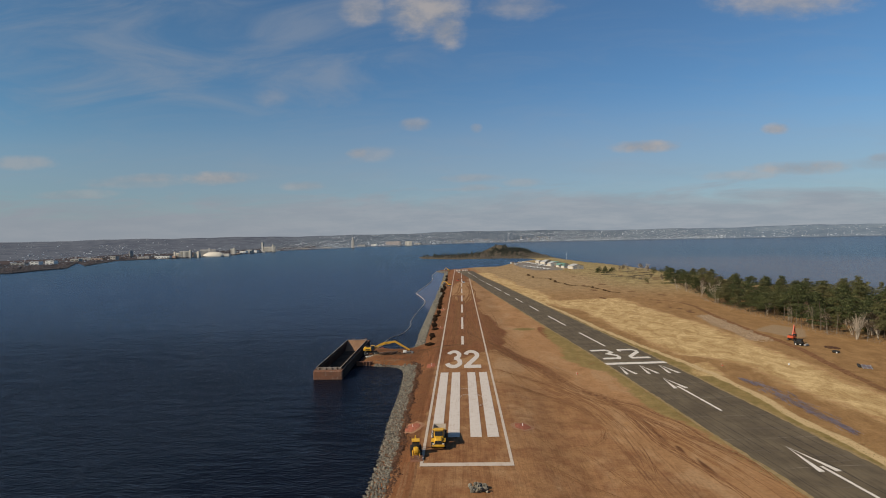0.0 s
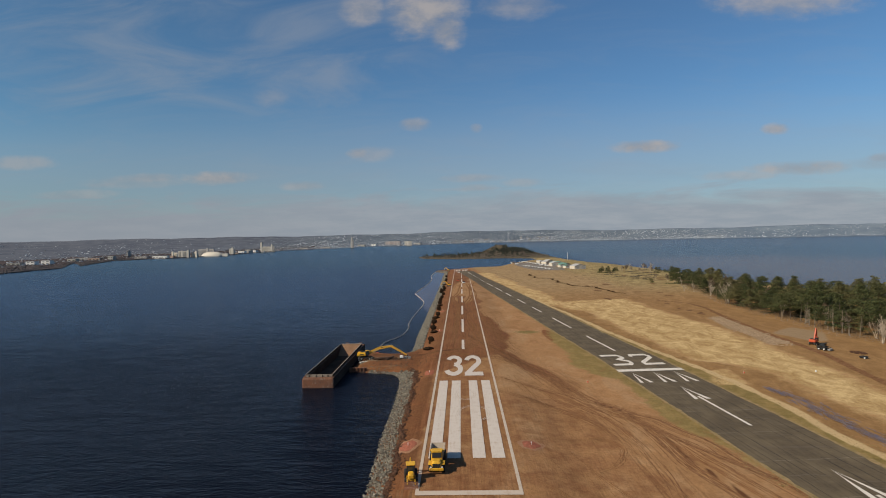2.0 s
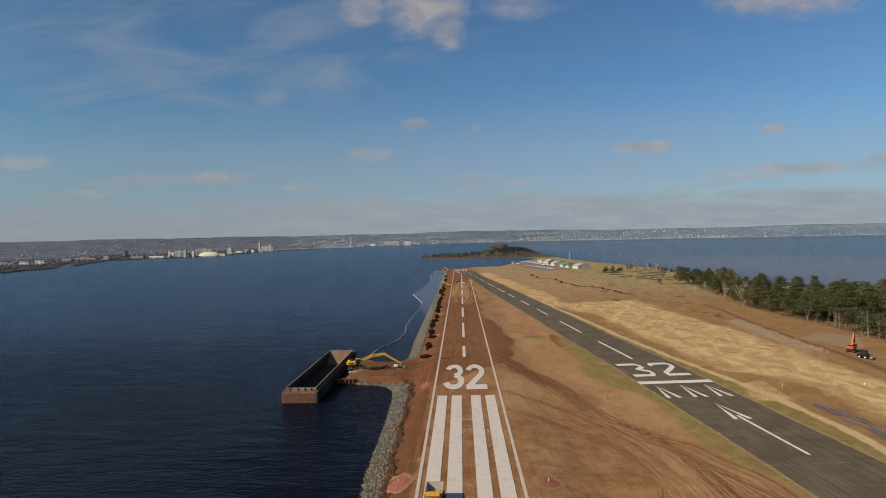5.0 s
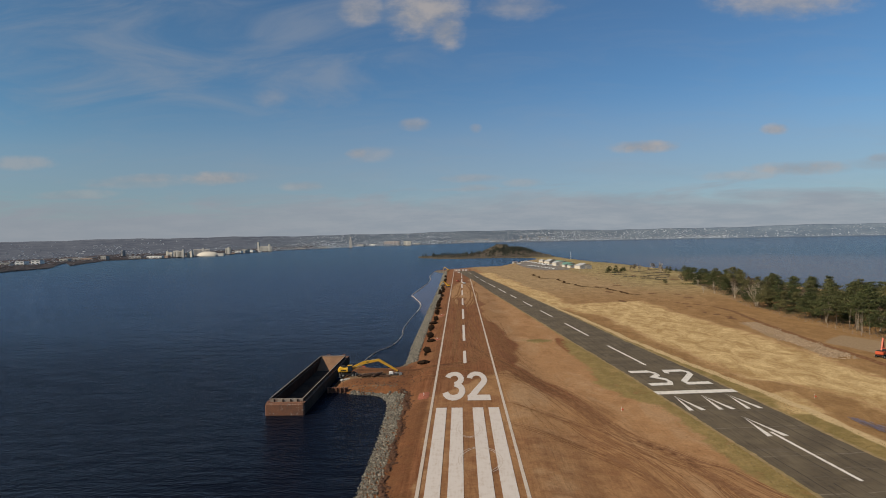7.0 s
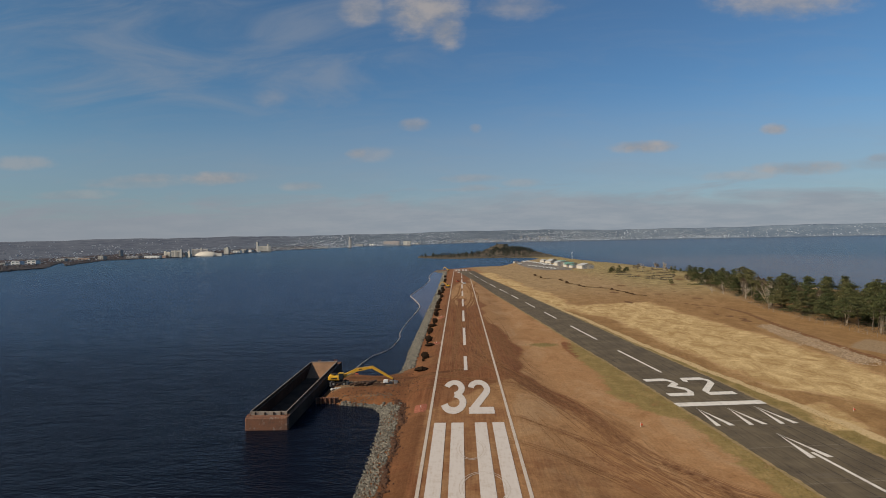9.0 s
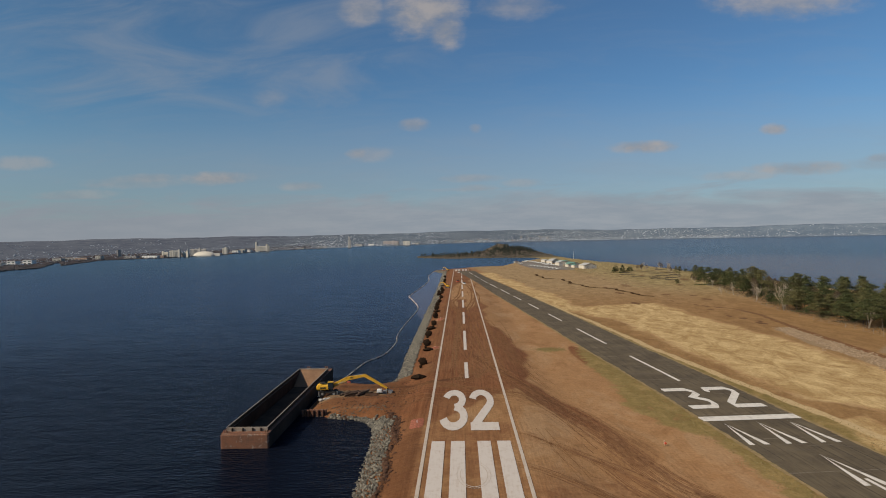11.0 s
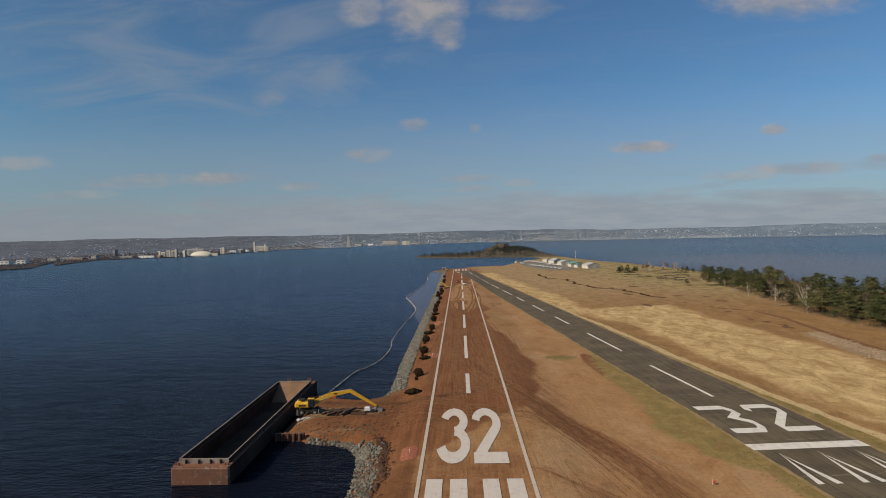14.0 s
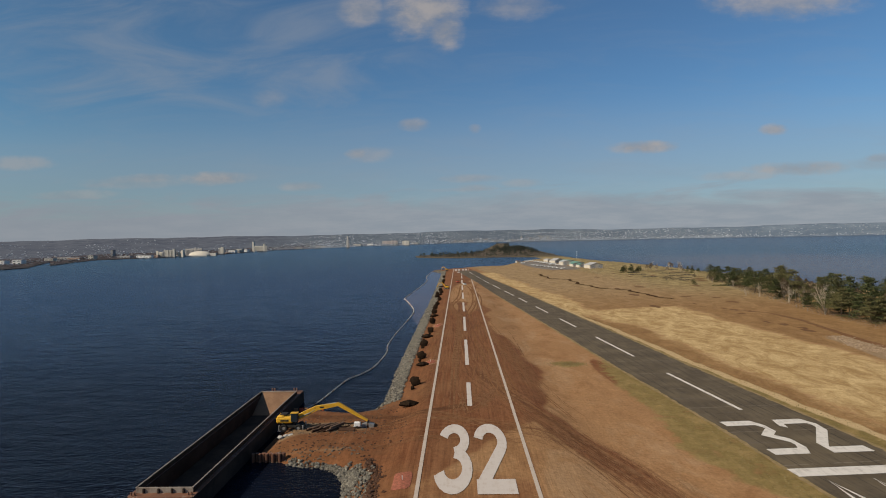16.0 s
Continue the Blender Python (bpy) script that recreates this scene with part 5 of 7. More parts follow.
def hopper_barge():
    b = thing("barge", pose(-47.45, 204.6, LEVEL), "open rusty steel hopper barge moored at the stone spit", "barge")
    L, W, D = 63.6, 10.3, 3.05
    hull = Mesh()
    for s in (-1, 1):
        hull.box((s * (W / 2 - 0.2), L / 2, D / 2 - 0.75), (0.4, L - 0.5, D + 1.5), 0.1)
    # near-black against the rusty ends: shade of the sunless side is in it
    part("hull", hull, HULL, b, "near-black hull plating, side shade put into the colour")
    part("stern", Mesh().box((0, 0.35, D / 2 - 0.75), (W, 0.7, D + 1.5), 0.25), RUST, b, "rust-streaked end plate")
    part("bow", Mesh().box((0, L - 0.35, D / 2 - 0.75), (W, 0.7, D + 1.5), 0.25), RUST, b)
    part("deck", Mesh().box((0, 1.3, D - 0.05), (W - 0.5, 2.0, 0.18), 0.04), RUST, b)
    part("bow_deck", Mesh().box((0, L - 2.3, D - 0.05), (W - 0.5, 4.2, 0.18), 0.04), RUST, b)
    for s in (-1, 1):
        part("gunwale", Mesh().box((s * (W / 2 - 0.45), L / 2, D + 0.02), (0.9, L - 1.2, 0.14), 0.04), RUST, b)
        # coaming and inner walls take the dark rust: hold shade in the tone
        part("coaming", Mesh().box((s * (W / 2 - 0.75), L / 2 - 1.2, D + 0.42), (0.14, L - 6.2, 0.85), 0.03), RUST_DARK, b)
        part("rim", Mesh().box((s * (W / 2 - 0.75), L / 2 - 1.2, D + 0.9), (0.26, L - 6.0, 0.12), 0.03), STEEL_PALE, b, "pale worn rim")
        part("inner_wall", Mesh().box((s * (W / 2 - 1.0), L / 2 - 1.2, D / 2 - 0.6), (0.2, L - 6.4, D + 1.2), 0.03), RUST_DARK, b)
    part("floor", Mesh().box((0, L / 2 - 1.2, 0.2), (W - 2.0, L - 6.2, 0.3), 0.03), HOLD, b, "dark brown steel floor")
    part("end_board", Mesh().box((0, 1.95, D + 0.45), (W - 1.4, 0.16, 0.95), 0.03), STEEL_PALE, b, "whitish end coaming with worn paint")
    for x in (-3.2, -0.9, 1.2, 3.0):
        part("bracket", Mesh().box((x, 1.78, D + 0.4), (0.28, 0.3, 0.7), 0.04), HULL, b)
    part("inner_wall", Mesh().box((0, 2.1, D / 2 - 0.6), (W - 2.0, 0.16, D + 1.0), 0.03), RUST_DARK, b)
    y1, y0, x = L - 4.5, L - 12.5, W / 2 - 1.15
    part("bow_slope", Mesh().quads([(-x, y1, D + 0.8), (x, y1, D + 0.8), (x, y0, 0.3), (-x, y0, 0.3), (-x, y1, D + 0.6), (x, y1, D + 0.6), (x, y0, 0.1), (-x, y0, 0.1)],
                                   [(0, 3, 2, 1), (4, 5, 6, 7), (0, 1, 5, 4), (2, 3, 7, 6), (1, 2, 6, 5), (3, 0, 4, 7)]), RUST_PALE, b, "sloping sandy end plate")
    part("end_coaming", Mesh().box((0, y1 + 0.2, D + 0.5), (W - 1.4, 0.3, 1.0), 0.05), STEEL_PALE, b)
    for i in range(16):
        part("rib", Mesh().box((-4.0 + i * 0.53, y1 - 0.05, D + 0.55), (0.12, 0.2, 0.75), 0.02), STEEL_PALE, b)
    for x in (-2.2, 3.4):
        m = Mesh().box((x, L - 1.6, D + 0.12), (1.1, 0.5, 0.14), 0.03)
        for s in (-0.3, 0.3):
            m.tube((x + s, L - 1.6, D + 0.1), (x + s, L - 1.6, D + 0.95), 0.17, 0.17, 10)
            m.tube((x + s, L - 1.6, D + 0.95), (x + s, L - 1.6, D + 1.05), 0.24, 0.22, 10)
        part("bollard", m, RUST, b)
    for x in (-4.4, 4.4):
        m = Mesh().box((x, 0.9, D + 0.08), (0.9, 0.4, 0.1), 0.02)
        for s in (-0.25, 0.25):
            m.tube((x + s, 0.9, D + 0.08), (x + s, 0.9, D + 0.6), 0.13, 0.13, 8)
        part("bollard", m, RUST, b)
    return b


hopper_barge()

# ---- machines ----


def wheel(parent, c, r, half, hub=GREY):
    t = part("wheel", Mesh().ring(c, (0, 1, 0), r, half, r * 0.45, 18), BLACK, parent, smooth=False)
    part("rim", Mesh().tube((c[0], c[1] - half * 0.7, c[2]), (c[0], c[1] + half * 0.7, c[2]), r * 0.47, r * 0.47, 12), hub, t)


def arm(p0, p1, w, h0, h1):
    """A tapering box beam between two points in the x-z plane."""
    p0, p1 = Vector(p0), Vector(p1)
    d = (p1 - p0).normalized()
    up = Vector((-d.z, 0, d.x))
    side = Vector((0, w / 2, 0))
    vs = []
    for p, h in ((p0, h0), ((p0 + p1) / 2, (h0 + h1) * 0.56), (p1, h1)):
        vs += [p + up * h / 2 + side, p + up * h / 2 - side, p - up * h / 2 - side, p - up * h / 2 + side]
    fs = [(0, 1, 2, 3), (11, 10, 9, 8)]
    for r in (0, 4):
        fs += [(r + i, r + 4 + i, r + 4 + (i + 1) % 4, r + (i + 1) % 4) for i in range(4)]
    return Mesh().quads(vs, fs)


def material_handler():
    h = thing("wheeled_excavator", pose(-37.6, 241.2, ground_z(-37.6, 241.2)), "yellow wheeled long-reach excavator lifting from a barge", "excavator")
    part("chassis", Mesh().box((0, 0, 0.95), (4.6, 2.0, 0.55), 0.1).box((0, 0, 1.35), (1.8, 1.7, 0.5), 0.08), BLACK, h)
    for x in (-1.55, 1.55):
        for y in (-1.15, 1.15):
            wheel(h, (x, y, 0.72), 0.72, 0.32)
    for x in (-2.5, 2.5):
        for y in (-1.2, 1.2):
            part("outrigger", Mesh().box((x, y, 0.75), (0.25, 0.5, 1.1), 0.04).box((x, y, 0.12), (0.7, 0.7, 0.14), 0.03), GREY, h)
    part("body", Mesh().box((-1.2, 0, 2.35), (3.3, 2.7, 1.35), 0.28).box((-2.2, 0, 2.75), (1.6, 2.5, 1.1), 0.3), YELLOW, h)
    part("counterweight", Mesh().box((-2.75, 0, 2.3), (0.9, 2.6, 1.5), 0.35), YELLOW, h)
    part("engine_cover", Mesh().box((-1.7, 0.2, 3.32), (1.5, 1.6, 0.35), 0.1), BLACK, h)
    part("cab", Mesh().box((0.75, -0.95, 2.85), (1.5, 1.0, 1.9), 0.15), GLASS, h, "dark glazed cab")
    part("cab_roof", Mesh().box((0.75, -0.95, 3.85), (1.6, 1.1, 0.14), 0.04), YELLOW, h)
    part("stripe", Mesh().box((-1.3, -1.37, 2.3), (1.7, 0.03, 0.35), 0.0), BLACK, h)
    part("boom", arm((0.4, 0.25, 2.2), (5.2, 0.25, 4.5), 0.7, 1.0, 0.95), YELLOW, h)
    part("boom_end", arm((5.1, 0.25, 4.45), (9.9, 0.25, 5.25), 0.6, 0.9, 0.62), YELLOW, h)
    part("side_plate", Mesh().box((6.3, -0.05, 4.65), (0.9, 0.02, 0.34)), BLACK, h)
    for y in (-0.1, 0.6):
        part("hydraulic_ram", Mesh().tube((1.0, y, 2.4), (3.9, y, 3.6), 0.11, 0.11, 8).tube((3.9, y, 3.6), (4.8, y, 4.1), 0.06, 0.06, 8), GREY, h)
    part("stick", arm((9.6, 0.25, 5.35), (15.9, 0.25, 1.7), 0.5, 0.78, 0.45), YELLOW, h)
    part("hydraulic_ram", Mesh().tube((6.6, 0.25, 5.1), (9.4, 0.25, 5.55), 0.1, 0.1, 8), GREY, h)
    g = part("grapple", Mesh().tube((15.9, 0.25, 1.7), (16.0, 0.25, 1.15), 0.22, 0.3, 10), BLACK, h)
    for s in (-1, 1):
        vs = []
        for y in (-0.6, 0.6):
            vs += [(16.0 + s * 0.1, y + 0.25, 1.3), (16.0 + s * 1.3, y + 0.25, 0.95), (16.0 + s * 1.25, y + 0.25, 0.35), (16.0 + s * 0.35, y + 0.25, 0.0)]
        part("shell", Mesh().quads(vs, [(0, 1, 2, 3), (7, 6, 5, 4), (0, 4, 5, 1), (1, 5, 6, 2), (2, 6, 7, 3), (3, 7, 4, 0)]), GREY, g)
    return h


material_handler()


def tracked_excavator(name, m, colour, label, folded=False):
    e = thing(name, m, label, "excavator", "site excavators")
    for s in (-1, 1):
        t = part("track", Mesh().box((0, s * 1.15, 0.5), (3.6, 0.55, 0.95), 0.3), BLACK, e)
        for x in (-1.3, 0, 1.3):
            part("roller", Mesh().tube((x, s * 1.15 - 0.3, 0.5), (x, s * 1.15 + 0.3, 0.5), 0.32, 0.32, 10), GREY, t)
    part("chassis", Mesh().box((0, 0, 0.75), (2.2, 1.9, 0.5), 0.08), GREY, e)
    part("body", Mesh().box((-0.7, 0, 1.75), (2.9, 2.5, 1.2), 0.25), colour, e)
    part("engine_cover", Mesh().box((-1.2, 0, 2.45), (1.4, 1.8, 0.3), 0.1), BLACK, e)
    part("cab", Mesh().box((0.5, -0.75, 2.2), (1.5, 0.95, 1.7), 0.14), GLASS, e)
    part("cab_roof", Mesh().box((0.5, -0.75, 3.1), (1.55, 1.0, 0.12), 0.04), colour, e)
    pts = [(0.7, 2.0), (2.1, 5.4), (2.5, 6.4), (2.9, 2.2)] if folded else [(0.7, 2.0), (3.2, 4.9), (5.6, 4.6), (7.6, 1.4)]
    for i, nm in enumerate(("boom", "boom_end", "stick")):
        (x0, z0), (x1, z1) = pts[i], pts[i + 1]
        part(nm, arm((x0, 0.2, z0), (x1, 0.2, z1), 0.45, 0.62 - 0.1 * i, 0.55 - 0.12 * i), colour, e)
    x, z = pts[3]
    part("bucket", Mesh().quads([(x + a, y, z + b) for y in (-0.45, 0.85) for a, b in ((-0.2, 0.2), (0.35, 0.1), (0.2, -0.8), (-0.5, -0.9), (-0.8, -0.35))],
                                [(0, 1, 2, 3, 4), (9, 8, 7, 6, 5), (0, 5, 6, 1), (1, 6, 7, 2), (2, 7, 8, 3), (4, 9, 5, 0)]), GREY, e)
    return e


tracked_excavator("tracked_excavator", pose(-12.5, 578, ground_z(-12.5, 578), 0, 0, 172), YELLOW, "yellow tracked excavator working on the far bank")
tracked_excavator("tracked_excavator", pose(-19, 880, ground_z(-19, 880), 0, 0, 150), YELLOW, "yellow tracked excavator at the far runway end")
tracked_excavator("tracked_excavator", pose(142.0, 257.6, ground_z(142.0, 257.6), 0, 0, 38), ORANGE, "orange tracked excavator with its boom folded upright", True)


def dump_truck():
    d = thing("dump_truck", pose(-5.5, 129.6, 1.5), "yellow articulated dump truck with pale steel body, on earth", "truck")
    # the bonnet points towards -y; x across
    part("bonnet", Mesh().box((0, -4.1, 1.75), (1.9, 2.3, 1.1), 0.22, taper=(0.86, 0.8)), YELLOW, d)
    part("grille", Mesh().box((0, -5.24, 1.55), (1.5, 0.08, 0.8), 0.02), BLACK, d)
    part("bumper", Mesh().box((0, -5.35, 0.95), (2.7, 0.45, 0.5), 0.1), YELLOW, d)
    for x in (-1.05, 1.05):
        part("headlight", Mesh().box((x, -5.28, 1.35), (0.34, 0.12, 0.24), 0.03), WHITE, d)
        part("mudguard", Mesh().box((x * 1.15, -3.9, 1.7), (0.7, 2.0, 0.16), 0.06), YELLOW, d)
        part("mirror", Mesh().box((x * 1.5, -3.1, 2.9), (0.1, 0.2, 0.55), 0.03), BLACK, d)
    c = part("cab", Mesh().box((0, -2.4, 2.55), (2.2, 1.6, 1.9), 0.16, taper=(0.88, 0.9)), YELLOW, d)
    part("windscreen", Mesh().box((0, -3.18, 2.85), (1.75, 0.06, 0.95), 0.02, Euler((radians(-5), 0, 0)).to_matrix()), GLASS, c)
    part("cab_roof", Mesh().box((0, -2.4, 3.55), (2.1, 1.6, 0.14), 0.05), YELLOW, c)
    part("frame", Mesh().box((0, 0.6, 1.05), (1.1, 8.5, 0.5), 0.08), BLACK, d)
    for x in (-1.2, 1.2):
        for y in (-3.9, 1.2, 3.2):
            t = part("wheel", Mesh().ring((x, y, 0.85), (1, 0, 0), 0.85, 0.36, 0.4, 18), BLACK, d)
            part("rim", Mesh().tube((x - 0.25, y, 0.85), (x + 0.25, y, 0.85), 0.42, 0.42, 12), YELLOW, t)
    bed = Mesh()
    x, y0, y1 = 1.45, -1.2, 4.6
    vs = [(-x * 0.75, y0 + 0.7, 1.4), (x * 0.75, y0 + 0.7, 1.4), (x * 0.75, y1 - 0.6, 1.45), (-x * 0.75, y1 - 0.6, 1.45), (-x, y0, 3.05), (x, y0, 3.05), (x, y1, 2.6), (-x, y1, 2.6),
          (-x + 0.15, y0 + 0.15, 3.05), (x - 0.15, y0 + 0.15, 3.05), (x - 0.15, y1, 2.6), (-x + 0.15, y1, 2.6), (-x * 0.7, y0 + 0.8, 1.6), (x * 0.7, y0 + 0.8, 1.6), (x * 0.7, y1 - 0.5, 1.65), (-x * 0.7, y1 - 0.5, 1.65)]
    bed.quads(vs, [(3, 2, 1, 0), (0, 1, 5, 4), (1, 2, 6, 5), (2, 3, 7, 6), (3, 0, 4, 7), (4, 5, 9, 8), (5, 6, 10, 9), (6, 7, 11, 10), (7, 4, 8, 11), (8, 9, 13, 12), (9, 10, 14, 13), (10, 11, 15, 14), (11, 8, 12, 15), (12, 13, 14, 15)])
    part("dump_body", bed, BEDSTEEL, d, "sand-worn pale steel dump body")
    part("guard", Mesh().box((0, -1.25, 3.15), (2.8, 0.5, 0.2), 0.05), YELLOW, d)
    return d


dump_truck()


def loader():
    l = thing("backhoe_loader", pose(-10.1, 122.0, 1.42, 0, 0, 6), "yellow backhoe loader pushing earth along the bank", "loader")
    for x in (-0.95, 0.95):
        for y, r in ((-1.5, 0.55), (1.2, 0.85)):
            t = part("wheel", Mesh().ring((x, y, r), (1, 0, 0), r, 0.25, r * 0.45, 16), BLACK, l)
            part("rim", Mesh().tube((x - 0.2, y, r), (x + 0.2, y, r), r * 0.47, r * 0.47, 10), YELLOW, t)
    part("frame", Mesh().box((0, 0, 0.9), (1.0, 4.2, 0.45), 0.08), YELLOW, l)
    part("bonnet", Mesh().box((0, -1.4, 1.5), (1.05, 1.9, 0.8), 0.16), YELLOW, l)
    c = part("cab", Mesh().box((0, 0.5, 2.05), (1.5, 1.6, 1.5), 0.1), GLASS, l)
    part("cab_roof", Mesh().box((0, 0.5, 2.88), (1.7, 1.85, 0.18), 0.06), YELLOW, c)
    for s in (-1, 1):
        part("lift_arm", Mesh().box((s * 0.7, -2.3, 0.95), (0.16, 2.4, 0.28), 0.04, Euler((radians(14), 0, 0)).to_matrix()), YELLOW, l)
    vs = [(x, y, z) for x in (-1.25, 1.25) for y, z in ((-3.2, 0.95), (-3.35, 0.1), (-4.3, 0.05), (-4.25, 0.15), (-3.5, 0.25), (-3.32, 0.95))]
    part("bucket", Mesh().quads(vs, [(0, 1, 2, 3, 4, 5), (11, 10, 9, 8, 7, 6)] + [(i, i + 6, (i + 1) % 6 + 6, (i + 1) % 6) for i in range(6)]), RUST, l)
    part("backhoe_boom", Mesh().box((0, 2.6, 1.8), (0.3, 0.35, 2.2), 0.05, Euler((radians(-18), 0, 0)).to_matrix()), YELLOW, l)
    part("backhoe_stick", Mesh().box((0, 3.2, 2.2), (0.24, 0.3, 1.9), 0.05, Euler((radians(24), 0, 0)).to_matrix()), YELLOW, l)
    part("backhoe_bucket", Mesh().box((0, 3.7, 1.1), (0.7, 0.6, 0.6), 0.12), GREY, l)
    return l


loader()


def compact_loader(m, colour, label):
    s = thing("skid_steer", m, label, "loader", "small machines")
    for x in (-0.75, 0.75):
        for y in (-0.6, 0.6):
            t = part("wheel", Mesh().ring((x, y, 0.42), (1, 0, 0), 0.42, 0.16, 0.2, 14), BLACK, s)
            part("rim", Mesh().tube((x - 0.12, y, 0.42), (x + 0.12, y, 0.42), 0.2, 0.2, 8), WHITE, t)
    part("body", Mesh().box((0, 0.2, 0.85), (1.2, 2.2, 0.75), 0.12), colour, s)
    part("cab", Mesh().box((0, -0.1, 1.55), (1.15, 1.2, 0.95), 0.1), GLASS, s)
    part("cab_roof", Mesh().box((0, -0.1, 2.06), (1.25, 1.35, 0.1), 0.03), colour, s)
    for x in (-0.7, 0.7):
        part("lift_arm", Mesh().box((x, -0.5, 1.2), (0.12, 2.3, 0.18), 0.03, Euler((radians(14), 0, 0)).to_matrix()), colour, s)
    part("bucket", Mesh().box((0, -1.75, 0.4), (1.7, 0.7, 0.6), 0.12), GREY, s)
    return s


compact_loader(pose(138.6, 246.2, ground_z(138.6, 246.2), 0, 0, 35), BLACK, "dark compact loader beside the orange excavator").scale = (1.5, 1.5, 1.25)
compact_loader(pose(138.5, 193.5, ground_z(138.5, 193.5), 0, 0, 20), YELLOW, "yellow compact loader parked on brown turf")
for x, y, col in ((-4, 640, ORANGE), (2, 612, WHITE)):
    v = thing("pickup_truck", pose(x, y, 1.5, 0, 0, 20), "small work pickup on the distant strip", "truck", "site pickups")
    part("body", Mesh().box((0, 0, 0.8), (1.9, 5.2, 0.7), 0.15), col, v)
    part("cab", Mesh().box((0, -0.4, 1.45), (1.7, 1.9, 0.75), 0.2, taper=(0.85, 0.7)), GLASS, v)
    for wx in (-0.85, 0.85):
        for wy in (-1.6, 1.6):
            part("wheel", Mesh().ring((wx, wy, 0.4), (1, 0, 0), 0.4, 0.14, 0.18, 12), BLACK, v)

# ---- the spit: sheet piles, pipes, light tower, barrier ----
rnd = random.Random(21)
p = thing("sheet_piling", pose(-41.3, 227.0, LEVEL - 0.6), "short wall of rusted corrugated sheet piles", "sheet piling")
for i in range(10):
    x = i * 0.62
    d = 0.25 if i % 2 else -0.1
    part("sheet", Mesh().quads([(x, d, 0), (x + 0.16, d - 0.35, 0), (x + 0.46, d - 0.35, 0), (x + 0.62, d, 0), (x, d, 2.2), (x + 0.16, d - 0.35, 2.2), (x + 0.46, d - 0.35, 2.2), (x + 0.62, d, 2.2),
                               (x + 0.62, d + 0.4, 0), (x, d + 0.4, 0), (x + 0.62, d + 0.4, 2.2), (x, d + 0.4, 2.2)],
                              [(0, 1, 5, 4), (1, 2, 6, 5), (2, 3, 7, 6), (4, 5, 6, 7, 10, 11), (3, 8, 10, 7), (9, 0, 4, 11), (8, 9, 11, 10)]), RUST, p)
pile = thing("steel_pile_stack", pose(-29.5, 240.2, 0.0), "stack of rusty sheet pile lengths lying on the spit", "pile stack")
gz = ground_z(-29.5, 240.2)
for i in range(13):
    a = radians(rnd.uniform(38, 64))
    x, y, ln = -3.0 + i * 0.42, rnd.uniform(-0.6, 0.6), rnd.uniform(3.2, 5.2)
    z = gz + 0.15 + 0.3 * (i % 3)
    part("sheet", Mesh().box((x, y, z), (ln, 0.42, 0.28), 0.06, Euler((rnd.uniform(-0.2, 0.2), 0, a)).to_matrix()), PILE_RUST if i % 3 else RUST_DARK, pile)
for i in range(4):
    part("sheet", Mesh().box((3.8, -1.6 + i * 0.5, gz + 0.15), (3.4, 0.4, 0.26), 0.06, Euler((0, 0, radians(-6 + 4 * i))).to_matrix()), RUST_DARK, pile)
t = thing("generator", pose(-23.7, 240.5, ground_z(-23.7, 240.5)), "small white towed generator on the spit", "generator")
t.scale = (0.7, 0.7, 0.75)
part("housing", Mesh().box((0, 0, 1.1), (1.9, 1.2, 1.2), 0.12), WHITE, t)
part("chassis", Mesh().box((0, 0, 0.45), (2.6, 1.0, 0.12), 0.03), GREY, t)
part("exhaust", Mesh().tube((0.5, 0, 1.7), (0.5, 0, 2.2), 0.07, 0.07, 8), BLACK, t)
for y in (-0.6, 0.6):
    part("wheel", Mesh().ring((0, y, 0.34), (0, 1, 0), 0.34, 0.1, 0.16, 12), BLACK, t)
for i in range(5):
    b = solo("rubble_block", Mesh().rock((0, 0, 0), rnd.uniform(0.4, 0.7), rnd, 0.7), CONCRETE, "pale broken concrete block by the excavator", "rubble", "rubble on the spit",
             m=pose(-38.6 + i * 0.9, 236.6 + rnd.uniform(-0.8, 0.8), ground_z(-38, 236.6) + 0.2))
bar = thing("barrier", pose(-38.6, 258.0, ground_z(-38.6, 258.0)), "low red and white barrier at the spit's edge", "barrier")
for i in range(6):
    part("block", Mesh().box((i * 1.25 - 3, 0.3 * math.sin(i), 0.45), (1.15, 0.5, 0.9), 0.12, taper=(0.95, 0.5)), ORANGE if i % 2 else RUST_PALE, bar)
m = Mesh()
for _ in range(1500):
    x, y = rnd.uniform(-41, -20), rnd.uniform(225.5, 259)
    if rnd.random() < 0.2 or y < 229.5 or y > 254 or (236 < y < 246 and rnd.random() < 0.6):
        m.rock((x, y, ground_z(x, y) + 0.03), rnd.uniform(0.07, 0.18 if 230 < y < 254 else 0.28), rnd, 0.6)
solo("spit_rubble", m, STONY, "scattered small grey stones over the spit", "stones", kind="stuff")

# clods for texture; thicker rows also stand in for shadow under the boom
m = Mesh()
for _ in range(650):
    x, y = rnd.uniform(-41, -13), rnd.uniform(227, 257)
    if rnd.random() < 0.25 or abs(y - 231) < 2 or abs(y - 245.5) < 2.5 or (x > -36 and abs(y - 239) < 2.5):
        m.rock((x, y, ground_z(x, y) + 0.02), rnd.uniform(0.06, 0.30), rnd, 0.4)
solo("mud_clods", m, CLOD, "dark mud clods on the spit, thicker rows standing for boom shadow", "clods", kind="stuff")

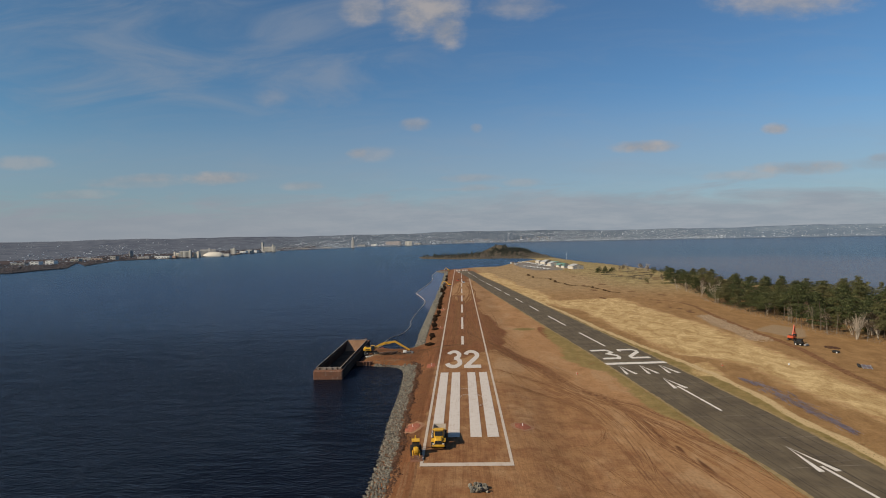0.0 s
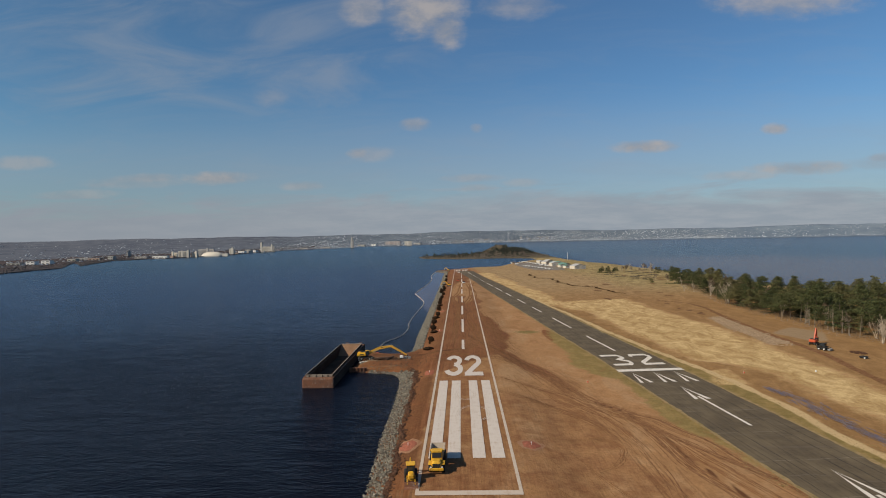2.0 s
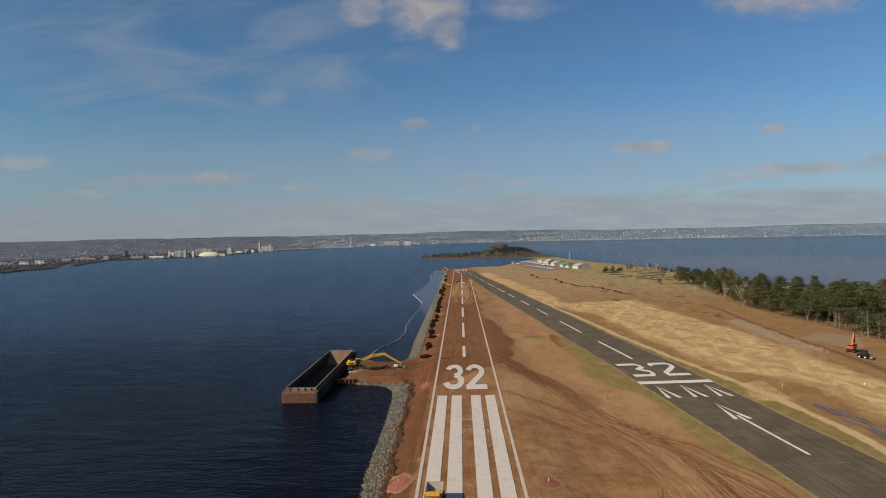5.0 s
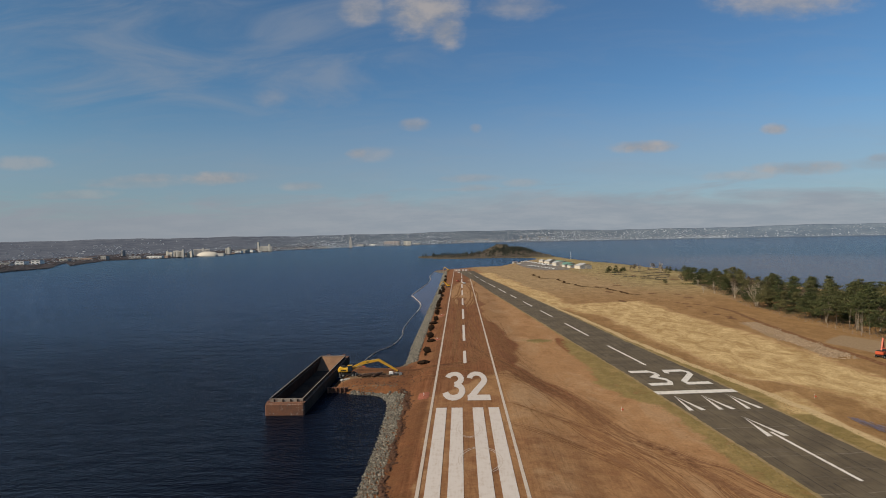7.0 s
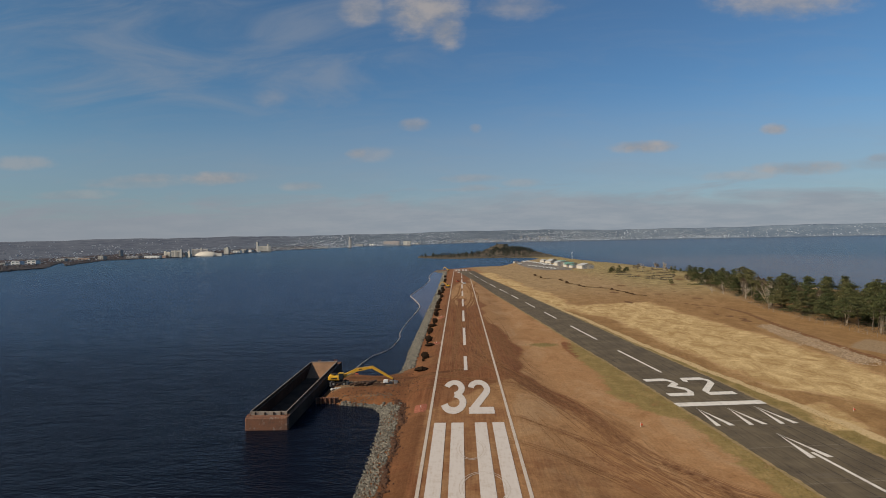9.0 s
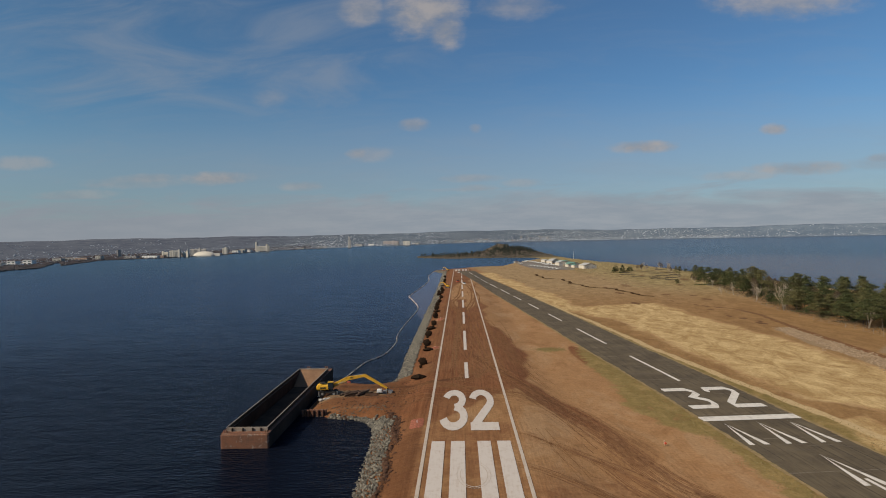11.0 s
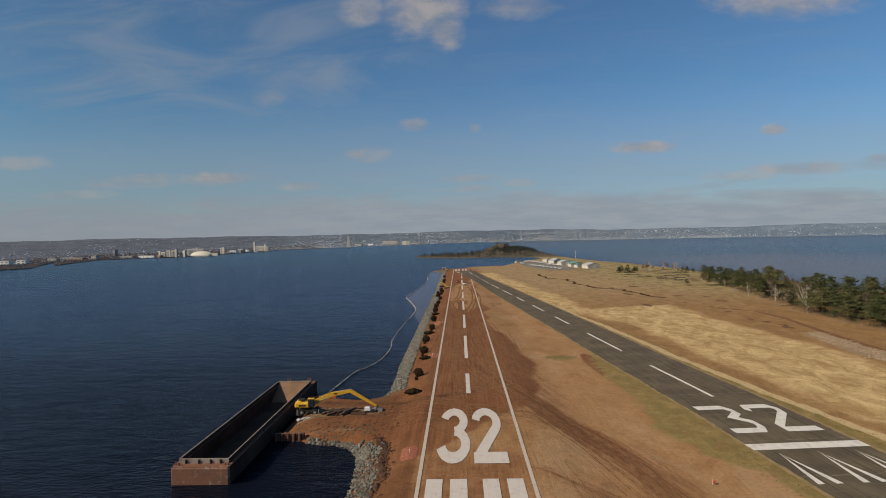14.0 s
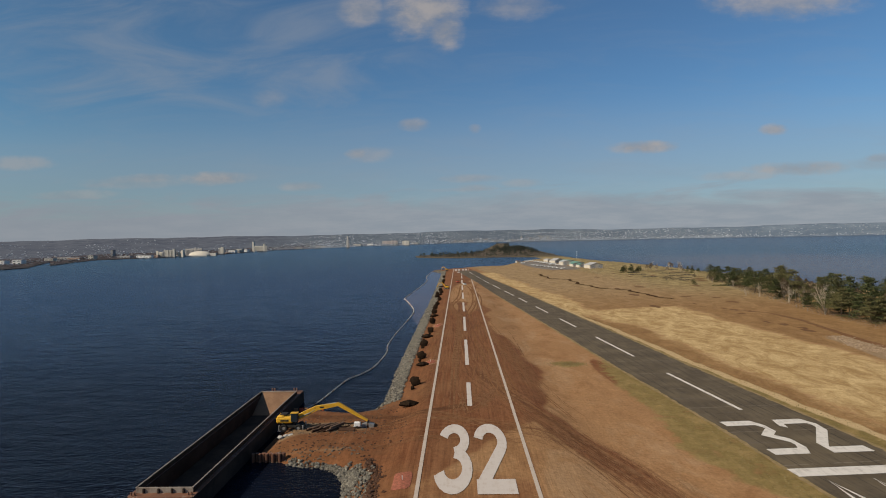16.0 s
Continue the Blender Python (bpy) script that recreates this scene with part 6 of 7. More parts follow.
# ---- floating boom on the water ----
LINE = spline([(-40.5, 261), (-38.5, 268), (-37.3, 278), (-35.6, 292), (-32.5, 299.8), (-30.1, 311), (-29.2, 334), (-30.6, 349), (-30.6, 375), (-29.8, 402), (-28.5, 447), (-30.4, 475), (-38.3, 521), (-41.4, 538), (-40.2, 574), (-37, 641), (-35.5, 720), (-40, 800), (-38, 905)], 9)
fb = thing("floating_boom", pose(0, 0, LEVEL), "pale floating silt boom curving over the water", "floating boom")
for i in range(0, len(LINE) - 1):
    (x0, y0), (x1, y1) = LINE[i], LINE[i + 1]
    r = 0.17 if y0 < 420 else 0.30
    part("float", Mesh().tube((x0, y0, 0.08), (x0 + (x1 - x0) * 0.94, y0 + (y1 - y0) * 0.94, 0.08), r, r, 7), BOOM if i % 6 else RUST_PALE, fb)

# ---- root wads along the far bank ----
rnd = random.Random(9)


def root_wad(m, flat, size):
    """An uprooted stump: a ragged upright plate of roots and peat, or, where it lies flat, a pointed low mound."""
    r = thing("root_wad", m, "dark peat mound with torn roots on the bank" if flat else "dark upright root plate caked in peat on the bank", "root wad", "root wads on the bank")
    rows, seg, vs = 7, 22, []
    lobes = [1 + rnd.uniform(-0.16, 0.16) for _ in range(seg)]
    for q in range(rows):
        e = math.pi * q / (rows - 1)
        for i in range(seg):
            a = math.tau * i / seg
            k = math.sin(e) * lobes[i] * (1 + rnd.uniform(-0.06, 0.06))
            if flat:
                x = math.copysign(abs(math.cos(a)) ** 1.5, math.cos(a)) * k * 2.45
                vs.append((x * size, math.sin(a) * k * 1.5 * size, max(-0.2, (0.75 - 0.70 * math.cos(e) - 0.12 * abs(x)) * size * 1.05)))
            else:
                vs.append((math.cos(a) * k * 1.5 * size, (-0.55 * math.cos(e) + 0.22 * math.sin(a) * k) * size, (1.28 + math.sin(a) * k * 1.4) * size))
    fs = [(q * seg + i, q * seg + (i + 1) % seg, (q + 1) * seg + (i + 1) % seg, (q + 1) * seg + i) for q in range(rows - 1) for i in range(seg)]
    part("root_ball", Mesh().quads(vs, fs), ROOT, r)
    for i in range(12):
        a = math.tau * i / 12 + rnd.uniform(-0.2, 0.2)
        if flat:
            d = Vector((math.cos(a) * 2.0, math.sin(a) * 1.2, 0.35))
            part("root", Mesh().tube(d * size * 0.7, d * size * rnd.uniform(1.05, 1.3), 0.09, 0.02, 5), ROOT, r)
        else:
            c, d = Vector((0, 0, 1.28 * size)), Vector((math.cos(a) * 1.45, 0.2 * math.sin(a), math.sin(a) * 1.35)) * size
            part("root", Mesh().tube(c + d * 0.7, c + d * rnd.uniform(1.05, 1.25), 0.11, 0.02, 5), ROOT, r)
    if not flat:
        part("trunk", Mesh().tube((0, 0.3, 1.1 * size), (rnd.uniform(-0.5, 0.5), 3.2 * size, 0.3), 0.28, 0.2, 8), BARK, r)
        part("clod", Mesh().rock((rnd.uniform(-0.3, 0.3), -3.2, 0.3), 0.62, rnd, 1.0), ROOT, r)


WADS = [(-14.0, 254, 1), (-14.0, 273, 0), (-13.4, 297, 1), (-14.6, 308.5, 0), (-15.3, 333, 0), (-15.0, 352, 1), (-14.3, 363, 0), (-14.8, 392, 0), (-14.8, 416, 1), (-15.7, 430, 0), (-16.0, 452, 0), (-15.5, 471, 0), (-15.0, 497, 0),
        (-17.5, 522, 0), (-16.0, 537, 1), (-18.5, 548, 0), (-15.6, 552, 0), (-17.0, 574, 0), (-17.4, 612, 1), (-17.1, 652, 0), (-17.1, 677, 0), (-18.5, 735, 0)]
for x, y, flat in WADS:
    root_wad(pose(x, y, ground_z(x, y) - 0.05, 0, 0, rnd.uniform(-14, 14)), flat, rnd.uniform(0.9, 1.06))

# ---- marked red soil patches with stakes ----
for x, y, rx, ry, label in ((13.9, 140.2, 1.9, 2.3, "red soil patch with a white stake"), (-12.4, 140.6, 1.9, 3.0, "red soil patch by the bank with a stake"), (-11.4, 209.8, 1.5, 3.3, "square red soil patch with a stake"),
                           (-11.3, 300, 1.5, 3.0, "thin red soil patch on the far bank"), (-12, 380, 1.5, 4.0, "thin red soil patch on the far bank")):
    s = thing("soil_patch", pose(x, y, 0), label, "soil patch", "red soil patches")
    m = Mesh()
    bulge = 0.35 if "square" in label else 1.0
    ring = [(rx * (1 + 0.12 * bulge * math.sin(3 * a + x)) * math.copysign(abs(math.cos(a)) ** bulge, math.cos(a)), ry * (1 + 0.1 * bulge * math.sin(5 * a + y)) * math.copysign(abs(math.sin(a)) ** bulge, math.sin(a))) for a in np.linspace(0, math.tau, 25)[:-1]]
    rings = [[(u * k, v * k) for u, v in ring] for k in (1.0, 0.8, 0.5, 0.2)]
    for k, rr in enumerate(rings):
        zz = surface_z([x + u for u, v in rr], [y + v for u, v in rr])
        m.v += [(u, v, z + 0.05 + 0.03 * k) for (u, v), z in zip(rr, zz)]
    for k in range(3):
        m.f += [(k * 24 + i, k * 24 + (i + 1) % 24, (k + 1) * 24 + (i + 1) % 24, (k + 1) * 24 + i) for i in range(24)]
    m.f.append(tuple(range(72, 96)))
    part("soil", m, REDSOIL, s)
    if bulge < 1:
        part("stake", Mesh().box((0.1, 0, ground_z(x, y) + 0.4), (0.1, 0.1, 0.8), 0.02), WHITE, s)
        continue
    rr = [(u * (1.45 + 0.15 * math.sin(7 * i)), v * (1.35 + 0.12 * math.sin(4 * i))) for i, (u, v) in enumerate(ring)]
    h = Mesh()
    h.v = [(u, v, z + 0.03) for (u, v), z in zip(rr + ring, surface_z([x + u for u, v in rr + ring], [y + v for u, v in rr + ring]))]
    h.f = [(i, (i + 1) % 24, 24 + (i + 1) % 24, 24 + i) for i in range(24)]
    part("scraped_rim", h, HALO, s)
    part("stake", Mesh().box((0.1, 0, ground_z(x, y) + 0.4), (0.1, 0.1, 0.8), 0.02), WHITE, s)
for x, y in ((38.1, 198.5), (90.3, 207.8)):
    f = thing("survey_flag", pose(x, y, ground_z(x, y)), "small orange survey marker on a stake", "flag", "survey flags")
    part("pole", Mesh().tube((0, 0, 0), (0, 0, 1.1), 0.03, 0.02, 6), WHITE, f)
    part("cloth", Mesh().box((0.25, 0, 0.45), (0.5, 0.4, 0.45), 0.1), ORANGE, f)

# ---- things on the turf beside the track ----
buoy = thing("marker_ball", pose(114, 209, ground_z(114, 209)), "small white plastic ball lying in straw-coloured grass", "ball")
part("shell", Mesh().rock((0, 0, 0.3), 0.42, random.Random(4), 0.95), WHITE, buoy)
# narrow violet-blue strips strewn along the brown turf
sheet = thing("torn_sheeting", pose(0, 0, 0), "thin strips of dull violet-blue on brown turf", "sheeting")
for i in range(290):
    y = 192 - 54 * rnd.random()
    x = float(np.interp(y, [136, 145, 157, 175, 186, 192], [88.7, 89.8, 89.6, 90.8, 89.9, 87.9])) + rnd.gauss(0, 1) * float(np.interp(y, [136, 145, 157, 175, 186, 192], [0.4, 0.8, 1.4, 1.6, 0.9, 0.4]))
    ln, lean = rnd.uniform(1.2, 5.5), rnd.uniform(-0.12, 0.2)
    line = [(x + lean * ln * k / 5 + 0.1 * math.sin(3 * k + i), y - ln * k / 5) for k in range(6)]
    wd = [max(0.06, rnd.uniform(0.10, 0.42) * math.sin(math.pi * (k + 0.4) / 5.8)) for k in range(6)]
    part("strip", ribbon(Mesh(), line, 1, 0.03 + 0.001 * i, wd), VIOLET_BLUE, sheet)
b = thing("pipe_bundle", pose(137.4, 204, ground_z(137.4, 204), 0, 0, 62), "bundle of blue-grey plastic pipes with a dark tarpaulin", "pipes")
for i in range(7):
    part("pipe", Mesh().tube((-3, i * 0.42 - 1.2, 0.2), (3, i * 0.42 - 1.2, 0.2), 0.2, 0.2, 8), VIOLET_BLUE if i % 3 else GREY, b)
part("tarpaulin", Mesh().box((0.8, 2.2, 0.3), (5.2, 1.0, 0.5), 0.18), BLACK, b)
s = thing("tarpaulin_heap", pose(143.0, 229.5, ground_z(143, 229.5)), "black tarpaulin heap with a white bucket", "heap")
part("sheet", Mesh().rock((0, 0, 0.45), 1.3, random.Random(2), 0.5), BLACK, s)
part("bucket", Mesh().tube((-0.4, -0.9, 0.0), (-0.4, -0.9, 0.5), 0.22, 0.28, 10), WHITE, s)
m = Mesh()
for k in range(90):
    a, r = rnd.uniform(0, math.tau), math.sqrt(rnd.random())
    x, y = 147.5 + 2.2 * r * math.cos(a), 239.5 + 3.2 * r * math.sin(a)
    m.rock((x, y, ground_z(x, y) + 0.1), rnd.uniform(0.2, 0.5), rnd, 0.5)
solo("turf_heap", m, CLOD, "low dark brown heap of turf", "heap")

# ---- trees ----


def pine(seed, h, wide, leaves, leaf=0.5, low=0.2, cone=False, slim=(0.45, 0.8)):
    """Trunk and crown of a wind-worn pine: whorls of level limbs with tufts and gaps between."""
    r = random.Random(seed)
    trunk = Mesh()
    bend = Vector((r.uniform(-0.5, 0.5), r.uniform(-0.5, 0.5), 0))
    steps_ = [Vector((0, 0, -0.3)) + bend * (k / 4) ** 2 + Vector((0, 0, h * k / 4)) for k in range(5)]
    for k in range(4):
        trunk.tube(steps_[k], steps_[k + 1], 0.2 * (1 - k / 4.3) * h / 14, 0.2 * (1 - (k + 1) / 4.3) * h / 14, 7, False)
    crown = Mesh()
    whorls = 8
    for j in range(whorls):
        t = low + (1 - low) * (j + r.uniform(-0.25, 0.25)) / (whorls - 0.4)
        u = min(1.0, max(0.0, (t - low) / (1 - low)))
        size = wide * (0.62 + 0.38 * math.sin(math.pi * min(1, u * 1.25 + 0.1))) * max(0.16, 1 - u ** 2.1)
        if cone:
            size = wide * 1.05 * max(0.12, 1 - u) ** 0.85
        limbs = r.randint(4, 5) if cone else r.randint(3, 4)
        a0 = r.uniform(0, 6)
        for i in range(limbs):
            if r.random() < 0.15:
                continue
            a = a0 + math.tau * i / limbs + r.uniform(-0.5, 0.5)
            reach = size * r.uniform(0.5, 1.35)
            p0 = bend * t * t + Vector((0, 0, h * t))
            tip = p0 + Vector((math.cos(a) * reach, math.sin(a) * reach, r.uniform(-0.05, 0.28) * reach))
            trunk.tube(p0, tip, 0.06, 0.02, 4, False)
            # flat pads of needles along the limb, the largest near its end
            pads = max(1, int(reach / 1.5))
            for q in range(pads):
                s = (q + 1.0) / pads
                mid_ = p0.lerp(tip, s) + Vector((r.gauss(0, 0.3), r.gauss(0, 0.3), r.gauss(0.1, 0.25)))
                broad = 0.50 + 0.15 * reach * (0.5 + s * 0.6)
                for _ in range(max(4, int(leaves / 62 * (0.25 + reach / wide) / pads * 1.6))):
                    c = mid_ + Vector((r.gauss(0, broad), r.gauss(0, broad), r.gauss(0, 0.24)))
                    crown.tilted(c, leaf * r.uniform(0.55, 1.2), r, 0.25, slim)
    return trunk, crown


def bare_tree(seed, h):
    """A leafless birch clump: leaning stems, limbs and fine twigs."""
    r = random.Random(seed)
    wood = Mesh()

    def grow(p, d, ln, rad, level):
        q = p + d * ln
        wood.tube(p, q, rad, rad * 0.7, 6 if level < 1 else 4, False)
        if level > 3:
            return
        for k in range(3 if level < 3 else 2):
            side = Vector((r.gauss(0, 0.33), r.gauss(0, 0.33), r.uniform(0.15, 0.5)))
            grow(q if k == 0 else p + d * ln * r.uniform(0.45, 0.95), (d + side * (0.5 if k == 0 else 1.1)).normalized(), ln * r.uniform(0.6, 0.85), rad * (0.7 if k == 0 else 0.5), level + 1)

    for i in range(r.randint(2, 4)):
        lean = Vector((r.gauss(0, 0.13), r.gauss(0, 0.13), 1)).normalized()
        grow(Vector((r.uniform(-0.4, 0.4), r.uniform(-0.4, 0.4), -0.2)), lean, h * r.uniform(0.24, 0.32), 0.17, 0)
    return wood


pines = []
for seed, h, wide, low in ((1, 14.2, 4.0, 0.25), (2, 12.8, 3.9, 0.05), (3, 15.2, 4.4, 0.40), (4, 11.0, 3.6, 0.03), (5, 13.6, 5.2, 0.30)):
    tr, cr = pine(seed, h * 0.97, wide * 1.25, 5400, 0.42, low, seed in (2, 4), (0.26, 0.5))
    t = thing("pine_tree", pose(0, 0, -500), "dark green wind-shaped pine with a ragged crown", "tree", "pine wood")
    part("trunk", tr, BARK, t)
    part("crown", cr, NEEDLE, t)
    pines.append(t)
birches = []
for seed, h in ((31, 13), (32, 11), (33, 14.5)):
    t = thing("birch_tree", pose(0, 0, -500), "leafless pale birch at the edge of the wood", "tree", "bare birches")
    part("trunk", bare_tree(seed, h), BIRCH, t)
    birches.append(t)


def front(y):
    return float(np.interp(y, [180, 256, 275, 323, 367, 410, 448, 512, 588, 684], [182, 174, 167, 169, 170, 173, 183, 192, 209, 224]))


rnd = random.Random(77)
spots, tries = [], 0
while len(spots) < 620 and tries < 30000:
    tries += 1
    y = rnd.uniform(185, 640)
    depth = abs(rnd.gauss(0, 42)) + 1.5
    x = front(y) + depth
    gap = 7.7 if depth < 30 else 8.8
    if y > 430:
        gap += 2.0
        if depth > 30 or rnd.random() < 0.5:
            continue
    if x > 272 - (y > 520) * 18 or (y > 470 and rnd.random() < 0.55) or (y > 520 and rnd.random() < 0.65):
        continue
    if all((x - a) ** 2 + (y - b) ** 2 > gap * gap for a, b, _ in spots):
        spots.append((x, y, depth))
spots.sort(key=lambda s: s[2])
first = list(pines)
for i, (x, y, depth) in enumerate(spots[:255]):
    z = ground_z(x, y) - 0.1
    k = rnd.choice((0.66, 0.85, 1.0, 1.08, 1.2)) * rnd.uniform(0.88, 1.1) * (0.85 if depth < 5 else 1.0) * (0.8 if y > 560 else 1)
    m = pose(x, y, z, rnd.uniform(-3, 3), rnd.uniform(-3, 3), rnd.uniform(0, 360))
    src = pines[rnd.choice((2, 2, 4, 0))] if depth < 9 and 262 < y < 335 else rnd.choice(pines)
    if src in first:
        first.remove(src)
        ob = src
        ob.matrix_basis = m
    else:
        ob = copy_thing(src, m)
    ob.scale = (k * rnd.uniform(0.85, 1.1), k * rnd.uniform(0.85, 1.1), k)
for src in first:
    src.matrix_basis = pose(236, 300 + 12 * len(src.name), ground_z(236, 400))
deep = Mesh()
simple = [pine(s, h, w_, 560, 0.75)[1] for s, h, w_ in ((11, 13.5, 4.8), (12, 15.0, 4.6), (13, 12.8, 5.4), (14, 15.8, 5.0))]
for x, y, depth in spots[255:]:
    src, k, a = rnd.choice(simple), rnd.uniform(0.8, 1.12) * (0.8 if y > 560 else 1), rnd.uniform(0, math.tau)
    z = ground_z(x, y)
    ca, sa = math.cos(a) * k, math.sin(a) * k
    deep.quads([(x + px * ca - py * sa, y + px * sa + py * ca, z + pz * k) for px, py, pz in src.v], src.f)
solo("pine_wood", deep, NEEDLE, "dense dark green pine wood behind the front trees", "wood", kind="stuff")
clumps = [(172.2, 404, 1.15), (174.6, 408, 1.2), (177.5, 413, 1.05), (184.9, 491, 0.8), (180.3, 499, 0.7), (183.5, 456, 0.75), (172, 338, 0.8), (168.4, 256, 0.95), (170.3, 259, 0.85), (171.8, 262, 0.9), (203, 566, 0.7), (210, 590, 0.7)]
for i, (x, y, k) in enumerate(clumps):
    m = pose(x, y, ground_z(x, y), 0, 0, 137 * i)
    o = birches[i] if i < 3 else copy_thing(birches[i % 3], m)
    o.matrix_basis = m
    o.scale = (k, k, k)
snags = []
for seed, h in ((61, 9.5), (62, 7.5), (63, 11.0)):
    r = random.Random(seed)
    pole, foot = Mesh(), Vector((0, 0, -0.3))
    lean = Vector((r.gauss(0, 0.03), r.gauss(0, 0.03), 1))
    for q in range(4):
        pole.tube(foot + lean * h * q / 4, foot + lean * h * (q + 1) / 4, 0.19 - 0.035 * q, 0.155 - 0.035 * q, 7, False)
    for q in range(9):
        p0, a = foot + lean * h * r.uniform(0.3, 0.98), r.uniform(0, math.tau)
        pole.tube(p0, p0 + Vector((math.cos(a), math.sin(a), 0.35)) * r.uniform(0.4, 1.3), 0.045, 0.015, 4, False)
    t = thing("bare_trunk", pose(0, 0, -500), "slim pale bare trunk at the edge of the pine wood", "tree", "bare trunks")
    part("trunk", pole, GREYBARK, t)
    snags.append(t)
for i in range(28):
    y = rnd.uniform(266, 325) if i < 20 else rnd.uniform(325, 480)
    x = front(y) + rnd.uniform(0.4, 5.0)
    m = pose(x, y, ground_z(x, y), rnd.gauss(0, 3), rnd.gauss(0, 3), 97 * i)
    o = snags[i] if i < 3 else copy_thing(snags[i % 3], m)
    o.matrix_basis = m
brushes = []
for seed in (51, 52):
    r = random.Random(seed)
    wood, cloud = bare_tree(seed, 10.5), Mesh()
    for _ in range(900):
        a, e, q = r.uniform(0, math.tau), r.uniform(0.2, 1.0), r.random() ** 0.5
        cloud.tilted((q * 2.9 * math.sin(math.pi * e) * math.cos(a), q * 2.9 * math.sin(math.pi * e) * math.sin(a), 2.5 + 8.0 * e), r.uniform(0.12, 0.34), r, 0.8)
    t = thing("brushy_tree", pose(0, 0, -500), "leafless brown tree with dense fine twigs", "tree", "bare brown trees")
    part("trunk", wood, BIRCH, t)
    part("twig_crown", cloud, TWIG, t)
    brushes.append(t)
for i in range(40):
    y = rnd.uniform(240, 560) if i < 32 else rnd.uniform(250, 290)
    x = front(y) + rnd.uniform(2 if i >= 32 else 6, 26)
    mm = pose(x, y, ground_z(x, y), 0, 0, rnd.uniform(0, 360))
    if i < 2:
        brushes[i].matrix_basis = mm
    else:
        copy_thing(brushes[i % 2], mm).scale = (1.1, 1.1, rnd.uniform(0.75, 1.15))
m = Mesh()
for _ in range(13000):
    y = rnd.uniform(225, 660)
    x = front(y) + rnd.gauss(3.2, 2.6)
    m.tilted((x, y, ground_z(x, y) + abs(rnd.gauss(0, 0.9))), rnd.uniform(0.12, 0.40), rnd, 1.2, (0.2, 0.5))
solo("undergrowth", m, TWIG, "brown leafless brush under the edge of the wood", "brush", kind="stuff")
m = Mesh()
for _ in range(12000):
    x, y = rnd.uniform(140, 258), rnd.uniform(560, 1250)
    if math.sin(x * 0.06) + math.sin(y * 0.021 + x * 0.02) > 0.55 or rnd.random() < 0.06:
        m.tilted((x, y, ground_z(x, y) + 0.2), rnd.uniform(0.25, 0.6), rnd, 0.5)
solo("dune_grass", m, DRYGRASS, "patchy dry grass and low scrub on the dunes", "grass", kind="stuff")
for x, y, k, kind in ((203.1, 574.6, 1.2, 1), (236.8, 687, 0.8, 4), (183.5, 591, 0.42, 3), (238.6, 736, 0.6, 1), (180.2, 778, 0.72, 3), (188.1, 776, 0.68, 1), (201, 795, 0.5, 3), (214, 590, 0.9, 0), (224, 640, 0.8, 2), (231, 662, 0.7, 4), (205, 800, 0.4, 1), (212, 615, 0.55, 3)):
    o = copy_thing(pines[kind], pose(x, y, ground_z(x, y), 0, 0, 40 * k * x))
    o.scale = (k * 1.1, k * 1.1, k)
for x, y in ((228, 839), (231, 843), (249, 831), (257.7, 827), (222, 800), (232, 790), (236, 760)):
    copy_thing(birches[int(x) % 3], pose(x, y, ground_z(x, y), 0, 0, x * 7)).scale = (0.85, 0.85, 0.66)

for i, (x, y, k) in enumerate(((215, 809, 0.66), (223, 819, 0.75), (225, 805, 0.6), (220, 812, 0.55), (255, 849, 0.7), (253, 835, 0.6), (256, 819, 0.5), (228, 779, 0.45), (236, 753, 0.4), (248, 790, 0.42), (207, 650, 0.5), (212, 632, 0.55), (204, 606, 0.5))):
    copy_thing(brushes[i % 2], pose(x, y, ground_z(x, y) - 0.1, 0, 0, 71 * i)).scale = (k * 1.3, k * 1.3, k)
for x, y, k, kind in ((177, 773, 0.55, 3), (182, 761, 0.5, 1), (195, 779, 0.42, 3), (244, 762, 0.5, 1), (250, 748, 0.42, 3), (226, 661, 0.6, 3)):
    copy_thing(pines[kind], pose(x, y, ground_z(x, y), 0, 0, 53 * x)).scale = (k * 1.15, k * 1.15, k)
m = Mesh()
for x, y, ra, rb in ((193, 679, 7, 6), (181, 691, 8, 7), (180, 729, 9, 6), (190, 656, 9, 7), (208, 700, 7, 8), (214, 740, 8, 9), (230, 745, 9, 7), (196, 640, 6, 7), (206, 668, 6, 6), (222, 705, 6, 8), (186, 760, 6, 7), (240, 800, 7, 8), (218, 780, 8, 6)):
    for _ in range(260):
        a, q = rnd.uniform(0, math.tau), math.sqrt(rnd.random())
        px, py = x + ra * q * math.cos(a), y + rb * q * math.sin(a)
        m.tilted((px, py, ground_z(px, py) + abs(rnd.gauss(0, 0.35))), rnd.uniform(0.25, 0.6), rnd, 0.6, (0.3, 0.6))
solo("heath_scrub", m, SCRUB, "low dark brown scrub patches on the dunes", "scrub", kind="stuff")

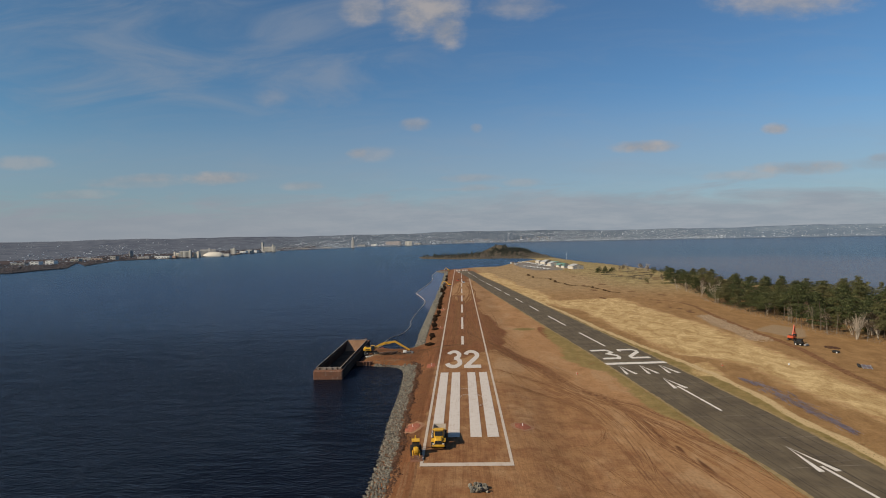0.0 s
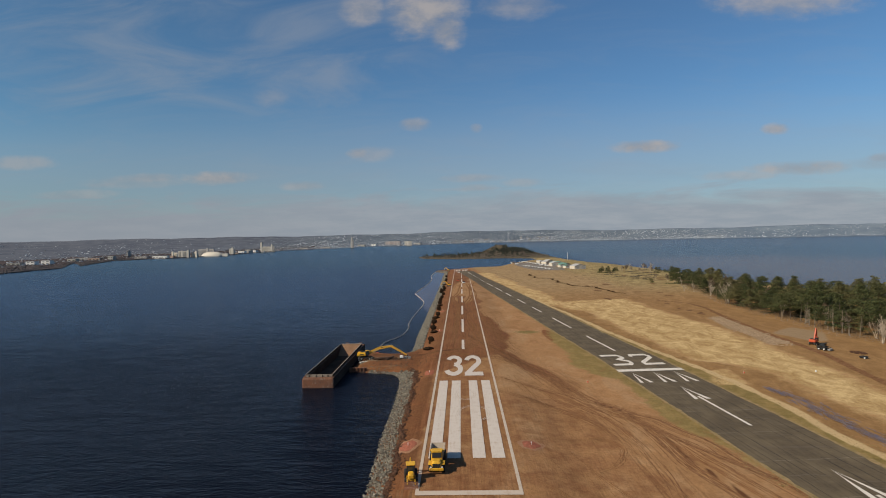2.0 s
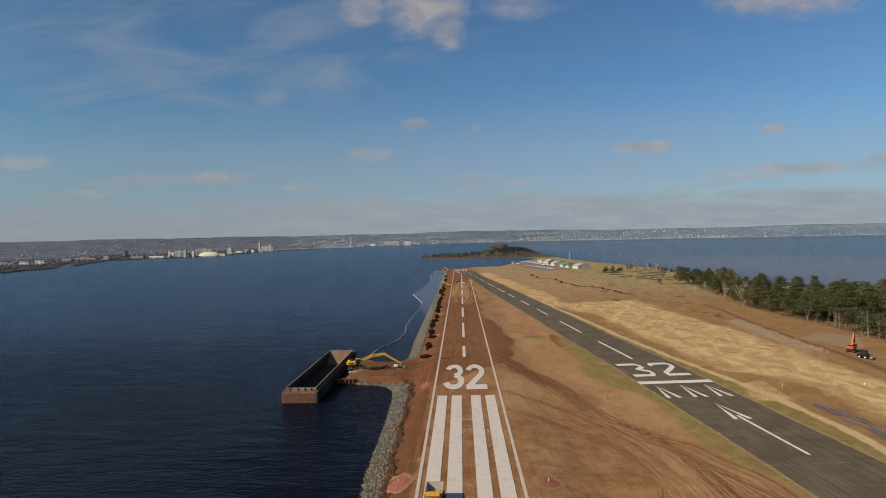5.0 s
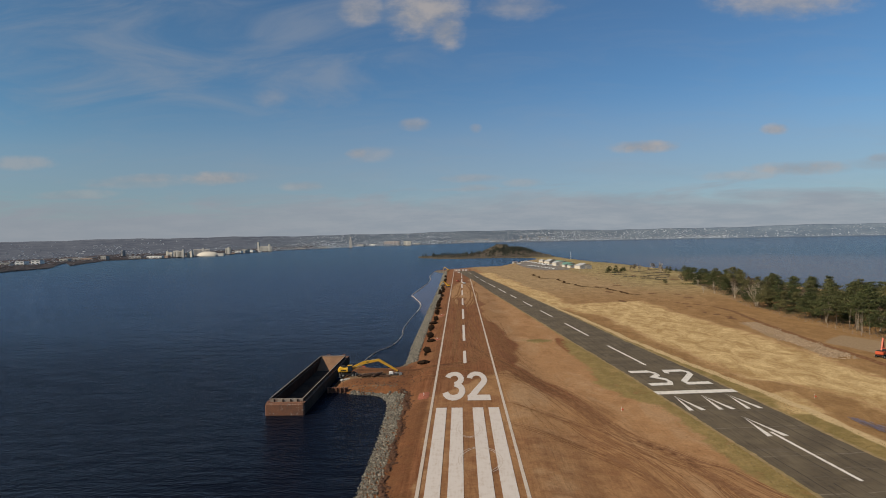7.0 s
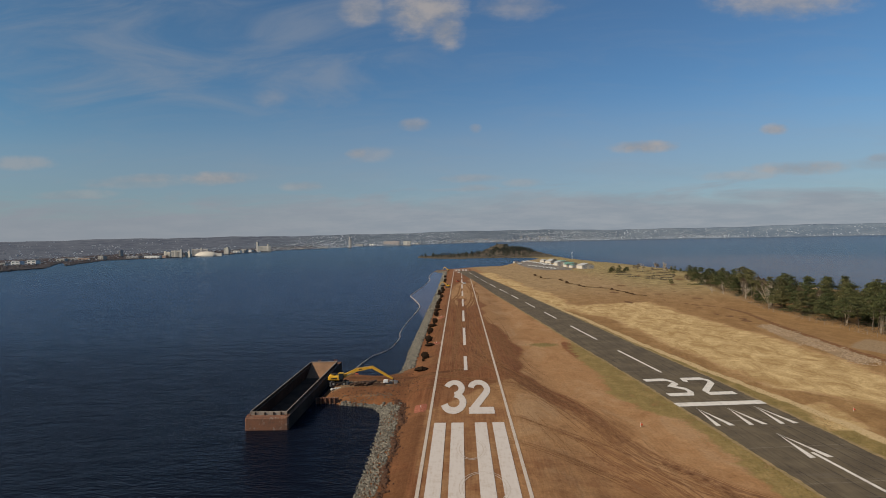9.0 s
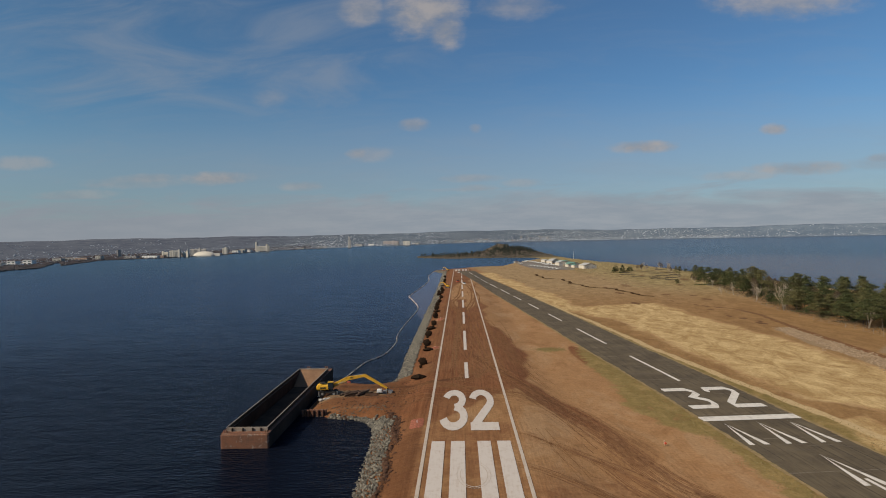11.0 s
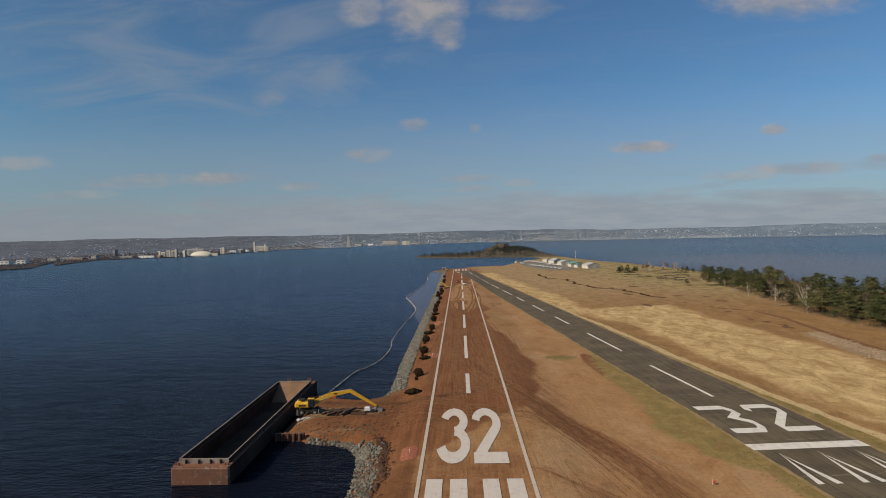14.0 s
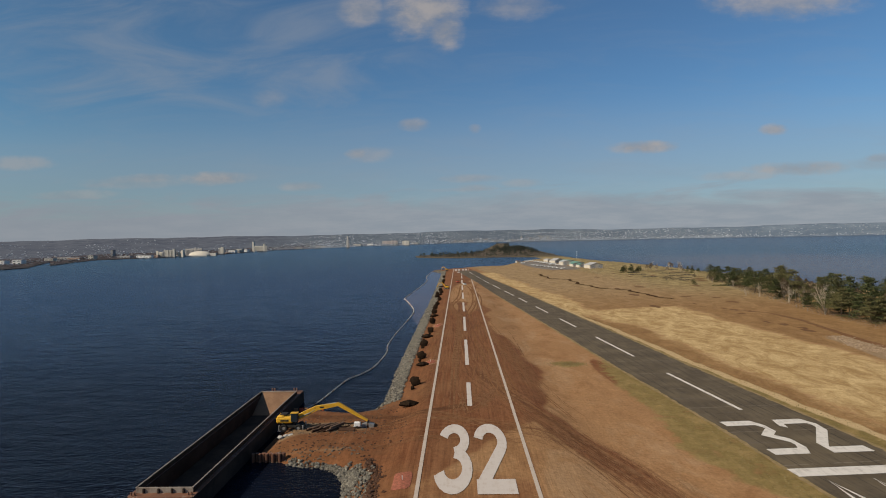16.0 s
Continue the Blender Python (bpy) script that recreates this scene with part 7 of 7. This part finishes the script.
m = Mesh()
for _ in range(9000):
    y = 100 + 330 * rnd.random() ** 1.3
    side = rnd.random()
    if side < 0.55:
        x = float(old_axis(y)) - 11.4 - abs(rnd.gauss(0, 4.5))
        if x < np.interp(y, [110, 150, 200, 225, 300, 330], [59, 52, 47, 38, 41, 44.5]) - 1:
            continue
    elif side < 0.9:
        x = float(old_axis(y)) + 11.5 + rnd.uniform(0, 6.5)
    else:
        x, y = 31 + rnd.gauss(0, 3.2), 301 + rnd.gauss(0, 2.4)
    m.tilted((x, y, ground_z(x, y) + 0.04), rnd.uniform(0.08, 0.2), rnd, 0.4)
solo("verge_grass", m, leaf_material("olive_tufts", [(0.15, 0.118, 0.048), (0.30, 0.22, 0.10), (0.20, 0.15, 0.066)]), "sparse olive and brown grass tufts on the verges", "grass", kind="stuff")

# chain-link fence before the wood
f = thing("fence", pose(0, 0, 0), "grey wire fence along the edge of the wood", "fence")
posts = [(front(y) - 4.5, y) for y in range(210, 600, 6)]
for (x, y), (x2, y2) in zip(posts, posts[1:]):
    z, z2 = ground_z(x, y), ground_z(x2, y2)
    part("post", Mesh().tube((x, y, z), (x, y, z + 1.9), 0.045, 0.045, 6), GREY, f)
    for hgt in (0.25, 1.0, 1.8):
        part("rail", Mesh().tube((x, y, z + hgt), (x2, y2, z2 + hgt), 0.014, 0.014, 4), GREY, f)

# ---- airfield buildings and aircraft ----


def hangar(x, y, wide, deep_, h, turn, roof, label, doors=1):
    b = thing("hangar", pose(x, y, ground_z(x, y) - 0.1, 0, 0, turn), label, "hangar", "airfield hangars")
    wide, deep_, h = wide * 0.72, deep_ * 0.72, h * 0.68
    rise = wide * 0.16
    part("wall", Mesh().box((0, 0, h / 2), (wide, deep_, h), 0.05), HANGAR, b)
    part("gable", Mesh().quads([(s * wide / 2, e * deep_ / 2, h) for e in (-1, 1) for s in (-1, 1)] + [(0, e * deep_ / 2, h + rise) for e in (-1, 1)],
                               [(0, 1, 4), (3, 2, 5), (0, 2, 3, 1), (0, 4, 5, 2), (1, 3, 5, 4)]), HANGAR, b)
    for s in (-1, 1):
        a, w2 = math.atan2(rise, wide / 2), math.hypot(wide / 2, rise) + 0.6
        part("roof", Mesh().box((s * (wide / 4 + 0.15), 0, h + rise / 2 + 0.12), (w2, deep_ + 0.8, 0.18), 0.03, Euler((0, s * a, 0)).to_matrix()), roof, b)
    for i in range(doors):
        wd = wide / doors * 0.62
        d = part("door", Mesh().box(((i + 0.5) * wide / doors - wide / 2, -deep_ / 2 - 0.06, h * 0.42), (wd, 0.12, h * 0.82), 0.02), CONCRETE_GREY, b)
        for k in range(1, 4):
            part("rail", Mesh().box(((i + 0.5) * wide / doors - wide / 2, -deep_ / 2 - 0.14, h * 0.82 * k / 4), (wd, 0.06, 0.12)), WHITE, d)
    return b


hangar(169, 878, 24, 26, 6.5, 12, ROOF_GREY, "large white hangar with a pale metal roof", 2)
hangar(158, 905, 11, 18, 5.5, 10, ROOF_GREEN, "small white hangar with a green roof", 1)
hangar(155, 932, 12, 18, 5.5, 10, ROOF_GREEN, "small white hangar with a green roof", 1)
hangar(163, 955, 15, 36, 6, 14, ROOF_GREEN, "white hangar with a green metal roof", 1)
hangar(152, 980, 20, 26, 7, 8, ROOF_GREY, "white hangar with a wide grey door", 2)
hangar(162, 1020, 18, 40, 6, 14, ROOF_GREEN, "long white hangar with a green roof", 1)
hangar(151, 1070, 14, 26, 5.5, 20, ROOF_GREY, "white hangar with a pale roof", 1)
hangar(160, 1105, 20, 20, 5.5, 20, ROOF_GREY, "white hangar with a pale roof", 2)
hangar(147, 1120, 12, 18, 5, 25, ROOF_GREY, "small white hangar with a pale roof", 1)
mast = thing("radio_mast", pose(219, 1237, ground_z(219, 1237)), "thin pale radio mast behind the hangars", "mast")
part("pole", Mesh().tube((0, 0, 0), (0, 0, 15), 0.3, 0.16, 8), WHITE, mast)
part("crossbar", Mesh().box((0, 0, 13), (2.4, 0.2, 0.2), 0.04), WHITE, mast)



def light_plane():
    a = thing("light_aircraft", pose(0, 0, -500), "small white light aircraft parked on the apron", "aircraft", "parked aircraft")
    fus = Mesh()
    prof = [(-3.2, 0.25), (-2.6, 0.5), (-1.0, 0.65), (0.6, 0.6), (3.6, 0.22)]
    for (y0, r0), (y1, r1) in zip(prof, prof[1:]):
        fus.tube((0, y0, 1.3), (0, y1, 1.3), r0, r1, 10)
    part("fuselage", fus, WHITE, a)
    part("wing", Mesh().box((0, -0.7, 2.0), (10.8, 1.5, 0.2), 0.08), WHITE, a)
    part("tailplane", Mesh().box((0, 3.4, 1.5), (3.4, 0.9, 0.12), 0.05), WHITE, a)
    part("fin", Mesh().box((0, 3.4, 2.1), (0.12, 1.0, 1.3), 0.05), WHITE, a)
    part("windscreen", Mesh().box((0, -1.1, 1.75), (0.95, 0.9, 0.4), 0.1), GLASS, a)
    part("propeller", Mesh().box((0, -3.3, 1.3), (0.14, 0.06, 1.9), 0.03), BLACK, a)
    for x, y in ((-1.1, -0.3), (1.1, -0.3), (0, -2.6)):
        part("wheel", Mesh().ring((x, y, 0.28), (1, 0, 0), 0.28, 0.09, 0.1, 10), BLACK, a)
    return a


plane0 = light_plane()
parked = [(119 + 2.1 * i, 1150 - 20 * i, 200 + 3 * i) for i in range(10)] + [(104 + 3.0 * i, 965 - 15 * i, 150 + 6 * i) for i in range(8)] + [(112, 1120, 90), (98, 1050, 70), (131, 985, 100)]
for i, (x, y, a) in enumerate(parked):
    m = pose(x, y, ground_z(x, y) + 0.05, 0, 0, a)
    if i:
        copy_thing(plane0, m)
    else:
        plane0.matrix_basis = m
cabin = thing("shed", pose(98, 1130, ground_z(98, 1130), 0, 0, 30), "small pale shed by the far shore", "shed")
part("wall", Mesh().box((0, 0, 1.4), (8, 5, 2.8), 0.05), CONCRETE, cabin)
part("roof", Mesh().box((0, 0, 3.0), (8.8, 5.8, 0.3), 0.08), BRICKISH, cabin)

# ---- wooded spit far off ----
m = Mesh()
far = [pine(s, 11.5, 4.8, 190, 1.1, 0.1)[1] for s in (41, 42, 43)]
for _ in range(1500):
    x, y = rnd.uniform(-125, 300), rnd.uniform(1440, 1990)
    pt = float(inside(np.array([x]), np.array([y]), LAND)[0])
    if pt < 4 or (y < 1500 and x > 150):
        continue
    pines_here = math.exp(-(((x - 150) / 62) ** 2 + ((y - 1765) / 105) ** 2))
    strip = smooth(70, 20, x) * smooth(1500, 1540, y)
    if x > 205 or rnd.random() > 0.09 + pines_here * 1.1 + strip * 0.22:
        continue
    k = rnd.uniform(0.75, 1.15) if pines_here > 0.3 else rnd.uniform(0.35, 0.95)
    src, z = rnd.choice(far), ground_z(x, y)
    m.quads([(x + px * k * 0.9, y + py * k * 0.9, z + pz * k) for px, py, pz in src.v], src.f)
solo("far_trees", m, FARWOOD, "dark pines on the far wooded spit", "trees", kind="stuff")
m = Mesh()
for _ in range(5200):
    x, y = rnd.uniform(-120, 300), rnd.uniform(1470, 1990)
    if float(inside(np.array([x]), np.array([y]), LAND)[0]) > 2 and not (y < 1540 and x > 170):
        q = rnd.uniform(0.5, 1.3) if x < 40 else rnd.uniform(1.0, 2.8)
        m.rock((x, y, ground_z(x, y) + q * 0.3), q, rnd, 0.7)
solo("far_scrub", m, SCRUB, "brown leafless scrub on the far spit and knoll", "scrub", kind="stuff")

# ---- far shore, town and hills ----


def polar(az, r, z=0.0):
    a = radians(az)
    return (r * math.sin(a), 30 + r * math.cos(a), z)


SHORE_AZ = [-62, -48, -38.6, -36.8, -34.9, -33.6, -33.75, -30.9, -26.6, -21.9, -19.4, -16.9, -14.3, -11.7, -9.0, -6.3, -3.6, -0.8, 4.6, 8, 60]
SHORE_R = [1100, 1250, 1387, 1492, 1579, 1700, 2177, 2251, 2356, 2700, 2985, 3310, 3420, 3540, 3840, 3840, 4020, 4290, 4450, 4620, 4680]


def shore_r(az):
    order = sorted(zip(SHORE_AZ, SHORE_R))
    return float(np.interp(az, [a for a, _ in order], [b for _, b in order]))


def skyline(az):
    """Height of the hill tops at the back, in metres."""
    k = 5.5 * math.sin(az * 0.21 + 1) + 3.5 * math.sin(az * 0.63 + 2) + 2.0 * math.sin(az * 1.7) + 1.0 * math.sin(az * 4.1)
    return float(np.interp(az, [-60, -39, -30, -24, -17, -8, 0, 5, 12, 22, 35, 60], [92, 93, 95, 99, 104, 107, 110, 112, 106, 101, 97, 95])) + k * 0.7


def land_z(az, r):
    """Height of the far land: flat by the water, rising to the hills."""
    s0, top = shore_r(az), 4880
    t = min(1, max(0, (r - s0) / (top - s0)))
    p = float(np.interp(az, [-26, -8], [4.5, 1.25]))
    base = float(water_z(r)) + 1.2
    return base + (skyline(az) - base) * t ** p


azs = np.linspace(-60, 60, 241)
vs, fs, rows = [], [], 22
for az in azs:
    s0 = shore_r(az)
    for j in range(rows):
        r = s0 - 4 + (4880 - s0 + 4) * (j / (rows - 1))
        z = land_z(az, r) + (0.7 * math.sin(az * 9 + j) if 0 < j < rows - 1 else 0)
        if j == 0:
            z = float(water_z(s0)) - 1.5
        vs.append(polar(az, r, z))
    vs.append(polar(az, 4980, -40))
n = rows + 1
for i in range(len(azs) - 1):
    for j in range(n - 1):
        fs.append((i * n + j, (i + 1) * n + j, (i + 1) * n + j + 1, i * n + j + 1))
split = [f for f in fs if azs[f[0] // n] < -14 and (f[0] % n) < 8]
hills = [f for f in fs if not (azs[f[0] // n] < -14 and (f[0] % n) < 8)]
solo("far_hills", Mesh().quads(vs, hills), HILL, "long ridge behind the town, distance haze put into its blue-grey", "hills", kind="structure", smooth=True)
solo("far_shore", Mesh().quads(vs, split), SHORE, "low dark wooded shore across the bay", "shore", kind="structure", smooth=True)

rnd = random.Random(123)
town = Mesh()
hoods = [(rnd.uniform(-42, 40), rnd.random() ** 1.4, rnd.uniform(0.5, 2.6), rnd.uniform(0.04, 0.16)) for _ in range(150)]
for i in range(19000):
    if rnd.random() < 0.72:
        ca, ct, sa_, st = rnd.choice(hoods)
        az, t = rnd.gauss(ca, sa_), rnd.gauss(ct, st)
    else:
        az, t = rnd.uniform(-42, 40), rnd.random() ** 1.6
    if not -44 < az < 42 or not 0.003 < t < 0.97 or (az < -18 and (t < 0.12 or rnd.random() < 0.72)) or (az > 12 and rnd.random() < 0.5 * t) or (az > 24 and rnd.random() < 0.72):
        continue
    s0 = shore_r(az)
    r = s0 + 15 + (4860 - s0) * t
    dense = -3 < az < 9 and t < 0.35
    w_, d_, h_ = rnd.uniform(3, 8), rnd.uniform(3, 6), rnd.uniform(0.6, 1.5) * (rnd.uniform(1, 3.2) if dense else 1)
    if rnd.random() < 0.02:
        w_ *= 3.5
    x, y, z = polar(az, r, land_z(az, r))
    town.box((x, y, z + h_ / 2), (w_, d_, h_ + 1.0), 0, Euler((0, 0, radians(-az - 38 + rnd.uniform(-25, 25)))).to_matrix())
solo("hillside_town", town, HOUSES, "thousands of small pale houses on the hillside", "town", kind="stuff")
woods = Mesh()
for _ in range(7000):
    az = rnd.uniform(-45, -13)
    s0 = shore_r(az)
    r = s0 + 4 + (min(4500, s0 + 900) - s0) * rnd.random() ** 1.7
    x, y, z = polar(az, r, land_z(az, r))
    hgt = rnd.uniform(0.9, 2.1)
    woods.rock((x, y, z + hgt * 0.2), hgt * rnd.uniform(1.0, 2.4), rnd, 0.4)
solo("far_shore_woods", woods, HAZEWOOD, "dark leafless woods along the far shore", "woods", kind="stuff")


def place(az, r, dz=0.0):
    return Matrix.Translation(polar(az, r, land_z(az, r) + dz)) @ pose(0, 0, 0, 0, 0, -az - 38)


def grain_elevator(az, r, wide, h, cols, head, mat=CONCRETE):
    e = thing("grain_elevator", place(az, r, -1), "pale concrete grain elevator with rows of silos", "elevator", "harbour buildings")
    w_ = wide / cols
    for i in range(cols):
        part("silo", Mesh().tube((-wide / 2 + (i + 0.5) * w_, 0, 0), (-wide / 2 + (i + 0.5) * w_, 0, h), w_ / 2, w_ / 2, 10), mat, e)
    part("gallery", Mesh().box((0, 0, h + 2.2), (wide * 0.98, w_ * 0.8, 4.5), 0.2), mat, e)
    for u, up in head:
        t = part("head_house", Mesh().box((u * wide / 2, 0, h * 0.5 + up / 2), (w_ * 1.4, w_ * 1.3, h + up), 0.3), mat, e)
        part("roof", Mesh().box((u * wide / 2, 0, h + up + 0.6), (w_ * 1.0, w_ * 1.0, 1.4), 0.2), CONCRETE_GREY, t)
    return e


def block(name, az, r, wide, deep_, h, mat, label, bands=3):
    b = thing(name, place(az, r, -1), label, "building", "harbour buildings")
    part("wall", Mesh().box((0, 0, h / 2), (wide, deep_, h), 0.2), mat, b)
    part("roof", Mesh().box((0, 0, h + 0.3), (wide + 0.8, deep_ + 0.8, 0.7), 0.1), CONCRETE_GREY, b)
    for k in range(bands):
        for i in range(max(2, int(wide / 12))):
            nn = max(2, int(wide / 12))
            part("window", Mesh().box((-wide / 2 + (i + 0.5) * wide / nn, -deep_ / 2 - 0.1, h * (k + 0.6) / (bands + 0.2)), (wide / nn * 0.55, 0.3, h / (bands + 1) * 0.45)), GLASS, b)
    return b


grain_elevator(-26.3, 2440, 26, 16, 5, [(-0.7, 8)], HANGAR)
grain_elevator(-25.6, 2475, 46, 21, 8, [(-0.2, 5), (0.95, 8)], CONCRETE)
grain_elevator(-24.7, 2460, 22, 15, 4, [(0.8, 9)], HANGAR)
grain_elevator(-23.7, 2620, 80, 24, 14, [(0.2, 8)], CONCRETE_GREY)
grain_elevator(-21.5, 2830, 30, 22, 4, [(0.3, 8)])
grain_elevator(-18.3, 3180, 84, 22, 12, [(-0.98, 26), (0.6, 14)])
grain_elevator(-10.5, 3610, 22, 42, 4, [(0.0, 22)], CONCRETE_GREY)
grain_elevator(-6.6, 3960, 130, 19, 16, [(-0.4, 5), (0.3, 7), (0.7, 5)], TOWNSTONE)
grain_elevator(-5.1, 3930, 62, 24, 7, [(0.0, 5)], CONCRETE)
d = thing("storage_dome", place(-23.2, 2560, -1), "wide white storage dome at the harbour", "dome", "harbour buildings")
dome = Mesh()
R, hd = 50, 17
vsd, fsd = [], []
for j in range(7):
    a = math.pi / 2 * j / 6
    vsd += [(R * math.cos(a) * math.cos(b), R * 0.5 * math.cos(a) * math.sin(b), 2 + hd * math.sin(a)) for b in (math.tau * i / 28 for i in range(28))]
for j in range(6):
    fsd += [(j * 28 + i, j * 28 + (i + 1) % 28, j * 28 + 28 + (i + 1) % 28, j * 28 + 28 + i) for i in range(28)]
part("shell", dome.quads(vsd, fsd), HANGAR, d, smooth=True)
part("base", Mesh().box((0, 0, 1.4), (R * 2.02, R, 3.0), 0.2), CONCRETE, d)
part("conveyor", Mesh().box((R * 1.15, 0, 5), (R * 0.7, 8, 10), 0.3), CONCRETE, d)
for az, r, wide, h, mat, label in (
        (-36.8, 1990, 24, 11, WHITE, "low white harbour shed"), (-35.8, 2010, 26, 12, WHITE, "low white harbour shed"), (-34.0, 2330, 30, 9, CONCRETE, "low pale warehouse by the bay"),
        (-32.4, 2420, 44, 8, BRICKISH, "low brown warehouse by the bay"), (-31.2, 2400, 20, 14, CONCRETE, "pale concrete harbour building"), (-29.9, 2900, 7, 26, CONCRETE_GREY, "slender grey tower above the shore"),
        (-28.9, 2480, 50, 8, CONCRETE_GREY, "long low grey dockside shed"), (-27.6, 2440, 40, 9, WHITE, "long white dockside shed"), (-20.6, 2950, 34, 12, WHITE, "white harbour tank building"),
        (-20.0, 3010, 30, 16, CONCRETE, "pale concrete harbour building"), (-19.5, 3060, 26, 12, WHITE, "white painted harbour building"), (-15.0, 3480, 60, 7, CONCRETE_GREY, "long low grey dockside shed"),
        (-9.6, 3900, 60, 9, CONCRETE, "long pale dockside warehouse"), (-8.4, 3930, 44, 10, WHITE, "long white dockside warehouse"), (-4.2, 4060, 60, 8, CONCRETE, "long pale dockside warehouse"),
        (-37.9, 2060, 40, 6, CONCRETE, "low pale harbour shed"), (-33.2, 2560, 60, 7, CONCRETE_GREY, "long low grey shed"), (-13.0, 3640, 80, 7, CONCRETE_GREY, "long grey dockside shed")):
    block("warehouse" if h < 20 else "tower", az, r, wide, 18, h, mat, label, 1 if h < 10 else (2 if h < 20 else 5))
for i in range(30):
    az = rnd.uniform(-27.2, -17.6)
    r = shore_r(az) + rnd.uniform(25, 130)
    block("warehouse", az, r, rnd.uniform(8, 30), 12, rnd.choice((4, 5, 7, 9, 12)), rnd.choice([WHITE, CONCRETE, CONCRETE_GREY, HANGAR, BRICKISH]), "small harbour building among the silos", 1)
for i in range(44):
    az = rnd.uniform(-1.5, 9)
    r = shore_r(az) + rnd.uniform(20, 160)
    block("town_building", az, r, rnd.uniform(7, 17), 8, rnd.uniform(5, 13), rnd.choice([TOWNSTONE, CONCRETE_GREY, TOWNSTONE, CONCRETE]), "mid-rise downtown building under the hill", 3)
